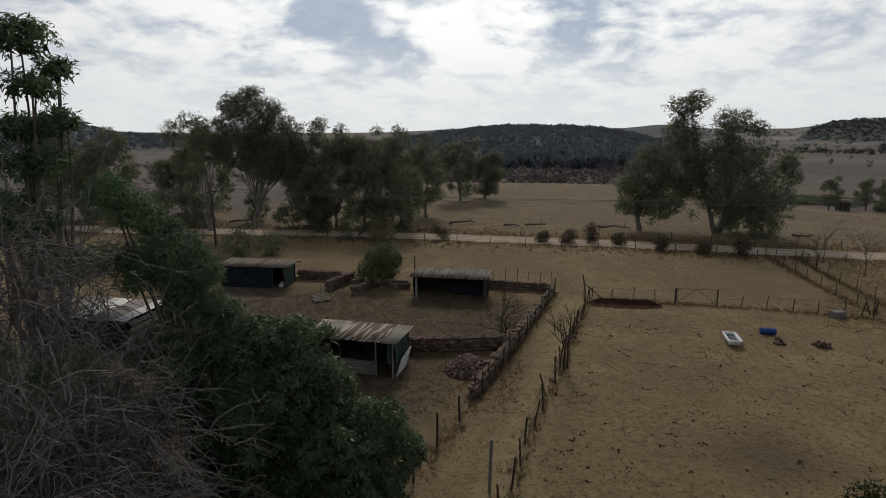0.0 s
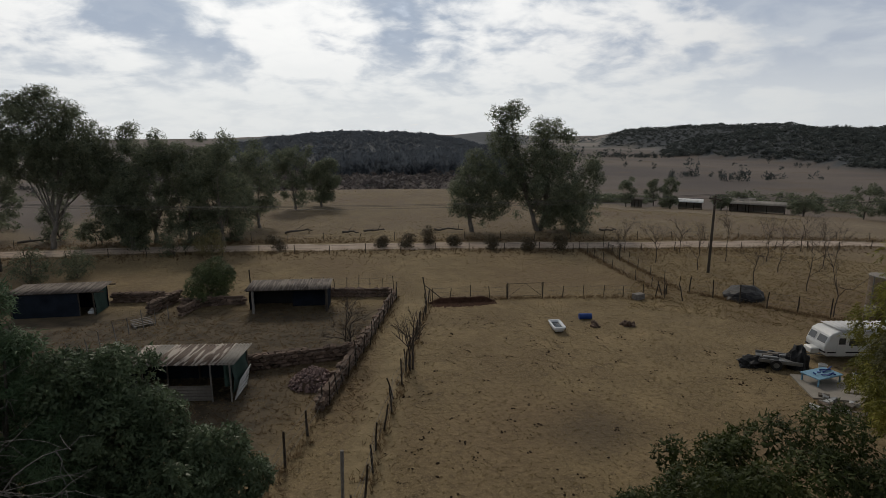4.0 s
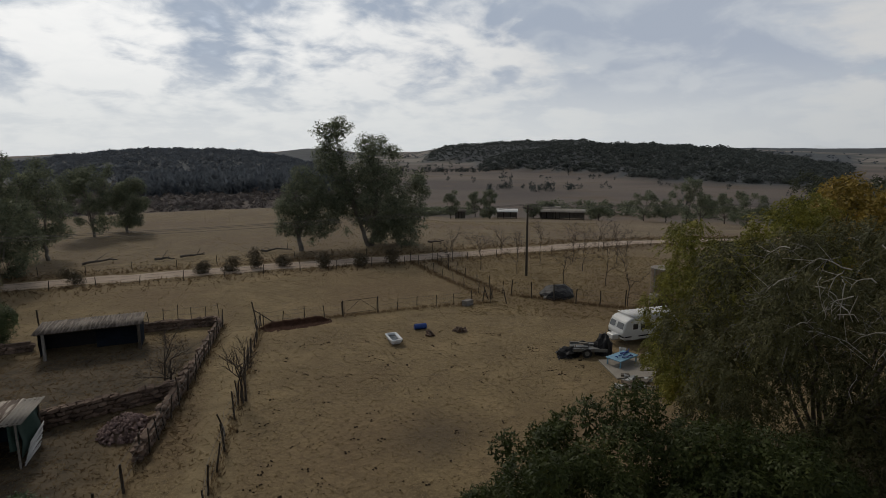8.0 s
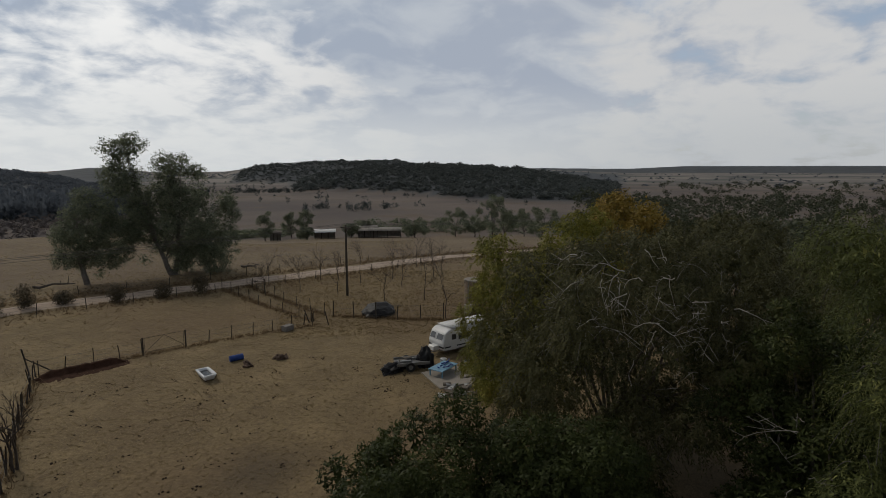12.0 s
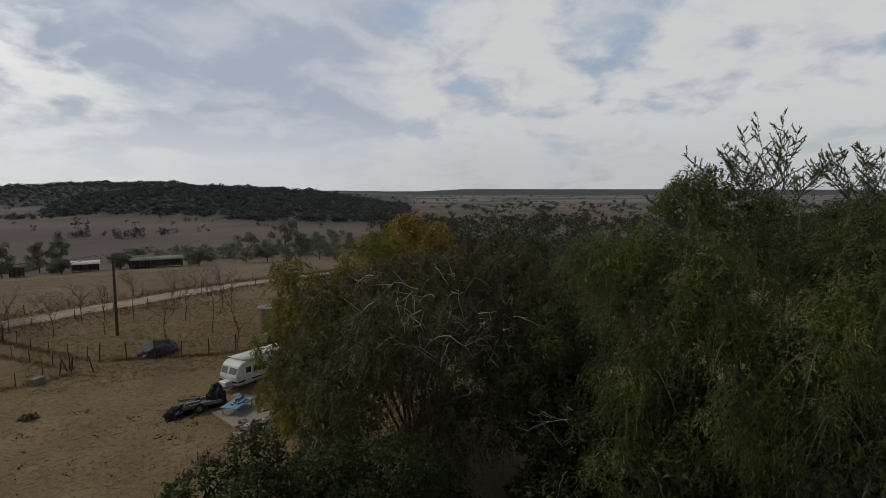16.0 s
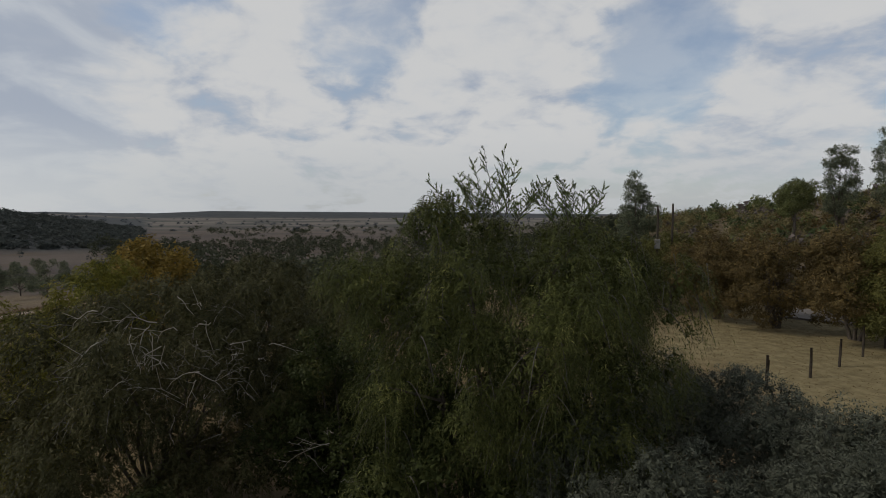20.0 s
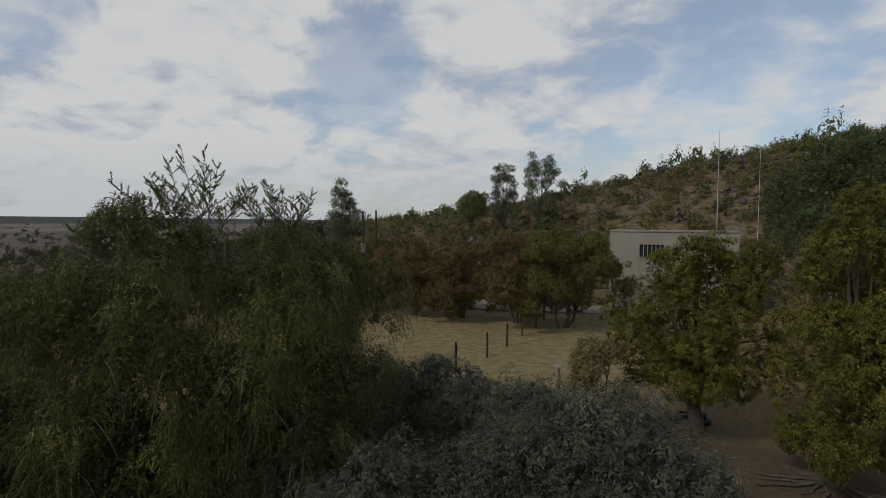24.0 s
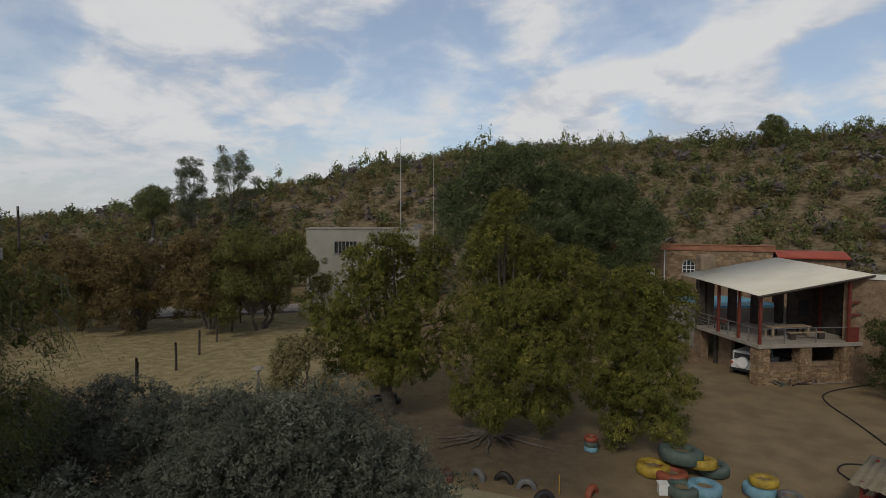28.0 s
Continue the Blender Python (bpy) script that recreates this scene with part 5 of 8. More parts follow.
STEEL = material("dull_steel", (0.16, 0.16, 0.16), (0.28, 0.28, 0.27), 0.5, 3, 30, 0.1, 0.6)
TIMBER = material("grey_timber", (0.10, 0.085, 0.07), (0.23, 0.20, 0.165), 0.9, 3, 40, 0.3, per_object=0.3)


def streaked(name, base, streak, rough, per_object):
    """Old roof sheet: stains and bare patches drawn out along the ribs."""
    m = material(name, base[0], base[1], rough, 2.0, 14, 0.2, per_object=per_object)
    nt = m.node_tree
    p = bsdf_of(m)
    was = p.inputs["Base Color"].links[0].from_socket
    co = nt.nodes.new("ShaderNodeTexCoord")
    info = nt.nodes.new("ShaderNodeObjectInfo")
    sc = nt.nodes.new("ShaderNodeMapping")
    sc.inputs["Scale"].default_value = (5.5, 0.55, 1)
    nt.links.new(co.outputs["Object"], sc.inputs[0])
    off = nt.nodes.new("ShaderNodeVectorMath")
    off.operation = "MULTIPLY_ADD"
    nt.links.new(info.outputs["Random"], off.inputs[0])
    off.inputs[1].default_value = (31, 17, 5)
    nt.links.new(sc.outputs[0], off.inputs[2])
    n = nt.nodes.new("ShaderNodeTexNoise")
    n.inputs["Scale"].default_value, n.inputs["Detail"].default_value = 1.0, 4
    nt.links.new(off.outputs[0], n.inputs["Vector"])
    k = nt.nodes.new("ShaderNodeMapRange")
    k.inputs[1].default_value, k.inputs[2].default_value = 0.50, 0.56
    nt.links.new(n.outputs["Fac"], k.inputs[0])
    mx = nt.nodes.new("ShaderNodeMix")
    mx.data_type = "RGBA"
    nt.links.new(k.outputs[0], mx.inputs[0])
    nt.links.new(was, mx.inputs[6])
    mx.inputs[7].default_value = (*streak, 1)
    nt.links.new(mx.outputs[2], p.inputs["Base Color"])
    return m


STREAK_RUST = streaked("streaked_rusty_sheet", ((0.06, 0.04, 0.03), (0.12, 0.085, 0.065)), (0.34, 0.30, 0.26), 0.8, 0.2)
STREAK_BROWN = streaked("streaked_brown_sheet", ((0.05, 0.038, 0.032), (0.10, 0.08, 0.067)), (0.155, 0.13, 0.11), 0.8, 0.15)


def sheet_mesh(name, w, l, mat, pitch=0.17, high=0.022):
    """One corrugated sheet, w wide, l long, ribs along its length."""
    n = max(4, int(w / pitch * 4))
    xs = np.linspace(0, w, n + 1)
    zs = high * np.clip(1.6 * np.sin(xs / pitch * 2 * np.pi), -1, 1)
    v = np.concatenate([np.stack([xs, np.full(n + 1, y), zs + dz], 1) for dz in (0, -0.006) for y in (0, l)])
    i = np.arange(n)
    m = n + 1
    q = np.concatenate([np.stack([i, i + 1, i + m + 1, i + m], 1), np.stack([i + 2 * m, i + 3 * m, i + 3 * m + 1, i + 2 * m + 1], 1),
                        np.stack([i, i + 2 * m, i + 2 * m + 1, i + 1], 1), np.stack([i + m, i + m + 1, i + 3 * m + 1, i + 3 * m], 1)])
    return quad_mesh(name, v, q, (mat,))


def roof_of_sheets(ob, w, d, z_front, z_back, mats, seed, over=0.2, sheet=0.76, pitch=0.17, name="roof_sheet"):
    """Corrugated sheets side by side over a w by d plan, ridged from front to back."""
    rng = np.random.default_rng(seed)
    n = int(math.ceil((w + 0.1) / sheet))
    step = w / n
    slope = math.atan2(z_back - z_front, d)
    long = math.hypot(d, z_back - z_front) + over
    cache = {}
    for k in range(n):
        mat = mats[rng.integers(len(mats))]
        if mat.name not in cache:
            cache[mat.name] = sheet_mesh(name, step + 0.05, long, mat, pitch)
        s = child(name, cache[mat.name], ob)
        y0 = -d / 2 - over * 0.6 + rng.normal() * 0.012
        s.matrix_basis = pose(-w / 2 + k * step, y0, z_front + 0.03 + 0.006 * (k % 2), math.degrees(slope), 0, rng.normal() * 0.12)


def net_wall(name, a, b, z0, z1a, z1b, mat, ob, seed, label="", sag=0.05, thick=0.02):
    """A hanging cloth wall between two points, slightly billowed."""
    rng = np.random.default_rng(seed)
    a, b = np.asarray(a, float), np.asarray(b, float)
    n, m = 14, 5
    t = np.linspace(0, 1, n)
    nrm = unit(np.array([-(b - a)[1], (b - a)[0]]))
    rows = []
    for side in (0, thick):
        for j in range(m):
            u = j / (m - 1)
            off = sag * np.sin(t * 9 + j + seed) * np.sin(np.pi * u) + side
            xy = a + (b - a) * t[:, None] + nrm * off[:, None]
            rows.append(np.column_stack([xy, z0 + (z1a + (z1b - z1a) * t - z0) * u]))
    v = np.concatenate(rows)
    i = (np.arange(m - 1)[:, None] * n + np.arange(n - 1)).ravel()
    f = np.stack([i, i + 1, i + n + 1, i + n], 1)
    return child(name, quad_mesh(name, v, np.concatenate([f, f[:, ::-1] + n * m]), (mat,)), ob, label)


def pole(name, a, b, r, mat, ob, sides=7, label="", r2=None):
    return part(name, rod(bmesh.new(), a, b, r, sides, r2), mat, ob, label)


def low_panel(ob, a, b, z0, z1, mat, label):
    """A corrugated sheet on its edge, ribs lying level."""
    a, b = Vector((*a, z0)), Vector((*b, z0))
    me = sheet_mesh("side_sheet", z1 - z0, (b - a).length, mat, 0.15, 0.025)
    s = child("side_sheet", me, ob, label)
    way = (b - a).normalized()
    m = Matrix.Identity(4)
    m.col[0][:3], m.col[1][:3], m.col[2][:3], m.col[3][:3] = (0, 0, 1), way, Vector((0, 0, 1)).cross(way), a
    s.matrix_basis = m
    return s


def shed_a():
    w, d, zf, zb = 5.1, 2.7, 1.85, 1.72
    ob = thing("animal_shed", -4.2, 27.3, 0, "low open animal shed with a rusty corrugated roof", "shed", "animal sheds", -14)
    for x in (-2.4, -0.4, 1.48, 2.35):
        pole("post", (x, -1.3, 0), (x, -1.3, zf), 0.04, POST_PALE if x > 1 else POST_WOOD, ob)
    for x in (-2.4, 0, 2.35):
        pole("post", (x, 1.25, 0), (x, 1.25, zb), 0.05, POST_WOOD, ob)
    for y, z in ((-1.3, zf - 0.02), (1.25, zb - 0.02)):
        pole("beam", (-2.5, y, z), (2.45, y, z), 0.045, POST_WOOD, ob)
    net_wall("back_wall", (-2.45, 1.3), (2.35, 1.3), 0, zb, zb, NET, ob, 1)
    net_wall("side_wall", (-2.45, 1.3), (-2.45, -1.25), 0, zb, zf, NET, ob, 2)
    net_wall("side_wall", (2.4, -1.2), (2.4, 1.3), 0.35, zf, zb, TARP_GREEN, ob, 3, "green tarpaulin side", 0.1)
    net_wall("tarpaulin", (2.1, -1.36), (2.4, -1.25), 0.75, zf - 0.05, zf - 0.05, TARP_GREEN, ob, 13, "torn green tarpaulin flap", 0.08)
    low_panel(ob, (-0.38, -1.35), (1.5, -1.35), 0.1, 0.84, GREY_SHEET, "grey corrugated half wall")
    for k in range(4):
        low_panel(ob, (2.48 + 0.04 * k, -1.25 + 0.12 * k), (2.54, 0.5 + 0.2 * k), 0.05 + 0.2 * k, 0.2 + 0.2 * k, WHITE_SHEET, "white corrugated offcut")
    roof_of_sheets(ob, w, d, zf, zb, (STREAK_RUST, STREAK_RUST, STREAK_RUST, GREY_SHEET), 5, 0.3)


def shed_b():
    w, d = 5.6, 2.4
    ob = thing("animal_shed", 0.9, 39.3, 0, "low animal shed with a grey corrugated roof and dark sides", "shed", "animal sheds", -11.5)
    for x, m in ((-2.3, POST_PALE), (2.6, POST_WOOD)):
        pole("post", (x, -1.15, 0), (x, -1.15, 1.6), 0.09, m, ob)
    for y in (-1.15, 1.1):
        pole("beam", (-2.7, y, 1.58), (2.7, y, 1.58), 0.045, POST_WOOD, ob)
    net_wall("back_wall", (-2.7, 1.15), (2.65, 1.15), 0, 1.6, 1.6, BLACK_SHEET, ob, 4)
    net_wall("side_wall", (2.65, -1.1), (2.65, 1.15), 0, 1.6, 1.6, NET, ob, 5)
    net_wall("side_wall", (-2.7, 1.15), (-2.7, -0.4), 0, 1.6, 1.6, NET, ob, 6)
    net_wall("front_wall", (0.1, 0.3), (2.6, 0.3), 0, 1.55, 1.55, NET, ob, 6)
    roof_of_sheets(ob, w, d, 1.62, 1.68, (STREAK_BROWN,), 8, 0.25)


def shed_c():
    w, d = 5.7, 2.2
    ob = thing("animal_shed", -14.0, 42.6, 0, "low shed clad in dark shade net under a brown roof", "shed", "animal sheds", -7.5)
    for x in (-2.6, 1.5, 2.4):
        pole("post", (x, -1.0, 0), (x, -1.0, 1.65), 0.05, POST_WOOD, ob)
    for y in (-1.0, 1.0):
        pole("beam", (-2.8, y, 1.62), (3.1, y, 1.62), 0.045, POST_WOOD, ob)
    net_wall("front_wall", (-2.65, -1.02), (1.5, -1.02), 0, 1.62, 1.62, NET, ob, 7)
    net_wall("back_wall", (-2.65, 1.05), (2.5, 1.05), 0, 1.62, 1.62, NET, ob, 8)
    net_wall("side_wall", (-2.68, 1.05), (-2.68, -1.0), 0, 1.62, 1.62, NET, ob, 9)
    net_wall("side_wall", (2.45, -0.9), (2.45, 1.05), 0, 1.62, 1.62, TARP_GREEN, ob, 10, "green net side wall")
    part("bag", box_bm((1.8, -0.7, 0, 2.2, -0.3, 0.22), (1.9, -0.6, 0.22, 2.3, -0.35, 0.35)), WHITE_PAINT, ob, "white feed bags", 0.05)
    roof_of_sheets(ob, w, d, 1.66, 1.74, (STREAK_BROWN,), 9, 0.3)


def shed_d():
    ob = thing("animal_shed", -19.3, 31.0, 0, "low shed with a pale grey corrugated roof", "shed", "animal sheds", -12)
    for x in (-2.6, 2.6):
        for y in (-1.4, 1.4):
            pole("post", (x, y, 0), (x, y, 1.8), 0.05, POST_WOOD, ob)
    net_wall("back_wall", (-2.7, 1.5), (2.7, 1.5), 0, 1.8, 1.8, NET, ob, 11)
    net_wall("front_wall", (-2.7, -1.45), (2.7, -1.45), 0, 1.75, 1.75, NET, ob, 12)
    for k in range(4):
        low_panel(ob, (2.72, -1.2), (2.72, 1.4), 0.3 + 0.36 * k, 0.58 + 0.36 * k, GREY_SHEET, "grey corrugated side")
    roof_of_sheets(ob, 5.8, 3.2, 1.85, 1.9, (GREY_SHEET, WHITE_SHEET), 11, 0.3)


shed_a()
shed_b()
shed_c()
shed_d()


# ---- dry-stone walls and the stone heap ----
def stone_meshes(mat, count, seed, size=(0.36, 0.24, 0.2)):
    out = []
    for k in range(count):
        r = np.random.default_rng(seed + k)
        bm = bmesh.new()
        bmesh.ops.create_icosphere(bm, subdivisions=1, radius=0.5)
        for v in bm.verts:
            f = [max(-0.36, min(0.36, c)) for c in v.co]
            v.co = Vector([f[i] / 0.72 * size[i] * (1 + 0.16 * r.normal()) for i in range(3)])
        me = bpy.data.meshes.new("stone")
        bm.to_mesh(me)
        bm.free()
        me.materials.append(mat)
        out.append(me)
    return out


WALL_STONES = stone_meshes(STONE, 7, 400)
HEAP_STONES = stone_meshes(STONE_PALE, 6, 420, (0.2, 0.15, 0.11))


def stone_wall(label, a, b, high, seed, ragged=0.15, gap=0.0):
    rng = np.random.default_rng(seed)
    a, b = np.asarray(a, float), np.asarray(b, float)
    long = np.linalg.norm(b - a)
    way = (b - a) / long
    turn = math.degrees(math.atan2(way[1], way[0]))
    ob = thing("stone_wall", *a, float(terrain(*a)), label, "wall", "dry-stone pen walls", turn)
    part("core", box_bm((0, -0.1, 0, long, 0.1, high * 0.86)), STONE, ob)
    x, n = 0.0, 0
    rows = max(2, int(round(high / 0.2)))
    while x < long and n < 280:
        step = rng.uniform(0.3, 0.44)
        keep = rng.random() > gap
        for k in range(rows):
            if k == rows - 1 and (rng.random() < ragged * 2 or not keep):
                continue
            for side in (-1, 1):
                s = child("stone", WALL_STONES[rng.integers(len(WALL_STONES))], ob)
                s.matrix_basis = pose(x + (k % 2) * 0.17 + rng.normal() * 0.03, side * (0.11 + 0.02 * rng.random()), 0.1 + k * high / rows, rng.normal() * 8, rng.normal() * 8, rng.normal() * 10 + 180 * (rng.random() < 0.5)) @ Matrix.Diagonal((step / 0.34, 1, high / rows / 0.19, 1))
                n += 1
        x += step
    return ob


stone_wall("ragged red-brown dry-stone wall along the path", (1.55, 23.5), (4.7, 30.9), 0.75, 1, 0.3)
stone_wall("ragged red-brown dry-stone wall along the path", (4.75, 31.0), (8.3, 39.6), 0.6, 2, 0.3)
stone_wall("dark dry-stone wall between two pens", (-2.0, 28.85), (3.6, 29.1), 0.85, 3)
stone_wall("dark dry-stone wall behind the shed", (3.9, 41.2), (8.3, 40.0), 0.7, 4)
stone_wall("dark dry-stone wall behind the shed", (-6.4, 41.6), (-2.3, 41.2), 0.7, 5)
stone_wall("dark dry-stone wall beside the netted shed", (-11.3, 44.2), (-7.0, 43.3), 0.75, 6)
stone_wall("dark dry-stone wall beside the netted shed", (-25, 44.5), (-17.2, 44.0), 0.75, 7)
stone_wall("short dry-stone wall at the pen gate", (-8.3, 40.6), (-6.9, 43.3), 0.8, 8)
stone_wall("short dry-stone wall at the pen gate", (-6.2, 39.6), (-5.2, 41.4), 0.7, 9)


def heap(name, label, x, y, r, high, n, meshes, seed, category="stone heap"):
    rng = np.random.default_rng(seed)
    ob = thing(name, x, y, float(terrain(x, y)), label, category)
    for k in range(n):
        a, d = rng.uniform(0, 6.28), r * math.sqrt(rng.random())
        z = high * (1 - (d / r) ** 2) * rng.uniform(0.75, 1.0)
        s = child("stone", meshes[k % len(meshes)], ob)
        s.matrix_basis = pose(d * math.cos(a), d * math.sin(a), z + 0.03, *rng.uniform(0, 360, 3))
    bm = bmesh.new()
    bmesh.ops.create_cone(bm, cap_ends=True, segments=14, radius1=r * 0.95, radius2=r * 0.25, depth=high * 0.8, matrix=Matrix.Translation((0, 0, high * 0.38)))
    part("core", bm, STONE, ob)
    return ob


heap("stone_heap", "heap of pale broken stones inside the pen", 1.45, 26.4, 1.15, 0.68, 300, HEAP_STONES, 21)
heap("rubble_heap", "small dark heap of rubble on the grass", 21.3, 29.2, 0.38, 0.2, 12, WALL_STONES, 22, "rubble heap")
heap("rubble_heap", "small heap of rubble and weeds on the grass", 19.2, 29.7, 0.28, 0.15, 7, WALL_STONES, 23, "rubble heap")


# ---- fences, gates and poles ----
def post_mesh(r, h, mat, seed):
    rng = np.random.default_rng(seed)
    p = np.array([[0, 0, -0.2], [0, 0, h * 0.5], [rng.normal() * 0.03, rng.normal() * 0.03, h]])
    v, q = tubes([(p, (r * 1.05, r, r * 0.85))], 6)
    top = np.array([[0, 5, 4, 3], [0, 3, 2, 1]]) + 12
    return quad_mesh("post", v, np.concatenate([q, top]), (mat,))


POSTS = {}


def fence(label, pts, spacing, high, seed, r=0.05, mat=POST_WOOD, wires=3, lean=3.0, group="farm fences", wire_r=0.008, name="fence"):
    rng = np.random.default_rng(seed)
    key = (r, high, mat.name)
    if key not in POSTS:
        POSTS[key] = [post_mesh(r, high * s, mat, 500 + i) for i, s in enumerate((1.0, 0.92, 1.08, 0.85))]
    pts = np.asarray(pts, float)
    seg = np.concatenate([[0], np.cumsum(np.linalg.norm(np.diff(pts, axis=0), axis=1))])
    n = max(1, int(round(seg[-1] / spacing)))
    s = np.linspace(0, seg[-1], n + 1)
    p = np.stack([np.interp(s, seg, pts[:, i]) for i in (0, 1)], 1)
    p[1:-1] += rng.normal(size=p[1:-1].shape) * 0.06
    z = terrain(p[:, 0], p[:, 1])
    ob = thing(name, p[0, 0], p[0, 1], float(z[0]), label, "fence", group)
    loc = np.column_stack([p - p[0], z - z[0]])
    for k in range(n + 1):
        c = child("post", POSTS[key][rng.integers(4)], ob)
        c.matrix_basis = pose(*loc[k], rng.normal() * lean, rng.normal() * lean, rng.uniform(0, 360))
    if wires:
        for w in range(wires):
            h = high * (0.3 + 0.6 * w / max(1, wires - 1))
            path = []
            for k in range(n):
                for u in (0, 0.5):
                    q = loc[k] + (loc[k + 1] - loc[k]) * u
                    path.append(q + [0, 0, h - 0.05 * (u > 0) + rng.normal() * 0.015])
            path.append(loc[-1] + [0, 0, h])
            v, q = tubes([(np.array(path), np.full(len(path), wire_r))], 3)
            child("wire", quad_mesh("wire", v, q, (WIRE,)), ob)
    return ob


fence("sagging wire fence with dark wooden posts beside the path", [(-0.9, 17.2), (0.05, 19.6), (1.7, 23.6)], 2.2, 1.3, 31)
fence("old wire fence with close leaning posts along the wall", [(2.0, 23.9), (4.9, 30.4), (8.6, 39.8)], 1.0, 1.1, 32, 0.035, lean=5)
fence("sagging wire fence with leaning posts along the path", [(1.9, 15.4), (2.96, 18.3), (3.9, 20.9), (4.9, 23.6), (6.1, 26.3)], 1.45, 1.25, 33, 0.04, lean=6)
fence("close row of leaning posts and wire along the path", [(6.1, 26.3), (8.0, 31.4), (10.7, 38.0)], 0.9, 1.15, 34, 0.035, lean=6)
fence("wire fence across the dry paddock", [(10.9, 38.1), (16.3, 36.9)], 1.3, 1.0, 35, 0.028)
fence("wire fence across the dry paddock", [(19.0, 36.4), (22.4, 35.4), (24.8, 34.8), (27.6, 33.6)], 1.5, 1.0, 36, 0.03)
fence("wire fence between the paddock and the orchard", [(30.9, 51.4), (29.2, 42), (28.4, 34.4)], 2.1, 1.0, 37, 0.03)
fence("second wire fence beside the orchard", [(33.4, 50.8), (31.4, 42), (30.2, 35.2)], 2.3, 1.0, 38, 0.03)
fence("wire fence with dark posts along the orchard", [(30.4, 34.3), (31.7, 31.2), (33.6, 28.4), (36.4, 24.4), (40, 21)], 1.9, 1.3, 39, 0.045)
fence("thin wire fence behind the shed", [(2.6, 42.2), (8.6, 40.8)], 0.9, 1.35, 40, 0.025, lean=3)
fence("thin pen fence of crooked sticks", [(-6.9, 39.0), (-8.95, 36.0), (-10.6, 33.0), (-13.5, 31.5)], 1.0, 1.15, 41, 0.03, POST_PALE, 3, 6)
near_side = [(x, y - 3.4) for x, y in ROAD_LINE[1:9]]
far_side = [(x, y + 3.6) for x, y in ROAD_LINE[1:9]]
fence("long wire fence on the near side of the road", near_side, 3.6, 0.95, 42, 0.035)
fence("long wire fence on the far side of the road", far_side, 4.0, 0.95, 43, 0.035)

lone = thing("fence_post", 1.68, 16.7, 0, "tall pale weathered wooden fence post beside the path", "post")
pole("post", (0, 0, -0.2), (0.04, 0, 1.95), 0.06, POST_PALE, lone)
lone = thing("fence_post", -1.9, 44.6, 0, "single dark wooden post behind the stone wall", "post")
pole("post", (0, 0, -0.2), (-0.05, 0, 1.7), 0.05, POST_WOOD, lone)
lone = thing("fence_post", 10.6, 38.5, 0, "leaning corner post with a strut at the path", "post")
pole("post", (0, 0, -0.2), (-0.3, 0, 1.7), 0.045, POST_WOOD, lone)
pole("strut", (1.1, -0.4, 0), (-0.2, 0, 1.1), 0.035, POST_WOOD, lone)

gate = thing("farm_gate", 16.4, 36.8, 0, "rusty tubular farm gate with wire mesh in the fence", "gate", turn=-9)
for a, b in (((0, 0, 0.2), (2.5, 0, 0.2)), ((0, 0, 1.15), (2.5, 0, 1.15)), ((0.02, 0, 0.2), (0.02, 0, 1.15)), ((2.48, 0, 0.2), (2.48, 0, 1.15)), ((0.02, 0, 0.2), (1.25, 0, 1.15)), ((2.48, 0, 0.2), (1.25, 0, 1.15))):
    pole("gate_bar", a, b, 0.013, POST_WOOD, gate, 6)
for x in (-0.08, 2.6):
    pole("gate_post", (x, 0, -0.2), (x, 0, 1.2), 0.05, POST_WOOD, gate)

bundle = thing("post_bundle", 28.0, 33.8, 0, "cluster of dark leaning posts at the fence corner", "posts")
rng = np.random.default_rng(55)
for k in range(4):
    x0, y0 = rng.normal() * 0.5, rng.normal() * 0.4
    pole("post", (x0, y0, -0.1), (x0 + rng.normal() * 0.3, y0 + rng.normal() * 0.2, rng.uniform(0.9, 1.3)), 0.04, POST_WOOD, bundle)
pallet = thing("pallet", -8.3, 38.2, 0, "pale wooden pallet leaning by the pen gate", "pallet", turn=25)
for k in range(5):
    part("slat", box_bm((-0.6, -0.45 + k * 0.2, 0.12 + 0.05 * k, 0.6, -0.33 + k * 0.2, 0.14 + 0.05 * k)), POST_PALE, pallet)
for x in (-0.5, 0.5):
    part("bearer", box_bm((x - 0.05, -0.5, 0.0, x + 0.05, 0.5, 0.1)), POST_PALE, pallet)
trough = thing("feed_crate", 25.6, 34.0, 0, "small grey slatted crate beside the fence", "crate", turn=10)
for k in range(4):
    part("slat", box_bm((-0.4, -0.25, k * 0.11, 0.4, -0.22, k * 0.11 + 0.08)), POST_PALE, trough)
part("body", box_bm((-0.4, -0.21, 0, 0.4, 0.25, 0.42)), POST_PALE, trough)


def power_pole(x, y, high, turn, label):
    z = float(terrain(x, y))
    ob = thing("power_pole", x, y, z, label, "power pole", turn=turn)
    pole("mast", (0, 0, -0.3), (0, 0, high), 0.13, POST_WOOD, ob, 8, r2=0.09)
    part("crossarm", box_bm((-0.85, -0.05, high - 0.35, 0.85, 0.05, high - 0.23)), POST_WOOD, ob)
    for k in (-0.75, 0, 0.75):
        pole("insulator", (k, 0, high - 0.23 + 0.24 * (k == 0)), (k, 0, high - 0.05 + 0.24 * (k == 0)), 0.045, POST_PALE, ob)
    for s in (-1, 1):
        pole("brace", (0, 0.06, high - 0.9), (s * 0.55, 0.06, high - 0.33), 0.02, STEEL, ob, 5)
    return np.array([x, y, z + high - 0.05])


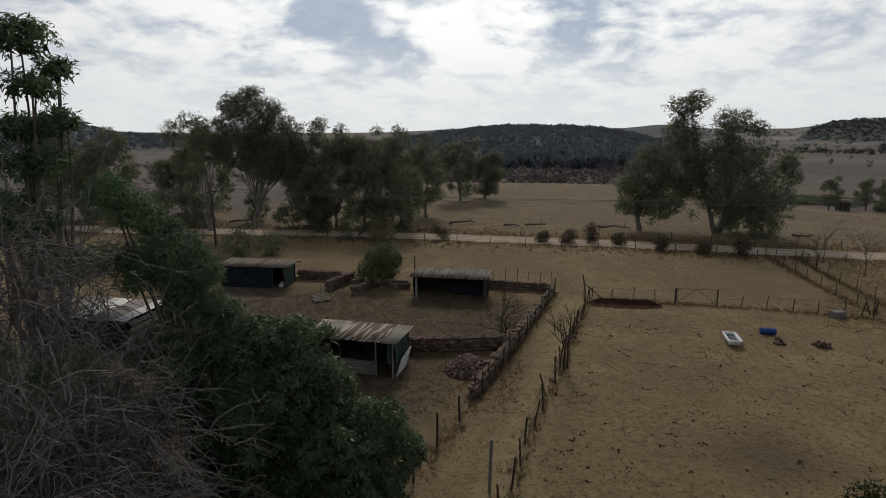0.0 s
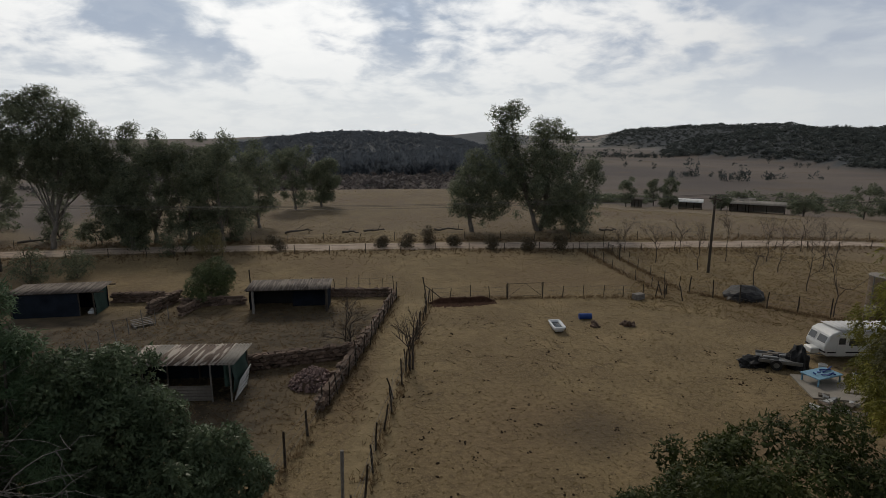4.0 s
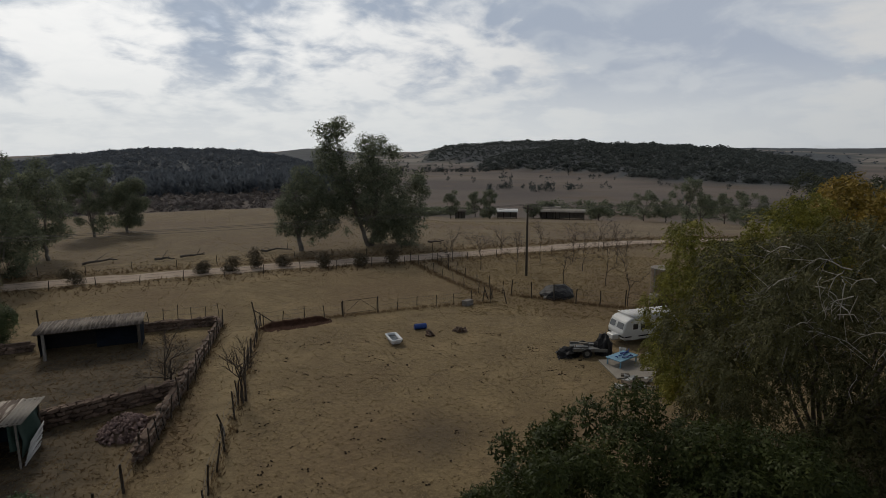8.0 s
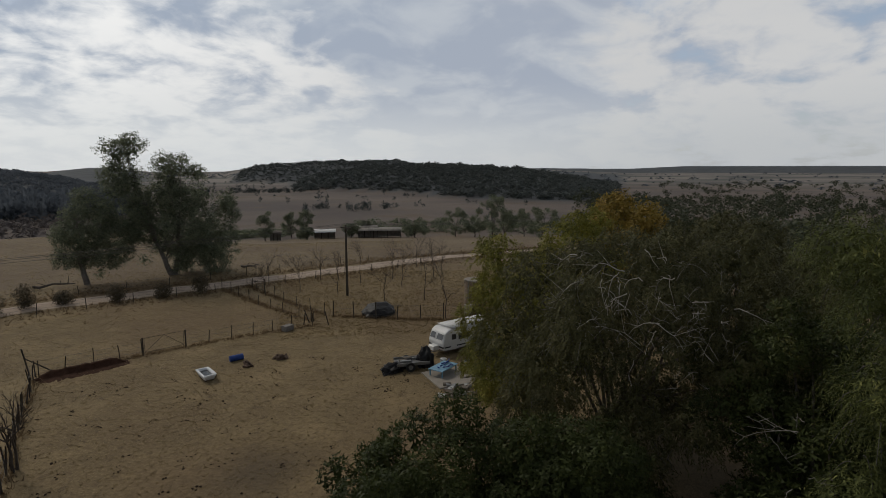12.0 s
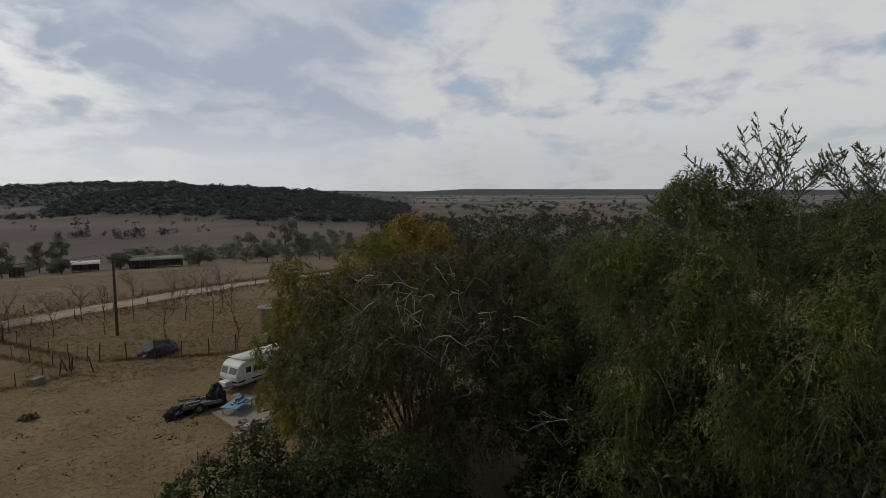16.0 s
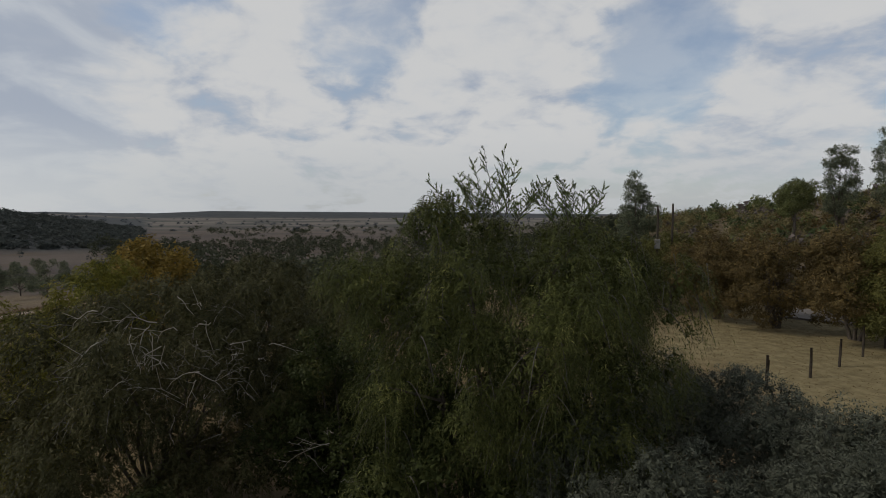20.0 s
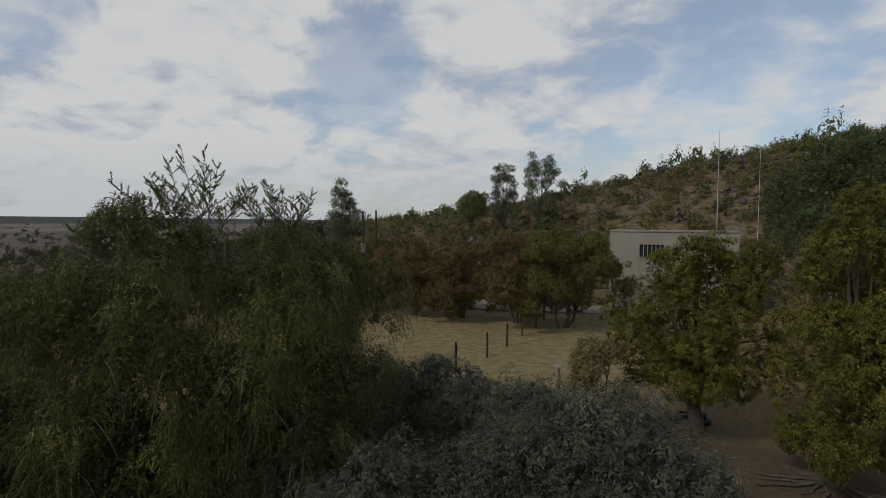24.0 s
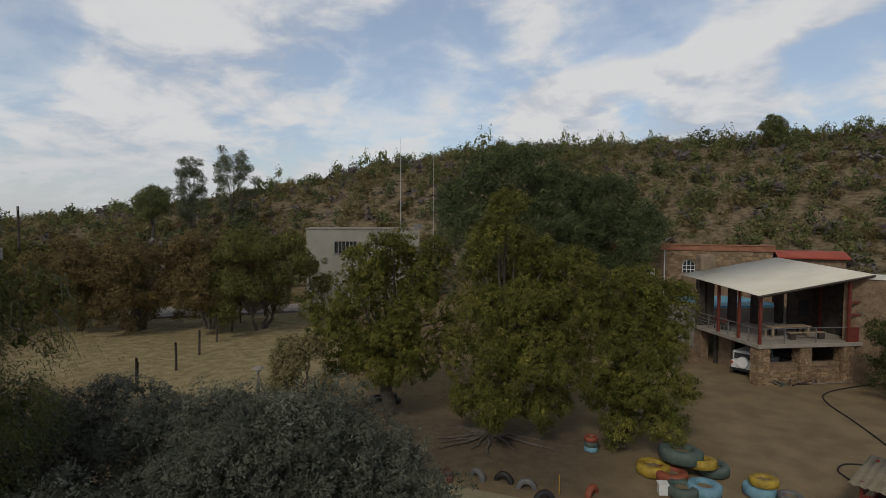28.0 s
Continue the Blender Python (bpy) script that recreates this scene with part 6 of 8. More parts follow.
TOPS = [power_pole(-77, 61, 6.8, 79, "dark wooden power pole with a crossarm"), power_pole(-23.2, 57.5, 5.9, 79, "dark wooden power pole with a crossarm by the pens"),
        power_pole(36.5, 39.1, 6.8, 79, "dark wooden power pole with a crossarm in the orchard"), power_pole(93, 28.3, 6.8, 79, "dark wooden power pole with a crossarm"),
        power_pole(150, 17.5, 6.8, 79, "dark wooden power pole with a crossarm")]
line = thing("power_line", *TOPS[0], "thin sagging overhead power wires between the poles", "power line")
for k in (-0.75, 0, 0.75):
    path = []
    for a, b in zip(TOPS[:-1], TOPS[1:]):
        for u in np.linspace(0, 1, 14)[:-1]:
            p = a + (b - a) * u + [0.19 * k, 0.98 * k, 0.2 * (k == 0) - 1.0 * 4 * u * (1 - u) * 0.6]
            path.append(p - TOPS[0])
    v, q = tubes([(np.array(path), np.full(len(path), 0.014))], 4)
    child("cable", quad_mesh("cable", v, q, (WIRE,)), line)


# ---- loose things in the paddock ----
def bathtub(x, y, turn):
    ob = thing("bathtub", x, y, 0, "old white enamel bathtub used as a trough", "bathtub", turn=turn)
    n = 20
    loops = []
    for rx, ry, z in ((0.28, 0.64, 0.10), (0.33, 0.72, 0.24), (0.40, 0.80, 0.40), (0.28, 0.68, 0.40), (0.27, 0.67, 0.27), (0.22, 0.58, 0.15)):
        a = np.linspace(0, 2 * np.pi, n, endpoint=False)
        c, s = np.cos(a), np.sin(a)
        loops.append(np.stack([rx * np.sign(c) * np.abs(c) ** 0.22, ry * np.sign(s) * np.abs(s) ** 0.22, np.full(n, z)], 1))
    v = np.concatenate(loops)
    k = np.arange(n)
    q = np.concatenate([np.stack([i * n + k, i * n + (k + 1) % n, (i + 1) * n + (k + 1) % n, (i + 1) * n + k], 1) for i in range(5)])
    part_me = quad_mesh("basin", v, q, (ENAMEL,), smooth=True)
    child("basin", part_me, ob)
    part("floor_pan", box_bm((-0.21, -0.57, 0.09, 0.21, 0.57, 0.16)), ENAMEL, ob, "", 0.03)
    part("water", box_bm((-0.265, -0.66, 0.262, 0.265, 0.66, 0.272)), GLASS_DARK, ob, "murky water")
    for sx in (-0.2, 0.2):
        for sy in (-0.5, 0.5):
            part("foot", box_bm((sx - 0.04, sy - 0.05, 0, sx + 0.04, sy + 0.05, 0.14)), POST_WOOD, ob)


bathtub(16.6, 29.8, -13)
drum = thing("plastic_drum", 19.4, 31.1, 0.2, "blue plastic drum lying on its side", "drum", turn=-14)
b = bmesh.new()
hoops = []
for x, r in ((-0.44, 0.25), (-0.40, 0.29), (-0.18, 0.29), (-0.17, 0.305), (-0.15, 0.305), (-0.14, 0.29), (0.14, 0.29), (0.15, 0.305), (0.17, 0.305), (0.18, 0.29), (0.40, 0.29), (0.44, 0.25)):
    hoops.append([b.verts.new((x, r * math.cos(k * math.pi / 9), r * math.sin(k * math.pi / 9))) for k in range(18)])
for p, q in zip(hoops, hoops[1:]):
    for k in range(18):
        b.faces.new((p[k], p[(k + 1) % 18], q[(k + 1) % 18], q[k]))
b.faces.new(hoops[0][::-1])
b.faces.new(hoops[-1])
part("shell", b, BLUE_PLASTIC, drum)
for x in (-0.41, 0.41):
    pole("rim", (x - 0.02, 0, 0), (x + 0.02, 0, 0), 0.3, BLUE_PLASTIC, drum, 18)
drum.matrix_basis = drum.matrix_basis @ Matrix.Diagonal((0.95, 0.66, 0.66, 1))


# ---- the caravan corner ----
def caravan(x, y, turn):
    ob = thing("caravan", x, y, 0, "old white touring caravan with a silver-grey roof cover", "caravan", turn=turn)
    half, w0 = 2.25, 1.0
    prof = [(-half + 0.05, 0.5), (-half - 0.06, 1.15), (-half + 0.22, 2.0), (-half + 0.55, 2.22), (half - 0.45, 2.26), (half - 0.1, 2.0), (half, 1.2), (half - 0.05, 0.5)]
    bm = bmesh.new()
    sides = [[bm.verts.new((px, s * w0, pz)) for px, pz in prof] for s in (-1, 1)]
    bm.faces.new(sides[0])
    bm.faces.new(sides[1][::-1])
    for i in range(len(prof)):
        j = (i + 1) % len(prof)
        bm.faces.new((sides[0][j], sides[0][i], sides[1][i], sides[1][j]))
    bmesh.ops.recalc_face_normals(bm, faces=bm.faces)
    part("body", bm, WHITE_PAINT, ob, "", 0.06)
    lean = math.degrees(math.atan2(0.28, 0.85))
    for y0, y1 in ((-0.85, -0.05), (0.2, 0.85)):
        win = part("front_window", box_bm((-0.02, y0, -0.24, 0.02, y1, 0.24)), GLASS_DARK, ob, "", 0.01)
        win.matrix_basis = pose(-half + 0.07, 0, 1.6, 0, lean, 0)
        fr = part("frame", box_bm((-0.012, y0 - 0.04, -0.28, 0.0, y1 + 0.04, -0.24), (-0.012, y0 - 0.04, 0.24, 0.0, y1 + 0.04, 0.28), (-0.012, y0 - 0.04, -0.24, 0.0, y0, 0.24), (-0.012, y1, -0.24, 0.0, y1 + 0.04, 0.24)), WHITE_PAINT, win)
    part("belt_stripe", box_bm((-half + 0.1, -w0 - 0.012, 0.72, half - 0.1, -w0 + 0.01, 0.82)), BLACK_SHEET, ob, "dark waist stripe")
    part("front_stripe", box_bm((-half - 0.05, -w0, 0.74, -half + 0.02, w0, 0.84)), BLACK_SHEET, ob, "dark waist stripe")
    part("side_window", box_bm((-half + 1.3, -w0 - 0.02, 1.25, -half + 2.2, -w0 + 0.01, 1.75)), GLASS_DARK, ob)
    d = part("door", box_bm((-half + 0.62, -w0 - 0.025, 0.5, -half + 1.15, -w0 + 0.01, 2.0)), WHITE_PAINT, ob, "", 0.01)
    part("door_window", box_bm((-half + 0.7, -w0 - 0.035, 1.35, -half + 1.08, -w0 - 0.02, 1.8)), GLASS_DARK, d)
    part("gas_box", box_bm((-half - 0.5, -0.45, 0.5, -half + 0.0, 0.35, 0.9)), WHITE_PAINT, ob, "white gas locker on the drawbar", 0.05)
    for s in (-1, 1):
        pole("drawbar", (-half + 0.2, s * 0.5, 0.42), (-half - 1.2, 0, 0.42), 0.04, STEEL, ob)
        wh = pole("wheel", (0.3, s * 0.82, 0.33), (0.3, s * 1.0, 0.33), 0.33, RUBBER, ob, 16)
        pole("rim", (0.3, s * 1.0, 0.33), (0.3, s * 1.012, 0.33), 0.19, STEEL, wh, 12)
    pole("jockey_wheel", (-half - 1.1, 0, 0.02), (-half - 1.1, 0, 0.6), 0.05, STEEL, ob)
    me = sheet_mesh("roof_cover", 3.9, 2.2, WHITE_SHEET, 0.3, 0.03)
    cover = child("roof_cover", me, ob, "silver-grey ribbed roof cover")
    cover.matrix_basis = pose(-half + 0.75, -1.05, 2.3)
    part("chassis", box_bm((-half + 0.3, -0.8, 0.36, half - 0.3, 0.8, 0.5)), STEEL, ob)
    ob.matrix_basis = ob.matrix_basis @ Matrix.Diagonal((0.95, 0.78, 0.78, 1))
    return ob


caravan(30.0, 21.1, -16)
slab = thing("concrete_slab", 25.2, 18.5, 0, "weathered concrete slab on the ground beside the caravan", "slab", turn=-28)
part("slab", box_bm((-1.3, -1.35, -0.1, 1.3, 1.35, 0.07)), CONCRETE, slab, "", 0.01)
tray = thing("blue_table", 25.4, 19.2, 0.07, "pale blue low table with tools on it", "table", turn=4)
part("tabletop", box_bm((-0.85, -0.5, 0.36, 0.85, 0.5, 0.42)), SKY_BLUE, tray, "", 0.015)
for sx in (-0.75, 0.75):
    for sy in (-0.42, 0.42):
        part("leg", box_bm((sx - 0.03, sy - 0.03, 0, sx + 0.03, sy + 0.03, 0.36)), SKY_BLUE, tray)
clutter = thing("tool_clutter", 25.4, 19.2, 0.49, "dark blue tools and hose heaped on the table", "tools", turn=-20)
rng = np.random.default_rng(60)
for k in range(9):
    a = rng.uniform(-0.5, 0.5, 2)
    pole("tool", (a[0], a[1] * 0.6, 0.04), (a[0] + rng.normal() * 0.3, a[1] * 0.6 + rng.normal() * 0.2, 0.06 + 0.08 * rng.random()), 0.04, BLUE_PLASTIC, clutter, 6)
for x, y, h, m, lab in ((26.6, 20.1, 0.4, ENAMEL, "white plastic bucket beside the caravan"), (27.0, 18.6, 0.5, WHITE_PAINT, "white plastic drum beside the caravan"), (26.7, 18.1, 0.45, BOARD, "pinkish bucket beside the caravan")):
    bk = thing("bucket", x, y, 0.02, lab, "bucket")
    pole("bucket", (0, 0, 0), (0, 0, h), 0.17, m, bk, 14, r2=0.2)
    pole("rim", (0, 0, h - 0.03), (0, 0, h), 0.215, m, bk, 14)
trailer = thing("scrap_trailer", 25.1, 21.4, 0, "low flat trailer with scrap under a black tarpaulin", "trailer", turn=-38)
part("bed", box_bm((-1.0, -0.6, 0.32, 1.0, 0.6, 0.4)), STEEL, trailer)
for s in (-1, 1):
    wh = pole("wheel", (-0.2, s * 0.62, 0.28), (-0.2, s * 0.78, 0.28), 0.28, RUBBER, trailer, 16)
    pole("rim", (-0.2, s * 0.78, 0.28), (-0.2, s * 0.79, 0.28), 0.14, STEEL, wh, 12)
    part("side_rail", box_bm((-1.0, s * 0.6 - 0.03, 0.4, 1.0, s * 0.6 + 0.03, 0.52)), STEEL, trailer)
pole("drawbar", (-1.0, 0, 0.35), (-1.7, 0, 0.3), 0.04, STEEL, trailer)
for k in range(8):
    a = rng.uniform(-1, 1, 2)
    part("scrap", box_bm((a[0] * 0.7 - 0.25, a[1] * 0.4 - 0.1, 0.4, a[0] * 0.7 + 0.25, a[1] * 0.4 + 0.1, 0.48 + 0.2 * rng.random())), (BLACK_SHEET, STEEL, TIMBER)[k % 3], trailer, "", 0.02)


def lump(name, label, x, y, z, size, mat, seed, category, rough=0.18, turn=0):
    """A soft, uneven covered heap."""
    bm = bmesh.new()
    bmesh.ops.create_icosphere(bm, subdivisions=3, radius=1)
    for v in bm.verts:
        k = 1 + rough * noise.noise(v.co * 2.2 + Vector((seed, 0, 0))) * 2 + 0.05 * noise.noise(v.co * 7)
        v.co = Vector((v.co.x * size[0] * k, v.co.y * size[1] * k, max(0, v.co.z) * size[2] * k))
    ob = thing(name, x, y, z, label, category, turn=turn)
    part("cover", bm, mat, ob)
    return ob




def soil_bank(x, y, turn, long):
    """A low step cut in bare soil, its broken face towards the paddock."""
    rng = np.random.default_rng(31)
    ob = thing("soil_bank", x, y, 0, "low cut bank of bare dark red soil beside the path", "soil bank", turn=turn)
    n = 40
    profile = np.array([(-1.0, -0.02), (-0.7, 0.03), (-0.3, 0.05), (-0.12, 0.1), (-0.04, 0.3), (0.08, 0.38), (0.3, 0.33), (0.8, -0.03)])
    t = np.linspace(0, 1, n)
    ends = np.minimum(1, 6 * np.minimum(t, 1 - t))[:, None]
    v = np.zeros((n, len(profile), 3))
    v[:, :, 0] = (t[:, None] - 0.5) * long
    v[:, :, 1] = profile[:, 0] * (0.5 + 0.5 * ends) + rng.normal(size=(n, len(profile))) * 0.05
    v[:, :, 2] = profile[:, 1] * ends + rng.normal(size=(n, len(profile))) * 0.02
    k = len(profile)
    q = np.array([(i * k + j, (i + 1) * k + j, (i + 1) * k + j + 1, i * k + j + 1) for i in range(n - 1) for j in range(k - 1)])
    child("bank", quad_mesh("bank", v.reshape(-1, 3), q, (SOIL,)), ob)


soil_bank(12.8, 36.9, -9, 5.0)
lump("covered_heap", "black tarpaulin bundled over a heap of scrap", 25.9, 20.95, 0.0, (0.55, 0.5, 1.15), BLACK_SHEET, 3, "covered heap", 0.25)
lump("covered_heap", "dark scrap heap lying beside the trailer", 24.0, 21.9, 0.0, (0.9, 0.5, 0.45), BLACK_SHEET, 5, "scrap heap", 0.3)
lump("covered_reservoir", "low round heap under dark grey shade cloth", 33.4, 32.0, 0.0, (1.7, 1.3, 0.95), BLACK_SHEET, 9, "covered heap", 0.08, 20)
pile = thing("timber_pile", 25.4, 15.6, 0, "heap of loose grey planks and scrap below the trees", "timber pile", turn=15)
for k in range(26):
    p = pose(rng.normal() * 1.0, rng.normal() * 0.7, 0.06 + 0.35 * rng.random(), rng.normal() * 6, rng.normal() * 6, rng.normal() * 25)
    c = part("plank", box_bm((-0.9, -0.07, -0.015, 0.9, 0.07, 0.015)), TIMBER, pile)
    c.matrix_basis = p
scrap = thing("scrap_heap", 23.8, 16.9, 0, "scattered pale scrap and crates on the ground", "scrap")
for k in range(14):
    a = rng.normal(size=2) * (0.8, 0.45)
    c = part("scrap", box_bm((-0.22, -0.12, 0, 0.22, 0.12, 0.16)), (TIMBER, WHITE_SHEET, STEEL, BOARD)[k % 4], scrap, "", 0.01)
    c.matrix_basis = pose(*a, 0.02, rng.normal() * 10, 0, rng.uniform(0, 360))
leanto = thing("lean_to", 32.2, 16.6, 0, "small lean-to roofed with silver corrugated sheets", "lean-to", turn=-16)
for x in (-1.4, 1.4):
    for y in (-1.1, 1.1):
        pole("post", (x, y, 0), (x, y, 2.15), 0.05, POST_WOOD, leanto)
roof_of_sheets(leanto, 3.0, 2.5, 2.15, 2.3, (GREY_SHEET, WHITE_SHEET), 12)
tank = thing("water_tank", 36.4, 24.3, 0, "round beige water tank on a brick stand", "water tank")
TANK = material("beige_tank", (0.15, 0.11, 0.08), (0.24, 0.185, 0.135), 0.7, 1.5, 20, 0.1)
pole("stand", (0, 0, 0), (0, 0, 1.5), 0.85, STONE, tank, 16)
for k in range(6):
    pole("tank_ring", (0, 0, 1.5 + k * 0.3), (0, 0, 1.76 + k * 0.3), 0.86, TANK, tank, 24)
    pole("groove", (0, 0, 1.76 + k * 0.3), (0, 0, 1.8 + k * 0.3), 0.82, TANK, tank, 24)
pole("lid", (0, 0, 3.3), (0, 0, 3.36), 0.9, CONCRETE, tank, 24)
pole("pipe", (-1.0, 0, 0), (-1.0, 0, 3.4), 0.04, STEEL, tank)
tank2 = thing("water_tank", 35.0, 24.0, 0, "small pale water drum on a stand", "water tank")
pole("stand", (0, 0, 0), (0, 0, 1.0), 0.3, STONE, tank2, 12)
pole("drum", (0, 0, 1.0), (0, 0, 1.6), 0.33, CONCRETE, tank2, 16)

# ---- bare trees, bushes along the road, logs ----
bare_tree("bare_tree", "small leafless tree beside the stone wall", 3.5, 29.7, 3.4, 71, TWIG_BROWN, 0.5, 4, 0.07, 4, 0, 2, "", "bare tree", 0.1)
bare_tree("bare_tree", "small leafless tree beside the path", 6.5, 26.4, 3.6, 72, TWIG_BROWN, 0.42, 3, 0.07, 4, 0, 2, "", "bare tree", 0.15)
ORCHARD = [(34.5, 43.7, 4.4), (36.3, 40.2, 3.6), (34.9, 49.2, 3.6), (41.4, 42.3, 4.0), (36.6, 34.3, 4.2), (52.6, 43.9, 4.4), (35.5, 26.6, 5.2), (42.5, 37.4, 4.2), (45, 41, 3.8), (48.5, 38, 4.2), (39.5, 32, 3.8), (40, 47, 3.6), (31.8, 45.5, 3.2)]
for k, (x, y, h) in enumerate(ORCHARD):
    bare_tree("orchard_tree", "leafless grey orchard tree in dry grass", x, y, h * 1.25, 80 + k, TWIG_BROWN, 0.5, 4, 0.05, 4, 0, 1, "orchard trees", "bare tree", 0.3)
ROADSIDE = [(13.3, 0.9, 1.3), (15.5, 0.9, 1.6), (22.0, 0.8, 1.0), (10.8, 0.6, 0.9), (0.3, 0.9, 1.3), (25.9, 0.7, 0.9), (29.1, 1.1, 1.3), (18.2, 0.6, 0.8)]
for k, (az, w, h) in enumerate(ROADSIDE):
    d = 59.6 + 0.8 * math.sin(k * 2.1) - 0.02 * az
    tree("roadside_bush", "small dry olive-brown bush beside the road", *at(az, d), h * 1.2, w * 0.62, LEAF_DRY, 2200, 0.14, 0.04, 600 + k, 0.0, 12, 0.5, 0.04, group="roadside bushes", category="bush")
for k, (x, y, h, w, leaf) in enumerate(((-4.7, 42.6, 2.75, 1.4, LEAF_THORN), (-19, 52, 2.6, 1.3, LEAF_GUM), (-16, 53, 2.2, 1.1, LEAF_GUM), (-24, 49, 3.0, 1.6, LEAF_SCRUB), (-21.5, 47.5, 2.6, 1.4, LEAF_SCRUB),
                                        (-26.5, 50.5, 2.4, 1.4, LEAF_SCRUB), (-9.5, 60, 3.0, 1.3, LEAF_GUM), (-6, 59, 2.2, 1.4, LEAF_SCRUB), (-29, 46, 2.6, 1.5, LEAF_BUSH))):
    tree("bush", "rounded dark bush standing in the dry grass" if k == 0 else "grey-green bush in the dry grass", x, y, 0, h, w, leaf, 22000 if k == 0 else 4500, 0.1, 0.042, 620 + k, 0.0, 60 if k == 0 else 24, 0.52, 0.05, category="bush", flat=1.1, up_bias=-0.15 if k == 0 else 0.1)
for k, (x, y, l, turn) in enumerate(((3.0, 70, 5.0, 10), (21, 66, 5.5, -12), (12, 68, 4.0, 4), (9, 67.5, 3.0, -14), (-25, 72, 6, 12), (-33, 75, 7, -8), (-20, 76, 6, 5), (40, 60, 3.5, -10), (-40, 79, 7, 3), (-15, 79, 5, -6))):
    lg = thing("log", x, y, float(terrain(x, y)), "fallen grey tree trunk lying beside the road", "log", "fallen logs", turn)
    rng = np.random.default_rng(640 + k)
    path = np.stack([np.linspace(-l * 0.33, l * 0.33, 7), rng.normal(size=7) * 0.12, 0.28 + rng.normal(size=7) * 0.05], 1)
    v, q = tubes([(path, np.linspace(0.15, 0.06, 7))] + [((path[j] + np.linspace(0, 1, 4)[:, None] * (rng.normal(size=3) * [0.5, 0.6, 0.4] + [0.3, 0, 0.3])), np.linspace(0.05, 0.015, 4)) for j in (2, 4, 5)], 7)
    child("trunk", quad_mesh("trunk", v, q, (BARK,), smooth=True), lg)


def barn(x, y, w, d, h, turn, roof, label):
    ob = thing("barn", x, y, float(terrain(x, y)), label, "barn", "far farm buildings", turn)
    t = 0.15
    part("wall", box_bm((-w / 2, d / 2 - t, 0, w / 2, d / 2, h), (-w / 2, -d / 2, 0, -w / 2 + t, d / 2 - t, h), (w / 2 - t, -d / 2, 0, w / 2, d / 2 - t, h)), CONCRETE, ob)
    for k in range(4):
        xx = -w / 2 + 0.1 + k * (w - 0.2) / 3
        part("post", box_bm((xx - 0.1, -d / 2, 0, xx + 0.1, -d / 2 + 0.2, h)), POST_WOOD, ob)
    roof_of_sheets(ob, w + 0.5, d + 0.4, h, h + 0.5, (roof,), int(x), 0.3, 1.5, 0.3)


barn(111.5, 128.5, 6.0, 4.5, 2.1, -41, WHITE_SHEET, "far open barn with a pale roof")
barn(123.3, 117, 12.5, 5, 2.3, -46, GREY_SHEET, "far long open barn with a grey roof")
barn(123.5, 122.5, 6, 4, 3.0, -45, GREY_SHEET, "far barn with a dull roof")
barn(98, 134, 3, 2.6, 2.2, -36, BROWN_SHEET, "far small shed in the veld")

# ---- the yard to the south: deck house, stone house, white building ----
WALL_STONE = material("brown_masonry", (0.15, 0.10, 0.06), (0.30, 0.21, 0.13), 0.95, 1.2, 12, 0.6, per_object=0.3)
MORTAR = material("brown_rubble", (0.12, 0.082, 0.052), (0.25, 0.18, 0.12), 0.95, 2.6, 9, 0.6)
WHITE_WALL = material("stained_white_plaster", (0.24, 0.23, 0.197), (0.345, 0.332, 0.292), 0.9, 0.5, 14, 0.15)
TERRACOTTA = material("terracotta_parapet", (0.20, 0.085, 0.05), (0.32, 0.15, 0.09), 0.8, 1.5, 20, 0.2)
RED_ROOF = material("faded_red_roof", (0.28, 0.05, 0.03), (0.42, 0.09, 0.05), 0.6, 0.7, 20, 0.1)
RED_STEEL = material("dark_red_steel", (0.10, 0.022, 0.018), (0.17, 0.04, 0.03), 0.5, 3, 30, 0.05)
CREAM_ROOF = material("cream_roof", (0.60, 0.57, 0.49), (0.71, 0.68, 0.59), 0.5, 0.6, 16, 0.05)
POOL_BLUE = material("bright_blue_panel", (0.10, 0.40, 0.62), (0.16, 0.50, 0.74), 0.25, 2, 20, 0.02)
DARK_TIMBER = material("dark_timber", (0.03, 0.024, 0.02), (0.075, 0.06, 0.05), 0.8, 3, 40, 0.2)
TABLE_WOOD = material("pale_table_wood", (0.22, 0.165, 0.11), (0.36, 0.28, 0.20), 0.7, 4, 40, 0.15)
PAVING = material("grey_paving", (0.22, 0.20, 0.185), (0.33, 0.31, 0.29), 0.9, 0.8, 18, 0.2)
TYRE_MATS = {k: material(k + "_painted_rubber", a, b, 0.6, 3, 25, 0.25) for k, a, b in (
    ("yellow", (0.16, 0.11, 0.025), (0.46, 0.32, 0.045)), ("red", (0.15, 0.05, 0.03), (0.29, 0.08, 0.045)), ("blue", (0.10, 0.21, 0.28), (0.20, 0.36, 0.44)),
    ("green", (0.045, 0.07, 0.06), (0.10, 0.13, 0.11)), ("black", (0.014, 0.014, 0.014), (0.035, 0.034, 0.033)), ("maroon", (0.07, 0.025, 0.022), (0.13, 0.045, 0.04)), ("grey", (0.08, 0.08, 0.08), (0.16, 0.16, 0.155)))}

CHIMNEY = material("sooty_plaster", (0.11, 0.085, 0.065), (0.30, 0.235, 0.165), 0.95, 1.6, 12, 0.5)
BRICK = {}


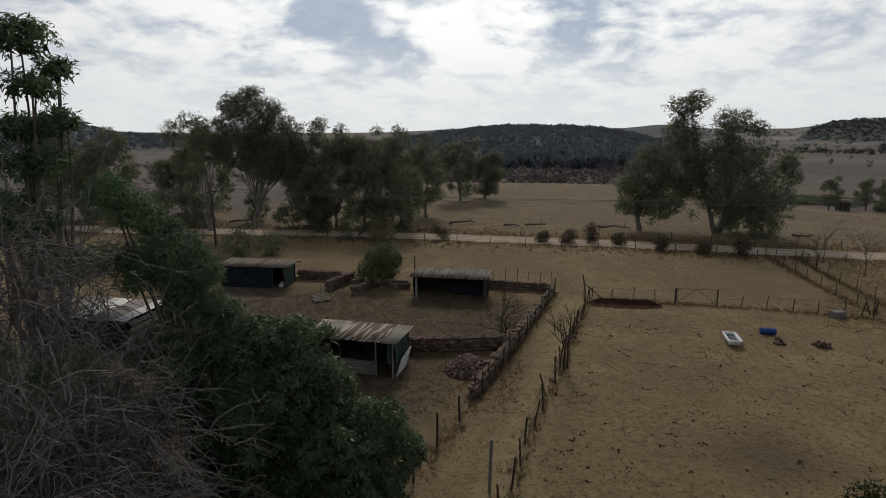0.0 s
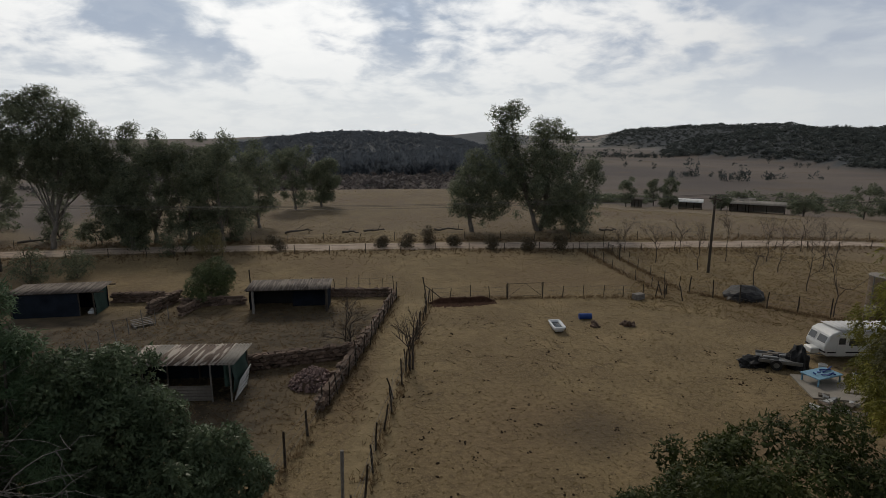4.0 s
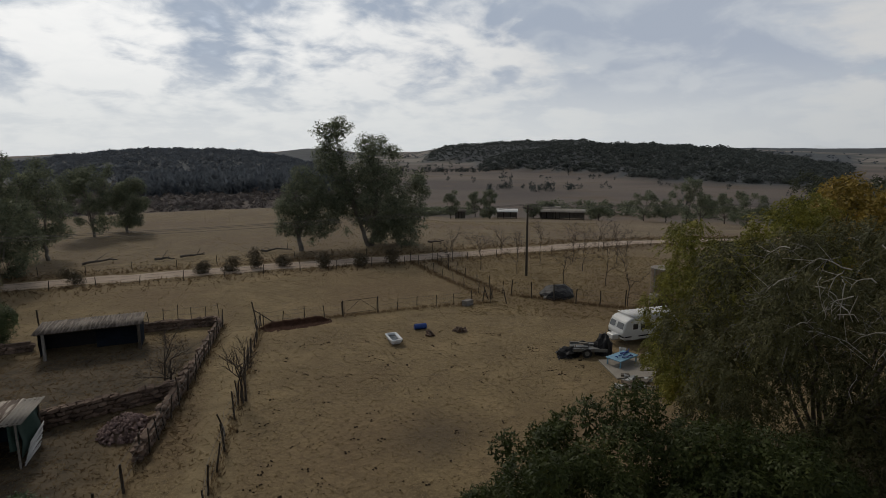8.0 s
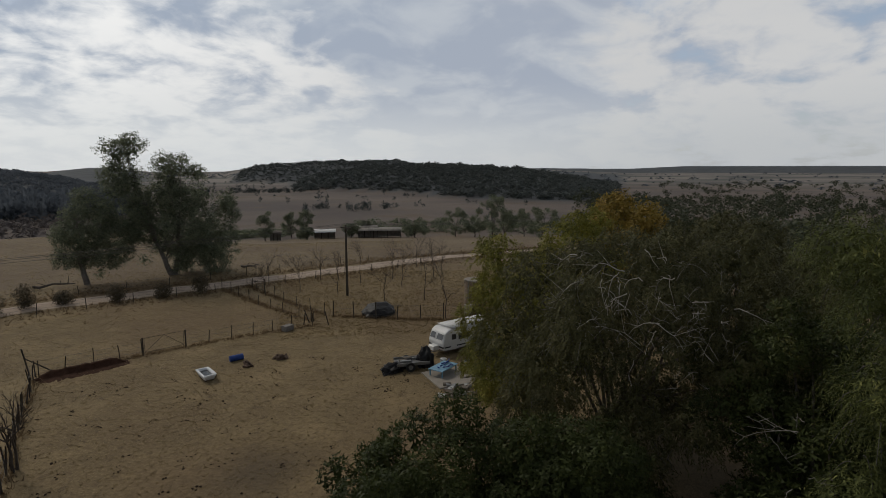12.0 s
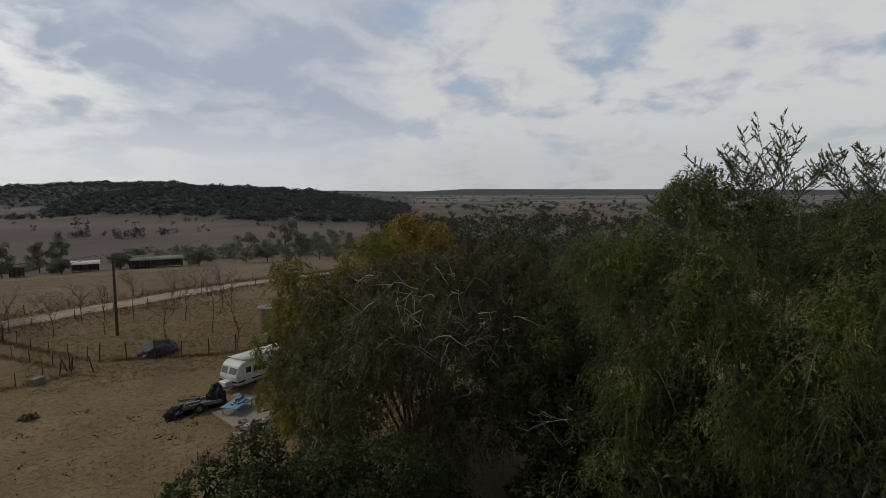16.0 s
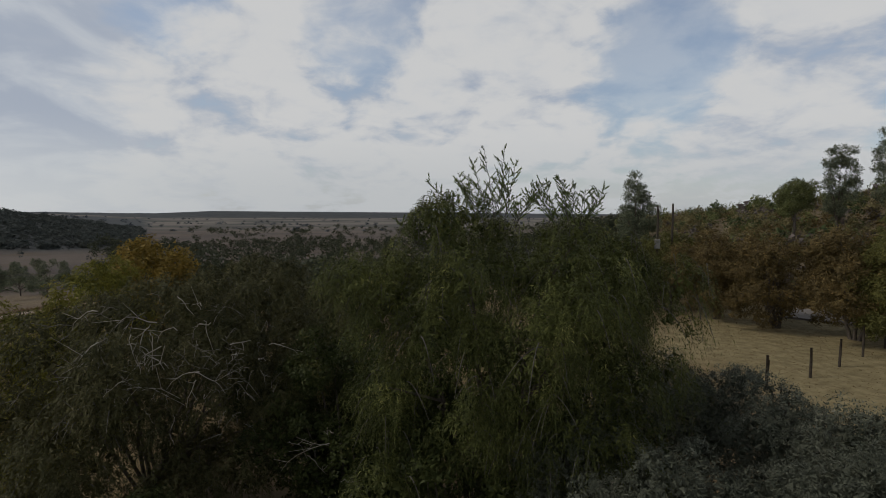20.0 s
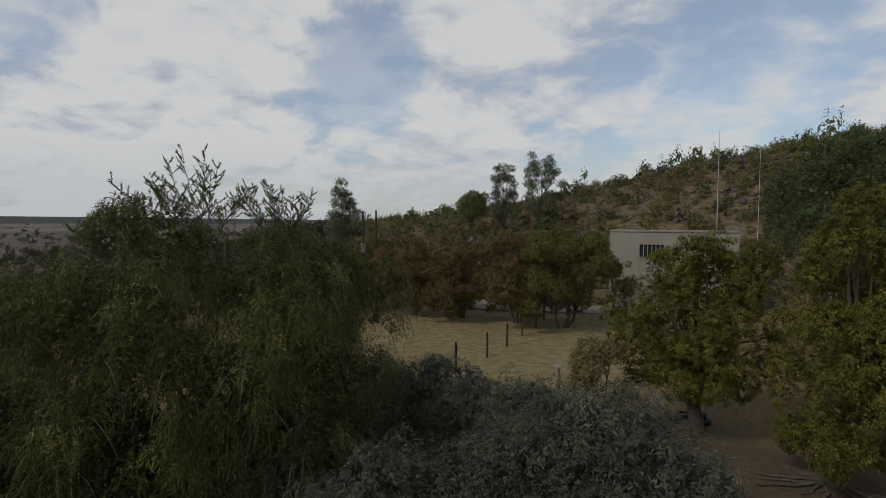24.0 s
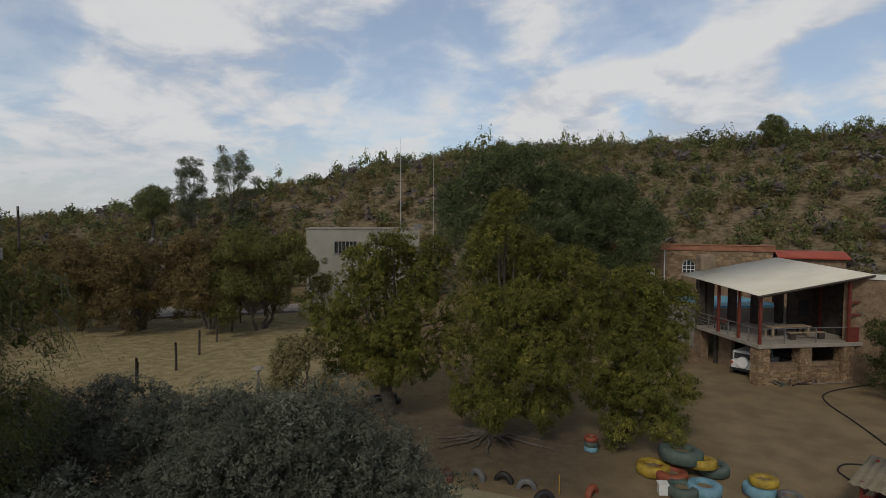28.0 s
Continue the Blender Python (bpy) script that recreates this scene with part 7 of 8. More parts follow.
def masonry(ob, a, b, z0, z1, seed, row=0.26, mean=0.5, depth=0.06, limit=280):
    """Rough stone blocks proud of a wall face that runs from a to b (in the thing's own space)."""
    rng = np.random.default_rng(seed)
    if not BRICK:
        for k in range(5):
            r = np.random.default_rng(900 + k)
            bm = bmesh.new()
            bmesh.ops.create_cube(bm, size=1)
            bmesh.ops.bevel(bm, geom=bm.edges[:], offset=0.09, segments=1, affect="EDGES")
            for v in bm.verts:
                v.co += Vector(r.normal(size=3) * 0.025)
            me = bpy.data.meshes.new("stone_block")
            bm.to_mesh(me)
            bm.free()
            me.materials.append(WALL_STONE)
            BRICK[k] = me
    a, b = np.asarray(a, float), np.asarray(b, float)
    long = np.linalg.norm(b - a)
    way = (b - a) / long
    turn = math.degrees(math.atan2(way[1], way[0]))
    n, z = 0, z0
    while z < z1 - 0.05:
        x = 0.0
        h = min(row * rng.uniform(0.85, 1.2), z1 - z)
        while x < long - 0.05 and n < limit:
            w = min(mean * rng.uniform(0.6, 1.4), long - x)
            c = child("stone_block", BRICK[int(rng.integers(5))], ob)
            p = a + way * (x + w / 2)
            c.matrix_basis = pose(p[0], p[1], z + h / 2 + rng.normal() * 0.02, 0, rng.normal() * 4, turn) @ Matrix.Diagonal((w * rng.uniform(0.82, 0.97), depth * rng.uniform(0.7, 1.5), h * rng.uniform(0.78, 0.98), 1))
            x += w
            n += 1
        z += h


def deck_house():
    """An open deck on stone pillars under a tilted cream roof. Own axes: x along the front, y away from it."""
    gz = 1.55
    turn = math.degrees(math.atan2(-0.5, -0.87))
    ob = thing("deck_house", -5.2, -40.1, gz, "raised timber deck on stone pillars under a cream sheet roof", "house", turn=turn)
    f = 2.72
    part("deck_floor", box_bm((-0.15, -0.15, f - 0.25, 7.6, 7.4, f)), CONCRETE, ob, "grey concrete deck floor", 0.02)
    for k, x in enumerate((0.0, 2.95, 5.95)):
        p = part("pillar", box_bm((x, 0.0, -0.1, x + 0.75, 0.75, f - 0.25)), MORTAR, ob, "stone pillar")
        masonry(p, (x, -0.02), (x + 0.75, -0.02), 0, f - 0.27, 20 + k, 0.17, 0.25)
        masonry(p, (x - 0.02, 0.0), (x - 0.02, 0.75), 0, f - 0.27, 30 + k, 0.17, 0.25)
    for k, (x0, x1) in enumerate(((0.78, 2.92), (3.73, 5.92))):
        w = part("low_wall", box_bm((x0, 0.25, -0.1, x1, 0.55, 1.15)), MORTAR, ob, "low stone wall between the pillars")
        masonry(w, (x0, 0.23), (x1, 0.23), 0, 0.95, 40 + k, 0.16, 0.28)
        part("ledge", box_bm((x0, 0.2, 1.15, x1, 0.6, 1.4)), MORTAR, ob)
    part("back_wall", box_bm((0.8, 5.6, -0.1, 7.4, 5.9, f - 0.25)), DARK_TIMBER, ob)
    part("side_wall", box_bm((1.0, 4.2, -0.1, 1.3, 5.6, f - 0.25)), MORTAR, ob, "brown stone side wall")
    part("side_pier", box_bm((0.1, 6.4, -0.1, 0.7, 7.3, f - 0.25)), MORTAR, ob, "stone pier under the deck")
    part("end_wall", box_bm((7.1, 0.8, -0.1, 7.4, 5.6, f - 0.25)), MORTAR, ob)
    top = lambda x, y: 6.0 + 0.155 * x + 0.06 * y
    for x, y in ((0.05, 0.05), (0.05, 2.1), (0.05, 4.3), (6.3, 0.05), (7.4, 0.05), (7.4, 3.6)):
        part("post", box_bm((x - 0.08, y - 0.08, f, x + 0.08, y + 0.08, top(x, y) - 0.1)), RED_STEEL, ob, "dark red steel post")
    for x, y in ((1.0, 6.9), (2.9, 6.9), (4.8, 6.9), (6.8, 6.9), (0.3, 6.9)):
        part("column", box_bm((x - 0.25, y - 0.2, f, x + 0.25, y + 0.2, top(x, y) - 0.1)), DARK_TIMBER, ob, "dark wide column")
    for z in (3.6, 4.5, 5.3):
        part("frame_bar", box_bm((6.38, 0.0, z - 0.06, 7.32, 0.1, z + 0.06)), RED_STEEL, ob, "red frame bar")
    part("frame_panel", box_bm((6.38, 0.02, f, 7.32, 0.08, f + 0.85)), RED_STEEL, ob, "red panelled gate")
    for z in (f + 0.95,):
        part("rail", box_bm((0.15, 0.02, z, 6.2, 0.07, z + 0.05)), STEEL, ob, "thin grey handrail")
        part("rail", box_bm((0.02, 0.15, z, 0.07, 6.6, z + 0.05)), STEEL, ob, "thin grey handrail")
    for x in (1.8, 4.0):
        part("baluster", box_bm((x - 0.03, 0.02, f, x + 0.03, 0.07, f + 0.95)), STEEL, ob)
    for y in (1.1, 3.2, 5.4):
        part("baluster", box_bm((0.02, y - 0.03, f, 0.07, y + 0.03, f + 0.95)), STEEL, ob)
    for k in range(3):
        part("mid_rail", box_bm((0.03, 4.4, f + 0.2 + 0.22 * k, 0.06, 6.6, f + 0.23 + 0.22 * k)), STEEL, ob)
    # roof plane with ribs from front to back
    n = 34
    x0, x1, y0, y1 = -0.5, 7.6, -0.45, 8.3
    xs = np.linspace(x0, x1, n * 4 + 1)
    wave = 0.02 * np.clip(1.7 * np.sin(np.arange(n * 4 + 1) * np.pi / 2), -1, 1)
    v = np.concatenate([np.stack([xs, np.full_like(xs, y), top(xs, y) + wave + dz], 1) for dz in (0, -0.03) for y in (y0, y1)])
    m = len(xs)
    i = np.arange(m - 1)
    q = np.concatenate([np.stack([i, i + 1, i + m + 1, i + m], 1), np.stack([i + 2 * m, i + 3 * m, i + 3 * m + 1, i + 2 * m + 1], 1), np.stack([i, i + 2 * m, i + 2 * m + 1, i + 1], 1), np.stack([i + m, i + m + 1, i + 3 * m + 1, i + 3 * m], 1)])
    child("roof", quad_mesh("roof", v, q, (CREAM_ROOF,)), ob, "cream ribbed sheet roof")
    for y in (0.05, 2.1, 4.3, 6.9):
        b = part("rafter", rod(bmesh.new(), (-0.4, y, top(-0.4, y) - 0.1), (7.5, y, top(7.5, y) - 0.1), 0.07, 4), RED_STEEL, ob)
    part("fascia", rod(bmesh.new(), (x0, y0 + 0.02, top(x0, y0) - 0.1), (x1, y0 + 0.02, top(x1, y0) - 0.1), 0.09, 4), DARK_TIMBER, ob)
    part("fascia", rod(bmesh.new(), (x1, y0, top(x1, y0) - 0.1), (x1, y1, top(x1, y1) - 0.1), 0.09, 4), DARK_TIMBER, ob)
    ch = part("chimney", box_bm((1.4, 8.6, -0.1, 2.6, 9.4, 7.9)), CHIMNEY, ob, "rough plastered chimney rising past the roof", 0.08)
    part("room_wall", box_bm((5.4, 4.2, f, 7.4, 4.4, 6.6), (7.45, 1.2, f, 7.6, 4.4, 6.6)), DARK_TIMBER, ob, "dark timber room behind the deck")
    part("room_window", box_bm((6.2, 4.15, f + 1.0, 7.0, 4.19, f + 2.1)), GLASS_DARK, ob)
    part("stair", box_bm(*[(-1.2, 5.6 + 0.28 * k, -0.1, -0.2, 5.9 + 0.28 * k, 0.2 + 0.18 * k) for k in range(5)]), MORTAR, ob)
    return ob


deck = deck_house()
x, y, z = at(196.4, 47)
port = thing("carport", x, y, z, "carport with a cream sheet roof beside the deck house", "carport", turn=-18)
for px, py in ((-2.2, -1.6), (2.2, -1.6), (-2.2, 1.6), (2.2, 1.6)):
    part("post", box_bm((px - 0.06, py - 0.06, -0.1, px + 0.06, py + 0.06, 6.75)), RED_STEEL, port, "dark red steel post")
part("roof", box_bm((-2.6, -2.0, 6.75, 2.6, 2.0, 6.83)), CREAM_ROOF, port, "cream sheet roof", 0.02)
part("back_wall", box_bm((-2.3, 1.7, -0.1, 2.3, 2.0, 6.7)), MORTAR, port, "brown stone wall")
pool = thing("swimming_pool", *(deck.matrix_basis @ Vector((0, 0, 0))), "bright blue swimming pool behind the deck", "pool", turn=math.degrees(math.atan2(-0.5, -0.87)))
part("water", box_bm((2.6, 9.9, 3.0, 9.4, 15.6, 3.6)), POOL_BLUE, pool)
part("pool_wall", box_bm((2.3, 9.6, -0.1, 9.7, 9.9, 3.45), (2.3, 15.6, -0.1, 9.7, 15.9, 3.65), (2.3, 9.9, -0.1, 2.6, 15.6, 3.63), (9.4, 9.9, -0.1, 9.7, 15.6, 3.63)), CONCRETE, pool, "grey pool rim")
M = deck.matrix_basis


def on_deck(x, y, z):
    return M @ Vector((x, y, z))


def deck_thing(name, x, y, label, category, z=2.72):
    p = on_deck(x, y, z)
    ob = thing(name, *p, label, category, turn=math.degrees(math.atan2(-0.5, -0.87)))
    return ob


tb = deck_thing("long_table", 3.6, 2.1, "long pale wooden table on the deck", "table")
part("tabletop", box_bm((-1.5, -0.45, 0.7, 1.5, 0.45, 0.76)), TABLE_WOOD, tb, "", 0.01)
for x in (-1.3, 1.3):
    for y in (-0.35, 0.35):
        part("leg", box_bm((x - 0.06, y - 0.06, 0, x + 0.06, y + 0.06, 0.7)), TABLE_WOOD, tb)
for dy, lab in ((1.2, "long wooden bench on the deck"), (2.95, "long wooden bench on the far side of the table")):
    bn = deck_thing("bench", 4.3, dy, lab, "bench")
    part("seat", box_bm((-1.3, -0.16, 0.42, 1.3, 0.16, 0.47)), TABLE_WOOD, bn)
    for x in (-1.05, 1.05):
        part("leg", box_bm((x - 0.2, -0.14, 0, x + 0.2, 0.14, 0.42)), DARK_TIMBER, bn)
for k, (x, y) in enumerate(((0.7, 5.2), (0.8, 4.5))):
    ch = deck_thing("chair", x, y, "dark folding chair by the rail of the deck", "chair")
    part("seat", box_bm((-0.22, -0.22, 0.42, 0.22, 0.22, 0.46)), DARK_TIMBER, ch)
    part("backrest", box_bm((-0.22, 0.2, 0.5, 0.22, 0.23, 0.9)), TYRE_MATS["maroon"], ch)
    for sx in (-0.2, 0.2):
        for sy in (-0.2, 0.2):
            part("leg", box_bm((sx - 0.02, sy - 0.02, 0, sx + 0.02, sy + 0.02, 0.42)), DARK_TIMBER, ch)


def jeep(x, y, z, turn):
    ob = thing("off_road_car", x, y, z, "white off-road car with a covered spare wheel under the deck", "car", turn=turn)
    part("body", box_bm((-0.85, -2.0, 0.45, 0.85, 2.0, 1.05)), WHITE_PAINT, ob, "", 0.08)
    part("cabin", box_bm((-0.78, -1.95, 1.05, 0.78, 0.7, 1.72)), WHITE_PAINT, ob, "", 0.1)
    part("rear_window", box_bm((-0.62, -1.97, 1.18, 0.62, -1.94, 1.58)), GLASS_DARK, ob)
    for s in (-1, 1):
        part("side_window", box_bm((s * 0.785 - 0.01, -1.6, 1.15, s * 0.785 + 0.01, 0.4, 1.58)), GLASS_DARK, ob)
        part("rear_light", box_bm((s * 0.75 - 0.08, -2.02, 0.8, s * 0.75 + 0.08, -1.99, 0.98)), RED_ROOF, ob, "red tail light")
        for yy in (-1.25, 1.3):
            w = pole("wheel", (s * 0.62, yy, 0.36), (s * 0.86, yy, 0.36), 0.36, RUBBER, ob, 18)
            pole("rim", (s * 0.86, yy, 0.36), (s * 0.875, yy, 0.36), 0.2, STEEL, w, 14)
    sp = pole("spare_wheel", (0, -2.0, 1.0), (0, -2.2, 1.0), 0.37, WHITE_PAINT, ob, 22, "white spare wheel cover")
    part("bumper", box_bm((-0.85, -2.1, 0.42, 0.85, -1.98, 0.55)), RUBBER, ob)


p = on_deck(2.05, 3.4, 0)
jeep(p.x - 0.3, p.y, 1.55, 150)
p = on_deck(5.0, 3.2, 0)
van = thing("parked_car", p.x, p.y, 1.55, "silver car parked in the dark under the deck", "car", turn=60)
part("body", box_bm((-0.85, -2.0, 0.35, 0.85, 2.0, 0.95)), GREY_SHEET, van, "", 0.1)
part("cabin", box_bm((-0.75, -1.1, 0.95, 0.75, 1.0, 1.45)), GLASS_DARK, van, "", 0.12)
for s in (-1, 1):
    for yy in (-1.2, 1.25):
        pole("wheel", (s * 0.62, yy, 0.32), (s * 0.86, yy, 0.32), 0.32, RUBBER, van, 16)


def stone_house():
    ob = thing("stone_house", -2.2, -58.0, 1.6, "brown stone house with a terracotta parapet and arched window", "house")
    w0, w1, d, h = -6.2, 8.4, 6.0, 7.7
    xa, xb, za, zb = 0.15, 1.35, 5.6, 6.8
    xm, zs, ra = 0.75, 6.25, 0.55
    part("wall", box_bm((w0, -d, 0, w1, -0.35, h), (w0, -0.3, 0, xa, 0, h), (xb, -0.3, 0, 3.7, 0, h), (4.5, -0.3, 0, w1, 0, h), (xa, -0.3, 0, xb, 0, za), (xa, -0.3, zb, xb, 0, h), (3.7, -0.3, 0, 4.5, 0, 5.0), (3.7, -0.3, 5.9, 4.5, 0, h)), MORTAR, ob)
    for k, (a, b, z0) in enumerate(((w0, xa, 4.4), (xb, 3.7, 4.4), (4.5, w1, 4.4), (xa, xb, zb + 0.05), (3.7, 4.5, 5.95))):
        masonry(ob, (a, 0.02), (b, 0.02), z0, h, 60 + k, 0.27, 0.4)
    part("parapet", box_bm((w0 - 0.15, -0.5, h, w1 + 0.15, 0.15, h + 0.5), (w0 - 0.15, -d, h, w0 + 0.35, -0.5, h + 0.5), (w1 - 0.35, -d, h, w1 + 0.15, -0.5, h + 0.5)), TERRACOTTA, ob, "terracotta parapet band", 0.03)
    part("coping", box_bm((w0 - 0.22, -0.6, h + 0.5, w1 + 0.22, 0.22, h + 0.6)), TERRACOTTA, ob, "thin terracotta coping", 0.02)
    part("roof", box_bm((w0 + 0.35, -d, h, w1 - 0.35, -0.5, h + 0.15)), CONCRETE, ob)
    win = part("window", box_bm((xa, -0.25, za, xb, -0.2, zb)), GLASS_DARK, ob, "arched window with white bars")
    bm = bmesh.new()
    c = Vector((xm, -0.12, zs))
    for i in range(12):
        a0, a1 = math.pi * i / 12, math.pi * (i + 1) / 12
        rod(bm, c + Vector((ra * math.cos(a0), 0, ra * math.sin(a0))), c + Vector((ra * math.cos(a1), 0, ra * math.sin(a1))), 0.045, 5)
    part("arch_frame", bm, WHITE_PAINT, win)
    for i in range(4):
        x = xm - ra + 0.02 + (2 * ra - 0.04) * i / 3
        part("window_bar", box_bm((x - 0.03, -0.15, za, x + 0.03, -0.1, zs + math.sqrt(max(0, ra ** 2 - (x - xm) ** 2)))), WHITE_PAINT, win)
    for z in (za + 0.3, zs):
        part("window_bar", box_bm((xa + 0.03, -0.145, z - 0.03, xb - 0.03, -0.105, z + 0.03)), WHITE_PAINT, win)
    for side in (-1, 1):
        bm = bmesh.new()
        pts = [(xm + side * 0.6, zb), (xm + side * 0.6, zs)] + [(xm + side * 0.57 * math.cos(t), zs + 0.55 * math.sin(t)) for t in (0.3, 0.6, 0.9, 1.2, 1.57)]
        fr = [bm.verts.new((x, 0.0, z)) for x, z in pts]
        bk = [bm.verts.new((x, -0.2, z)) for x, z in pts]
        bm.faces.new(fr)
        bm.faces.new(bk[::-1])
        for i in range(len(pts)):
            j = (i + 1) % len(pts)
            bm.faces.new((fr[i], fr[j], bk[j], bk[i]))
        bmesh.ops.recalc_face_normals(bm, faces=bm.faces)
        part("spandrel", bm, MORTAR, ob)
    part("window", box_bm((3.7, -0.25, 5.0, 4.5, -0.2, 5.9)), GLASS_DARK, ob, "small window with white curtain")
    part("curtain", box_bm((3.75, -0.19, 5.0, 4.15, -0.17, 5.9)), WHITE_PAINT, ob)
    pole("downpipe", (2.9, 0.1, 3), (2.9, 0.1, h), 0.05, WHITE_PAINT, ob)
    return ob


stone_house()
rr = thing("red_roof_shed", -14.2, -60.5, 1.6, "low shed with a faded red curved roof", "shed")
part("wall", box_bm((0.3, -2.5, 0, 5.2, 2.5, 7.3)), MORTAR, rr)
b = bmesh.new()
for k in range(8):
    y0, y1 = -2.9 + k * 0.725, -2.9 + (k + 1) * 0.725
    z0, z1 = 7.3 + 0.5 * math.sin(math.pi * k / 8), 7.3 + 0.5 * math.sin(math.pi * (k + 1) / 8)
    v = [b.verts.new(c) for c in ((0.0, y0, z0), (5.5, y0, z0), (5.5, y1, z1), (0.0, y1, z1))]
    b.faces.new(v)
bmesh.ops.remove_doubles(b, verts=b.verts, dist=0.001)
bmesh.ops.solidify(b, geom=b.faces[:], thickness=0.12)
part("roof", b, RED_ROOF, rr, "faded red curved roof")
wr = thing("white_roof_shed", -17.0, -50.5, 1.6, "small house with a white sheet roof", "shed", turn=15)
part("wall", box_bm((-3.2, -2.5, 0, 3.2, 2.5, 5.2)), MORTAR, wr)
roof_of_sheets(wr, 7.2, 5.6, 5.3, 5.9, (WHITE_SHEET,), 31, 0.3, 0.9, 0.25)


def white_building():
    x, y = polar(144.0, 67)
    ob = thing("white_building", x, y, float(terrain(x, y)) - 0.1, "tall plain white plastered building with a flat roof", "house", turn=211)
    w, d, h = 13.2, 8.0, 9.4
    part("wall", box_bm((0, 0.3, 0, w, d, h), (0, 0, 0, 3.2, 0.3, h), (5.8, 0, 0, w, 0.3, h), (3.2, 0, 0, 5.8, 0.3, 6.6), (3.2, 0, 8.0, 5.8, 0.3, h)), WHITE_WALL, ob)
    part("coping", box_bm((-0.1, -0.1, h, w + 0.1, d + 0.1, h + 0.18)), CONCRETE, ob, "", 0.02)
    win = part("window", box_bm((3.2, 0.22, 6.6, 5.8, 0.27, 8.0)), GLASS_DARK, ob)
    for k in range(7):
        xx = 3.2 + 2.6 * k / 6
        part("window_bar", box_bm((xx - 0.04, 0.14, 6.6, xx + 0.04, 0.2, 8.0)), WHITE_WALL, win)
    part("sill", box_bm((3.0, -0.12, 6.5, 6.0, 0.1, 6.6)), CONCRETE, ob)
    part("door", box_bm((4.4, -0.05, 0, 5.6, 0.0, 2.2)), WHITE_PAINT, ob)
    part("roof_unit", box_bm((w - 0.4, 2, h + 0.2, w + 0.6, 3, h + 0.6)), STEEL, ob)
    return ob


white_building()
for az, d, h, r, lab in ((153.4, 68, 20.8, 0.06, "tall thin white radio mast above the building"), (156.7, 88, 21.5, 0.05, "thin white mast on the slope")):
    x, y, z = at(az, d)
    ms = thing("radio_mast", x, y, z, lab, "mast")
    pole("mast", (0, 0, 0), (0, 0, h - z), r, WHITE_SHEET, ms, 8, r2=r * 0.5)
    pole("antenna", (0, 0, h - z), (0, 0, h - z + 1.2), 0.02, WHITE_SHEET, ms, 5)
    for a in (0, 120, 240):
        pole("guy_wire", (0, 0, (h - z) * 0.8), (4 * math.cos(radians(a)), 4 * math.sin(radians(a)), max(0.0, (h - z) * 0.42)), 0.012, WIRE, ms, 4)

pav = thing("paved_yard", *at(137.5, 70), "grey paved yard beside the white building", "paving", turn=40)
part("slab", box_bm((-9, -5, -0.2, 9, 5, 0.08)), PAVING, pav)

# ---- fence posts, lamp, poles of the grass yard ----
yard = fence("row of black poles across the dry grass yard", [(30.1, -24.2), (30.9, -27.2), (32.8, -31.1), (35.1, -35.3), (37.6, -40.0), (41.4, -46.0), (45.1, -52.4)], 4.7, 2.3, 44, 0.085, POST_WOOD, 0, 1.0)
fence("black poles beside the paved yard", [(45.1, -52.4), (41, -57), (37.5, -60)], 4.0, 2.0, 45, 0.06, POST_WOOD, 2, 1.0)
fence("short dark poles above the olive trees", [(30.1, -24.2), (24.5, -21.0), (21.5, -20.5)], 4.2, 1.7, 46, 0.06, POST_WOOD, 0, 2.0)
x, y, z = at(139.3, 31)
lamp = thing("garden_lamp", x, y, z, "garden lamp with a flat round shade on a pale post", "lamp")
pole("post", (0, 0, 0), (0, 0, 2.7), 0.06, POST_PALE, lamp)
pole("shade", (0, 0, 2.68), (0, 0, 2.8), 0.34, CONCRETE, lamp, 18, r2=0.2)
pole("globe", (0, 0, 2.5), (0, 0, 2.68), 0.12, WHITE_PAINT, lamp, 12)
ramp = thing("plank_ramp", x + 0.8, y - 1.4, z, "dark frame of planks beside the lamp", "planks", turn=30)
for k in range(3):
    pole("plank", (-1.2, 0.3 * k, 0.1), (1.0, 0.3 * k + 0.3, 0.9 - 0.3 * k), 0.05, POST_WOOD, ramp, 4)
for az, d, high, lab in ((119.3, 64, 11.4, "wooden pole with a transformer beside the bush"), (120.6, 64.5, 11.6, "wooden pole with a yellow warning board")):
    x, y, z = at(az, d)
    up_ = thing("power_pole", x, y, z, lab, "power pole", turn=-30)
    pole("mast", (0, 0, -0.2), (0, 0, high), 0.14, POST_WOOD, up_, 8, r2=0.1)
    part("crossarm", box_bm((-1.0, -0.06, high - 0.5, 1.0, 0.06, high - 0.36)), POST_WOOD, up_)
    for k in (-0.85, 0.0, 0.85):
        pole("insulator", (k, 0, high - 0.36), (k, 0, high - 0.12), 0.05, POST_PALE, up_)
    if az < 120:
        part("transformer", box_bm((-0.4, -0.3, high - 4.6, 0.4, 0.3, high - 3.6)), STEEL, up_, "grey transformer box", 0.05)
    else:
        part("warning_board", box_bm((-1.9, -0.35, high - 5.4, -0.5, -0.3, high - 4.5)), TYRE_MATS["yellow"], up_, "yellow warning board")
        part("bar", box_bm((-1.7, -0.36, high - 5.1, -0.7, -0.351, high - 5.0), (-1.7, -0.36, high - 4.9, -0.9, -0.351, high - 4.8)), DARK_TIMBER, up_)


PLAY_SAND = material("play_sand", (0.15, 0.115, 0.07), (0.24, 0.185, 0.115), 0.95, 3, 30, 0.4)
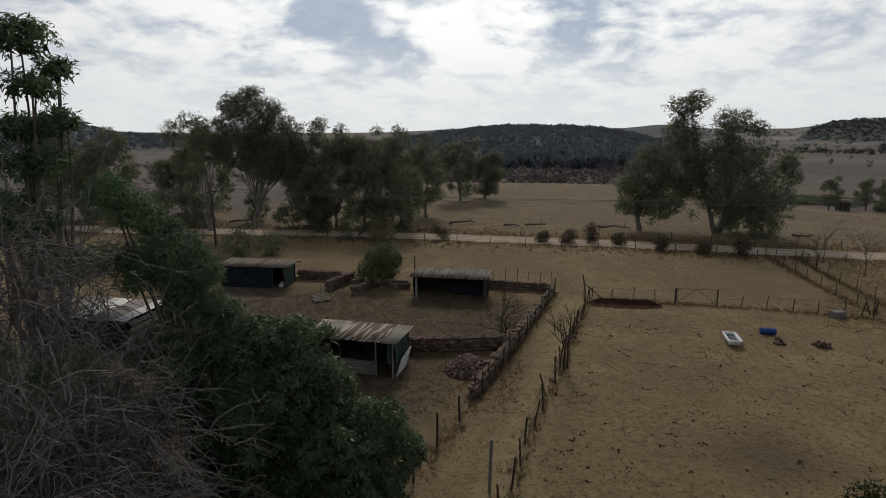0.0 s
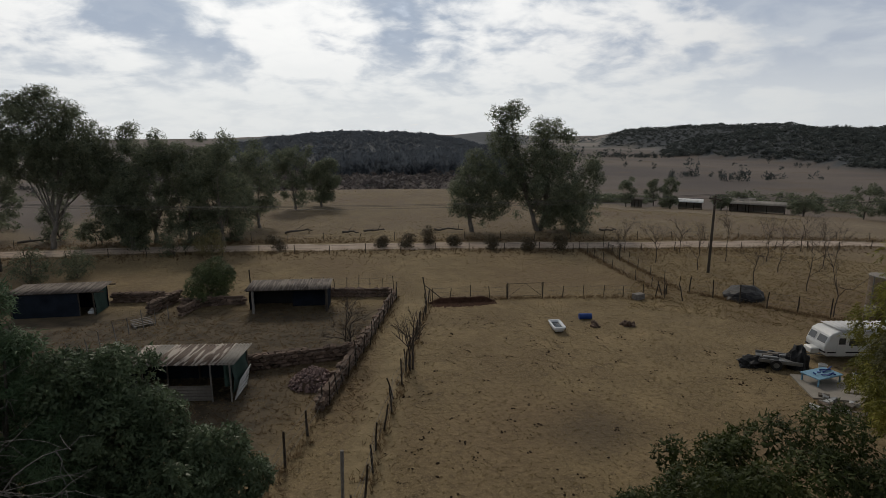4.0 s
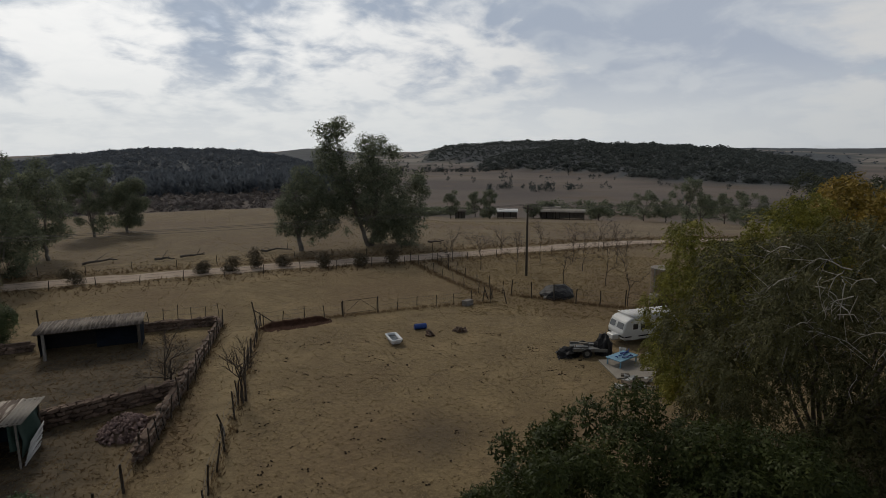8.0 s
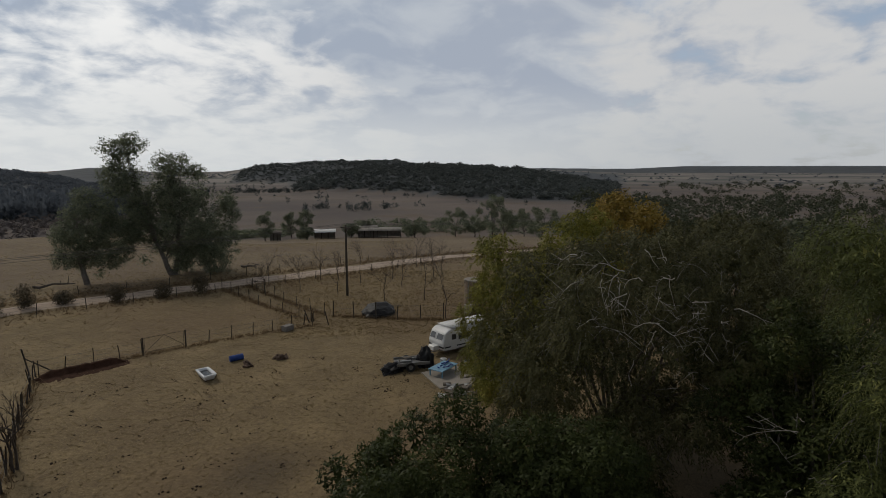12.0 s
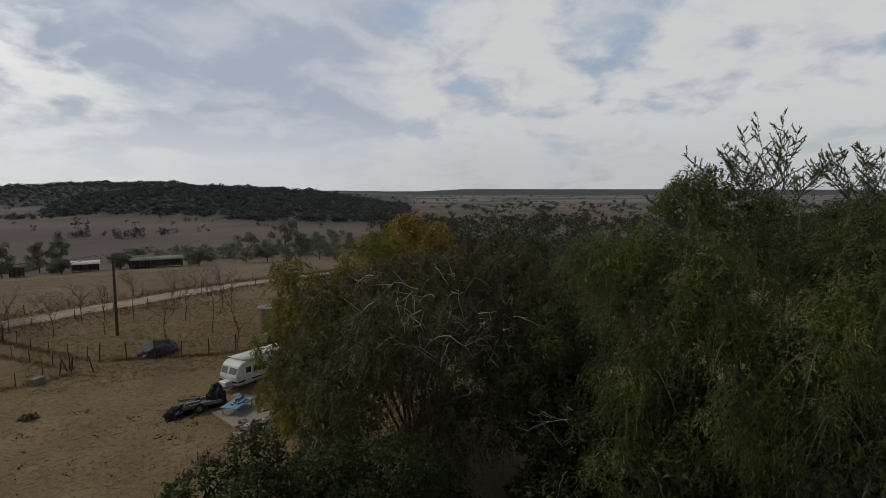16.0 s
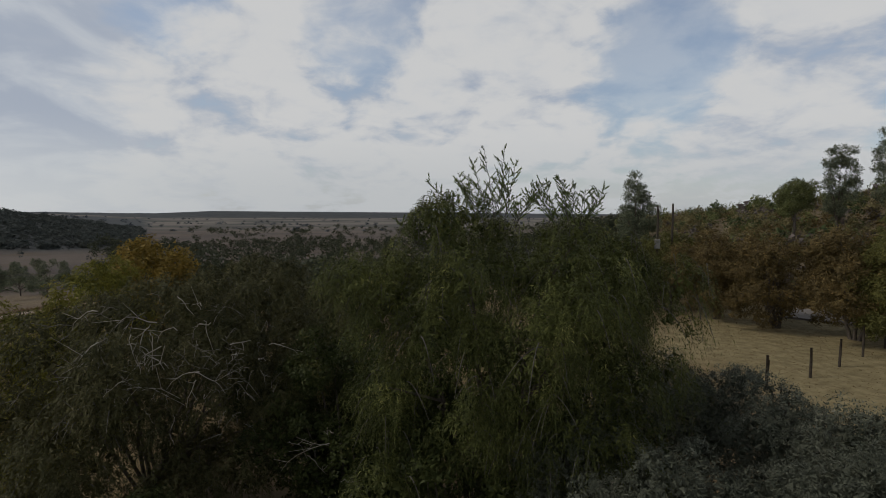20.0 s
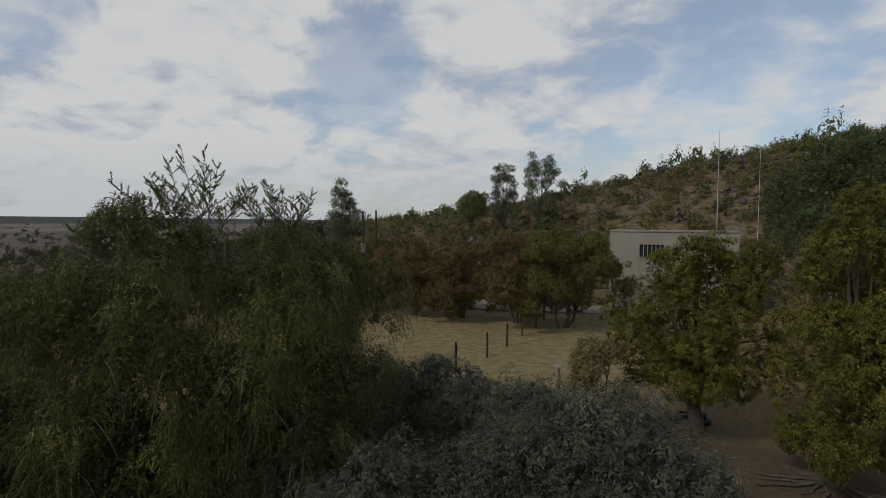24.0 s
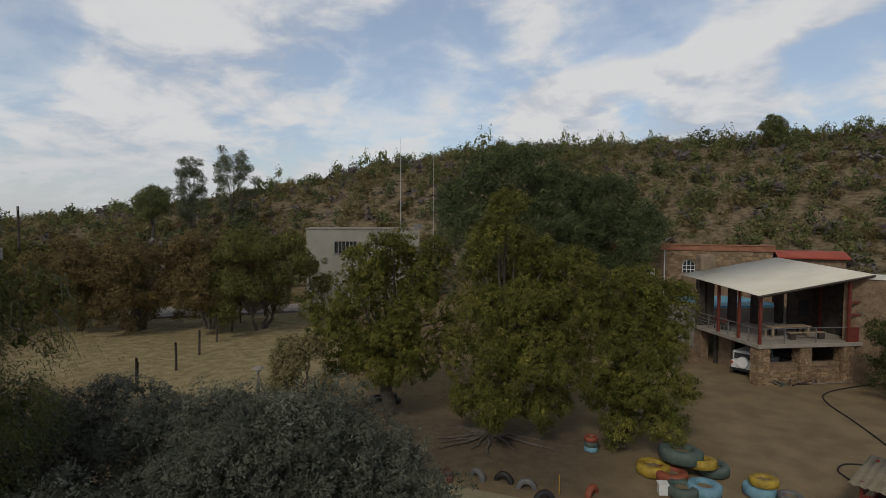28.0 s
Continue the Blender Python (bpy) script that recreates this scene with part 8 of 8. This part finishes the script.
# ---- tyre playground ----
def tyre_mesh(outer, width, mat, lugs=0):
    n = 28 if not lugs else lugs * 2
    prof = [(0.52, -0.42), (0.60, -0.5), (0.9, -0.5), (1.0, -0.36), (1.0, 0.36), (0.9, 0.5), (0.60, 0.5), (0.52, 0.42)]
    a = np.linspace(0, 2 * np.pi, n, endpoint=False)
    v = []
    for i, (r, w) in enumerate(prof):
        rad = np.full(n, r * outer)
        if lugs and i in (3, 4):
            rad *= np.where(np.arange(n) % 2, 0.95, 1.03)
        v.append(np.stack([rad * np.cos(a), rad * np.sin(a), np.full(n, w * width)], 1))
    v = np.concatenate(v)
    m = len(prof)
    k = np.arange(n)
    q = np.concatenate([np.stack([i * n + k, i * n + (k + 1) % n, ((i + 1) % m) * n + (k + 1) % n, ((i + 1) % m) * n + k], 1) for i in range(m)])
    return quad_mesh("tyre", v, q, (TYRE_MATS[mat],), smooth=not lugs)


def tyre(x, y, z, outer, width, mat, tilt=(0, 0, 0), lugs=0, label=""):
    ob = new("tyre", tyre_mesh(outer * 0.88, width * 0.85, mat, lugs))
    ob.matrix_basis = pose(x, y, float(terrain(x, y)) + z * 0.85, *tilt)
    if tilt[0] < 45:
        pole("sand_fill", (0, 0, -width * 0.3), (0, 0, width * 0.12), outer * 0.5, PLAY_SAND, ob, 20, "sand filling the tyre", r2=outer * 0.44)
    return tagged(ob, label or "large %s painted tractor tyre lying flat on the sand" % mat, "tyre", "play tyres")


tyre(0.55, -24.6, 0.26, 0.78, 0.5, "yellow")
tyre(-0.15, -24.2, 0.26, 0.72, 0.48, "red")
tyre(-0.55, -23.2, 0.24, 0.70, 0.46, "green")
tyre(-1.35, -23.6, 0.24, 0.72, 0.46, "blue")
tyre(-1.75, -25.4, 0.26, 0.72, 0.48, "green")
tyre(-0.4, -26.3, 0.26, 0.74, 0.48, "yellow")
tyre(-1.3, -24.9, 0.72, 0.66, 0.42, "yellow", (6, 4, 0), 18)
tyre(-0.5, -25.0, 0.95, 0.98, 0.62, "green", (4, -3, 0), 22, "huge dark green tractor tyre on top of the tyre heap")
tyre(-3.3, -24.2, 0.24, 0.66, 0.46, "blue")
tyre(-3.45, -24.3, 0.62, 0.60, 0.36, "yellow", (3, 2, 0), 0, "yellow painted tyre stacked on a blue one")
tyre(-4.3, -24.0, 0.2, 0.5, 0.36, "grey", (0, 0, 0), 0, "grey painted tyre on the sand")
tyre(-2.6, -22.6, 0.2, 0.5, 0.36, "maroon", (0, 0, 0), 0, "dark red painted tyre on the sand")
for k, m in enumerate(("blue", "green", "red")):
    tyre(3.25, -25.8, 0.14 + 0.27 * k, 0.36, 0.27, m, label="small %s tyre in a stack of three" % m)
for k, (x, y, m) in enumerate(((8.5, -21.3, "maroon"), (7.3, -21.7, "grey"), (6.2, -21.8, "black"), (5.2, -21.6, "grey"), (4.35, -21.0, "black"), (3.9, -20.2, "black"), (2.7, -22.0, "red"))):
    tyre(x, y, -0.02, 0.48, 0.26, m, (90, 0, 20 * k - 50), 0, "half-buried %s tyre edging the play area" % m)
for dx_, zz in ((0, 0.16), (0.25, 0.46), (1.0, 0.16)):
    tyre(14.6 + dx_, -28.2, zz, 0.5, 0.3, "black", label="black car tyre under the pepper tree")
bx = thing("white_box", 0.15, -23.0, float(terrain(0.15, -23.0)), "small white box beside the tyres", "box", turn=15)
part("body", box_bm((-0.18, -0.18, 0, 0.18, 0.18, 0.42)), WHITE_PAINT, bx, "", 0.02)
part("lid", box_bm((-0.2, -0.2, 0.42, 0.2, 0.2, 0.46)), WHITE_PAINT, bx)
PAD_CEMENT = material("dusty_cement", (0.19, 0.165, 0.10), (0.30, 0.27, 0.18), 0.9, 0.8, 14, 0.2)
pad = thing("play_pad", 6.5, -19.7, float(terrain(6.5, -19.7)), "pale cement pad edged with half-buried tyres", "pad")
pole("pad", (0, 0, -0.2), (0, 0, 0.1), 2.6, PAD_CEMENT, pad, 32)
stick = thing("thin_stake", 3.9, -21.6, float(terrain(3.9, -21.6)), "thin yellow stake standing in the sand", "stake")
pole("stake", (0, 0, 0), (0, 0, 0.8), 0.02, TYRE_MATS["yellow"], stick)

HUT_ROOF = material("dusty_tan_sheet", (0.15, 0.13, 0.09), (0.24, 0.21, 0.15), 0.6, 1.2, 16, 0.1)
hut = thing("play_hut", -7.7, -23.9, 1.35, "small red-framed play hut with a pale sheet roof", "hut", turn=-30)
for x in (-1.0, 1.0):
    for y in (-0.9, 0.9):
        part("post", box_bm((x - 0.05, y - 0.05, 0, x + 0.05, y + 0.05, 1.5 + 0.3 * (y < 0))), RED_STEEL, hut)
for z in (0.5, 1.0, 1.4):
    part("rail", box_bm((-1.0, 0.88, z - 0.04, 1.0, 0.94, z + 0.04)), RED_STEEL, hut)
    part("rail", box_bm((0.97, -0.9, z - 0.04, 1.03, 0.9, z + 0.04)), RED_STEEL, hut)
part("back_board", box_bm((-1.0, -0.94, 0, 1.0, -0.9, 1.7), (-1.04, -0.9, 0, -1.0, 0.9, 1.5)), DARK_TIMBER, hut)
roof_of_sheets(hut, 2.6, 2.4, 1.75, 1.42, (HUT_ROOF,), 33, 0.2, 0.9, 0.25)
hose = thing("hose_pipe", -11.9, -43.3, 1.6, "long black hose snaking over the sand", "hose")
pts = np.array([(-11.98, -43.3), (-10.6, -42.0), (-9.2, -40.6), (-8.4, -39.2), (-8.4, -37.4), (-8.9, -35.2), (-9.4, -32.0), (-9.6, -29.5), (-8.3, -28.7), (-7.0, -28.5), (-6.5, -27.5), (-6.9, -26.6)])
s = np.linspace(0, len(pts) - 1, 60)
xy = np.stack([np.interp(s, np.arange(len(pts)), pts[:, i]) for i in (0, 1)], 1)
for _ in range(4):
    xy[1:-1] = (xy[:-2] + 2 * xy[1:-1] + xy[2:]) / 4
path = np.column_stack([xy - [-11.9, -43.3], terrain(xy[:, 0], xy[:, 1]) - 1.6 + 0.04])
v, q = tubes([(path, np.full(len(path), 0.035))], 6)
child("hose", quad_mesh("hose", v, q, (RUBBER,), smooth=True), hose)
junk = thing("timber_pile", -7.6, -41.6, 1.55, "old poles and scrap timber leaning by the pillars", "timber pile", turn=-150)
rng = np.random.default_rng(77)
for k in range(14):
    a = rng.uniform(-1.6, 1.6)
    pole("timber", (a, rng.normal() * 0.2, 0.06), (a + rng.normal() * 0.9, rng.normal() * 0.3, 0.1 + 0.4 * rng.random()), 0.045, (TIMBER, DARK_TIMBER, TYRE_MATS["green"])[k % 3], junk, 5)
pl = thing("pallet", -1.0, -47.5, 1.6, "wooden pallet leaning on the cement wall", "pallet", turn=-10)
for k in range(5):
    part("slat", box_bm((-0.6, 0.0, 0.06 + k * 0.2, 0.6, 0.03, 0.18 + k * 0.2)), TIMBER, pl)
for xx in (-0.5, 0.5):
    part("bearer", box_bm((xx - 0.05, -0.1, 0, xx + 0.05, 0, 1.05)), TIMBER, pl)
# roots of the big pepper tree
rt = thing("tree_roots", *at(163, 27.0), "bare brown roots spreading over the sand", "roots")
paths = []
for k in range(16):
    a = rng.uniform(-0.6, 3.7)
    w = np.array([math.cos(a), math.sin(a)])
    t = np.linspace(0, 1, 7)[:, None]
    xy = w * t * rng.uniform(1.4, 3.2) + np.cumsum(rng.normal(size=(7, 2)) * 0.1, axis=0)
    paths.append((np.column_stack([xy, 0.12 - 0.14 * t]), np.linspace(0.11, 0.03, 7)))
v, q = tubes(paths, 6)
child("root", quad_mesh("root", v, q, (BARK,), smooth=True), rt)
x, y, z = at(-162.6, 41.5)
tree("shrub", "dark green bush at the corner of the deck", x, y, z, 4.4, 1.5, LEAF_BUSH, 7000, 0.14, 0.06, 691, 0.1, 26, 0.6, 0.08, category="bush")
x, y, z = at(-163.5, 47)
tree("broadleaf_tree", "pale green tree beside the white-roofed house", x, y, z, 6.5, 2.2, LEAF_OLIVE, 8000, 0.2, 0.07, 692, 0.15, 30, 0.7, 0.15)

# trees that stand out on the ridge
for az, d, top, spread, leaf, seed, base, lab in ((137.1, 120, 26.2, 4.0, LEAF_GUM, 693, 0.2, "dark rounded tree on the ridge"), (133.4, 121, 24.8, 2.4, LEAF_GUM, 694, 0.1, "thin dark tree on the ridge"), (130.4, 112, 17.9, 2.8, LEAF_HILL, 695, 0.5, "flat-topped thorn tree on the ridge"),
                                               (117.3, 92, 19.3, 2.4, LEAF_GUM, 696, 0.1, "narrow dark evergreen rising above the bush"), (188, 150, 36.0, 2.6, LEAF_HILL, 698, 0.05, "green tree on the crest")):
    x, y, z = at(az, d)
    tree("ridge_tree", lab, x, y, z, top - z, spread, leaf, 13000, 0.28, 0.11, seed, base, 46, 1.0, 0.25, flat=0.8)

# pallets and split poles against the deck's side
pl = thing("pallet_stack", *on_deck(-2.3, 6.2, 0.0), "stack of grey wooden pallets beside the deck", "pallet", turn=20)
for k in range(4):
    for j in range(5):
        part("slat", box_bm((-0.6, -0.5 + j * 0.22, 0.11 + k * 0.15, 0.6, -0.38 + j * 0.22, 0.13 + k * 0.15)), TIMBER, pl)
    for x in (-0.52, 0, 0.52):
        part("bearer", box_bm((x - 0.05, -0.5, 0.0 + k * 0.15, x + 0.05, 0.5, 0.11 + k * 0.15)), TIMBER, pl)

# ---- small growth and droppings on the ground ----
DRY_BROWN = leaf_material("rusty_dry_grass", (0.10, 0.07, 0.042), (0.22, 0.155, 0.09), None, 0.9, 0.5)

def tufts(name, label, n, region, high, mat, seed, blades=5, width=0.012, lean=0.6):
    """Short grass tufts as one mesh. region(rng, n) gives places."""
    rng = np.random.default_rng(seed)
    p = region(rng, n)
    z = terrain(p[:, 0], p[:, 1])
    base = np.repeat(np.column_stack([p, z]), blades, axis=0) + rng.normal(size=(n * blades, 3)) * [0.04, 0.04, 0]
    way = unit(np.column_stack([rng.normal(size=(n * blades, 2)) * lean, np.full(n * blades, 1.0)]))
    v, q = leaves(base, way, high, width * 2, rng, 0.35)
    return tagged(new(name, quad_mesh(name, v, q, (mat,))), label, "grass", kind="stuff")


def fan(az0, az1, r0, r1):
    def places(rng, n):
        a, r = np.radians(rng.uniform(az0, az1, n)), np.sqrt(rng.uniform(r0 ** 2, r1 ** 2, n))
        return np.stack([r * np.sin(a), r * np.cos(a)], 1)
    return places


tufts("dry_grass", "short dry tan grass over the paddock", 30000, fan(-15, 62, 15, 55), 0.075, STRAW, 700, 4, 0.011, 2.2)


def verge(rng, n):
    """Places along both edges of the road."""
    pts = np.array(ROAD_LINE[1:10], float)
    seg = np.concatenate([[0], np.cumsum(np.linalg.norm(np.diff(pts, axis=0), axis=1))])
    s = rng.uniform(0, seg[-1], n)
    side = rng.choice([-1.0, 1.0], n) * rng.gamma(1.6, 1.1, n)
    return np.stack([np.interp(s, seg, pts[:, 0]), np.interp(s, seg, pts[:, 1]) + np.sign(side) * 1.9 + side], 1)


tufts("verge_grass", "rusty brown dry grass along the road edges", 12000, verge, 0.26, DRY_BROWN, 701, 5, 0.016, 0.9)
tufts("field_grass", "tall rough dry grass over the field beyond the road", 22000, fan(-16, 50, 63, 124), 0.12, STRAW, 704, 4, 0.02, 2.0)
tufts("dry_grass", "pale dry grass in the fenced yard", 8000, fan(118, 152, 26, 62), 0.06, STRAW, 702, 4, 0.014, 1.8)
def beside(lines, wide):
    """Places along several lines, with how far they stray from them."""
    def places(rng, n):
        out = []
        for pts in lines:
            pts = np.asarray(pts, float)
            seg = np.concatenate([[0], np.cumsum(np.linalg.norm(np.diff(pts, axis=0), axis=1))])
            d = rng.uniform(0, seg[-1], n // len(lines))
            out.append(np.stack([np.interp(d, seg, pts[:, i]) for i in (0, 1)], 1) + rng.normal(size=(len(d), 2)) * wide)
        return np.concatenate(out)
    return places


PATH_SIDES = [[(1.9, 15.4), (3.9, 20.9), (6.1, 26.3), (8.0, 31.4), (10.7, 38.0)], [(-0.9, 17.2), (1.7, 23.6), (4.9, 30.4), (8.6, 39.8)], [(10.9, 38.1), (16.3, 36.9), (22.4, 35.4), (27.6, 33.6)], [(30.9, 51.4), (29.2, 42), (28.4, 34.4)], [(33.4, 50.8), (31.4, 42), (30.2, 35.2)], [(30.4, 34.3), (33.6, 28.4), (36.4, 24.4)]]
tufts("fence_weeds", "dry brown weeds grown up along the fences", 3000, beside(PATH_SIDES, 0.22), 0.22, DRY_BROWN, 705, 5, 0.012, 0.7)
tufts("orchard_grass", "rough dry grass under the orchard trees", 12000, fan(36, 62, 40, 66), 0.13, STRAW, 706, 4, 0.016, 1.6)
tufts("dry_grass", "dry brown weeds in the pens", 7000, fan(-30, 9, 22, 41), 0.13, DRY_BROWN, 703, 4, 0.014, 1.8)


def droppings(n, seed):
    rng = np.random.default_rng(seed)
    bm = bmesh.new()
    for _ in range(n):
        a, r = radians(rng.uniform(6, 50)), math.sqrt(rng.uniform(15 ** 2, 36 ** 2))
        x, y = r * math.sin(a), r * math.cos(a)
        if x < 0.36 * y - 3.5 or x > 25:
            continue
        s = rng.uniform(0.022, 0.06)
        for k in range(rng.integers(1, 5)):
            m = Matrix.Translation((x + rng.normal() * 0.12, y + rng.normal() * 0.12, 0.02)) @ Matrix.Diagonal((s * rng.uniform(0.7, 1.2), s, s * 0.45, 1))
            bmesh.ops.create_icosphere(bm, subdivisions=1, radius=1, matrix=m)
    me = bpy.data.meshes.new("droppings")
    bm.to_mesh(me)
    bm.free()
    me.materials.append(DUNG)
    tagged(new("droppings", me), "dark dry cattle droppings scattered over the paddock", "droppings", kind="stuff")


droppings(320, 710)
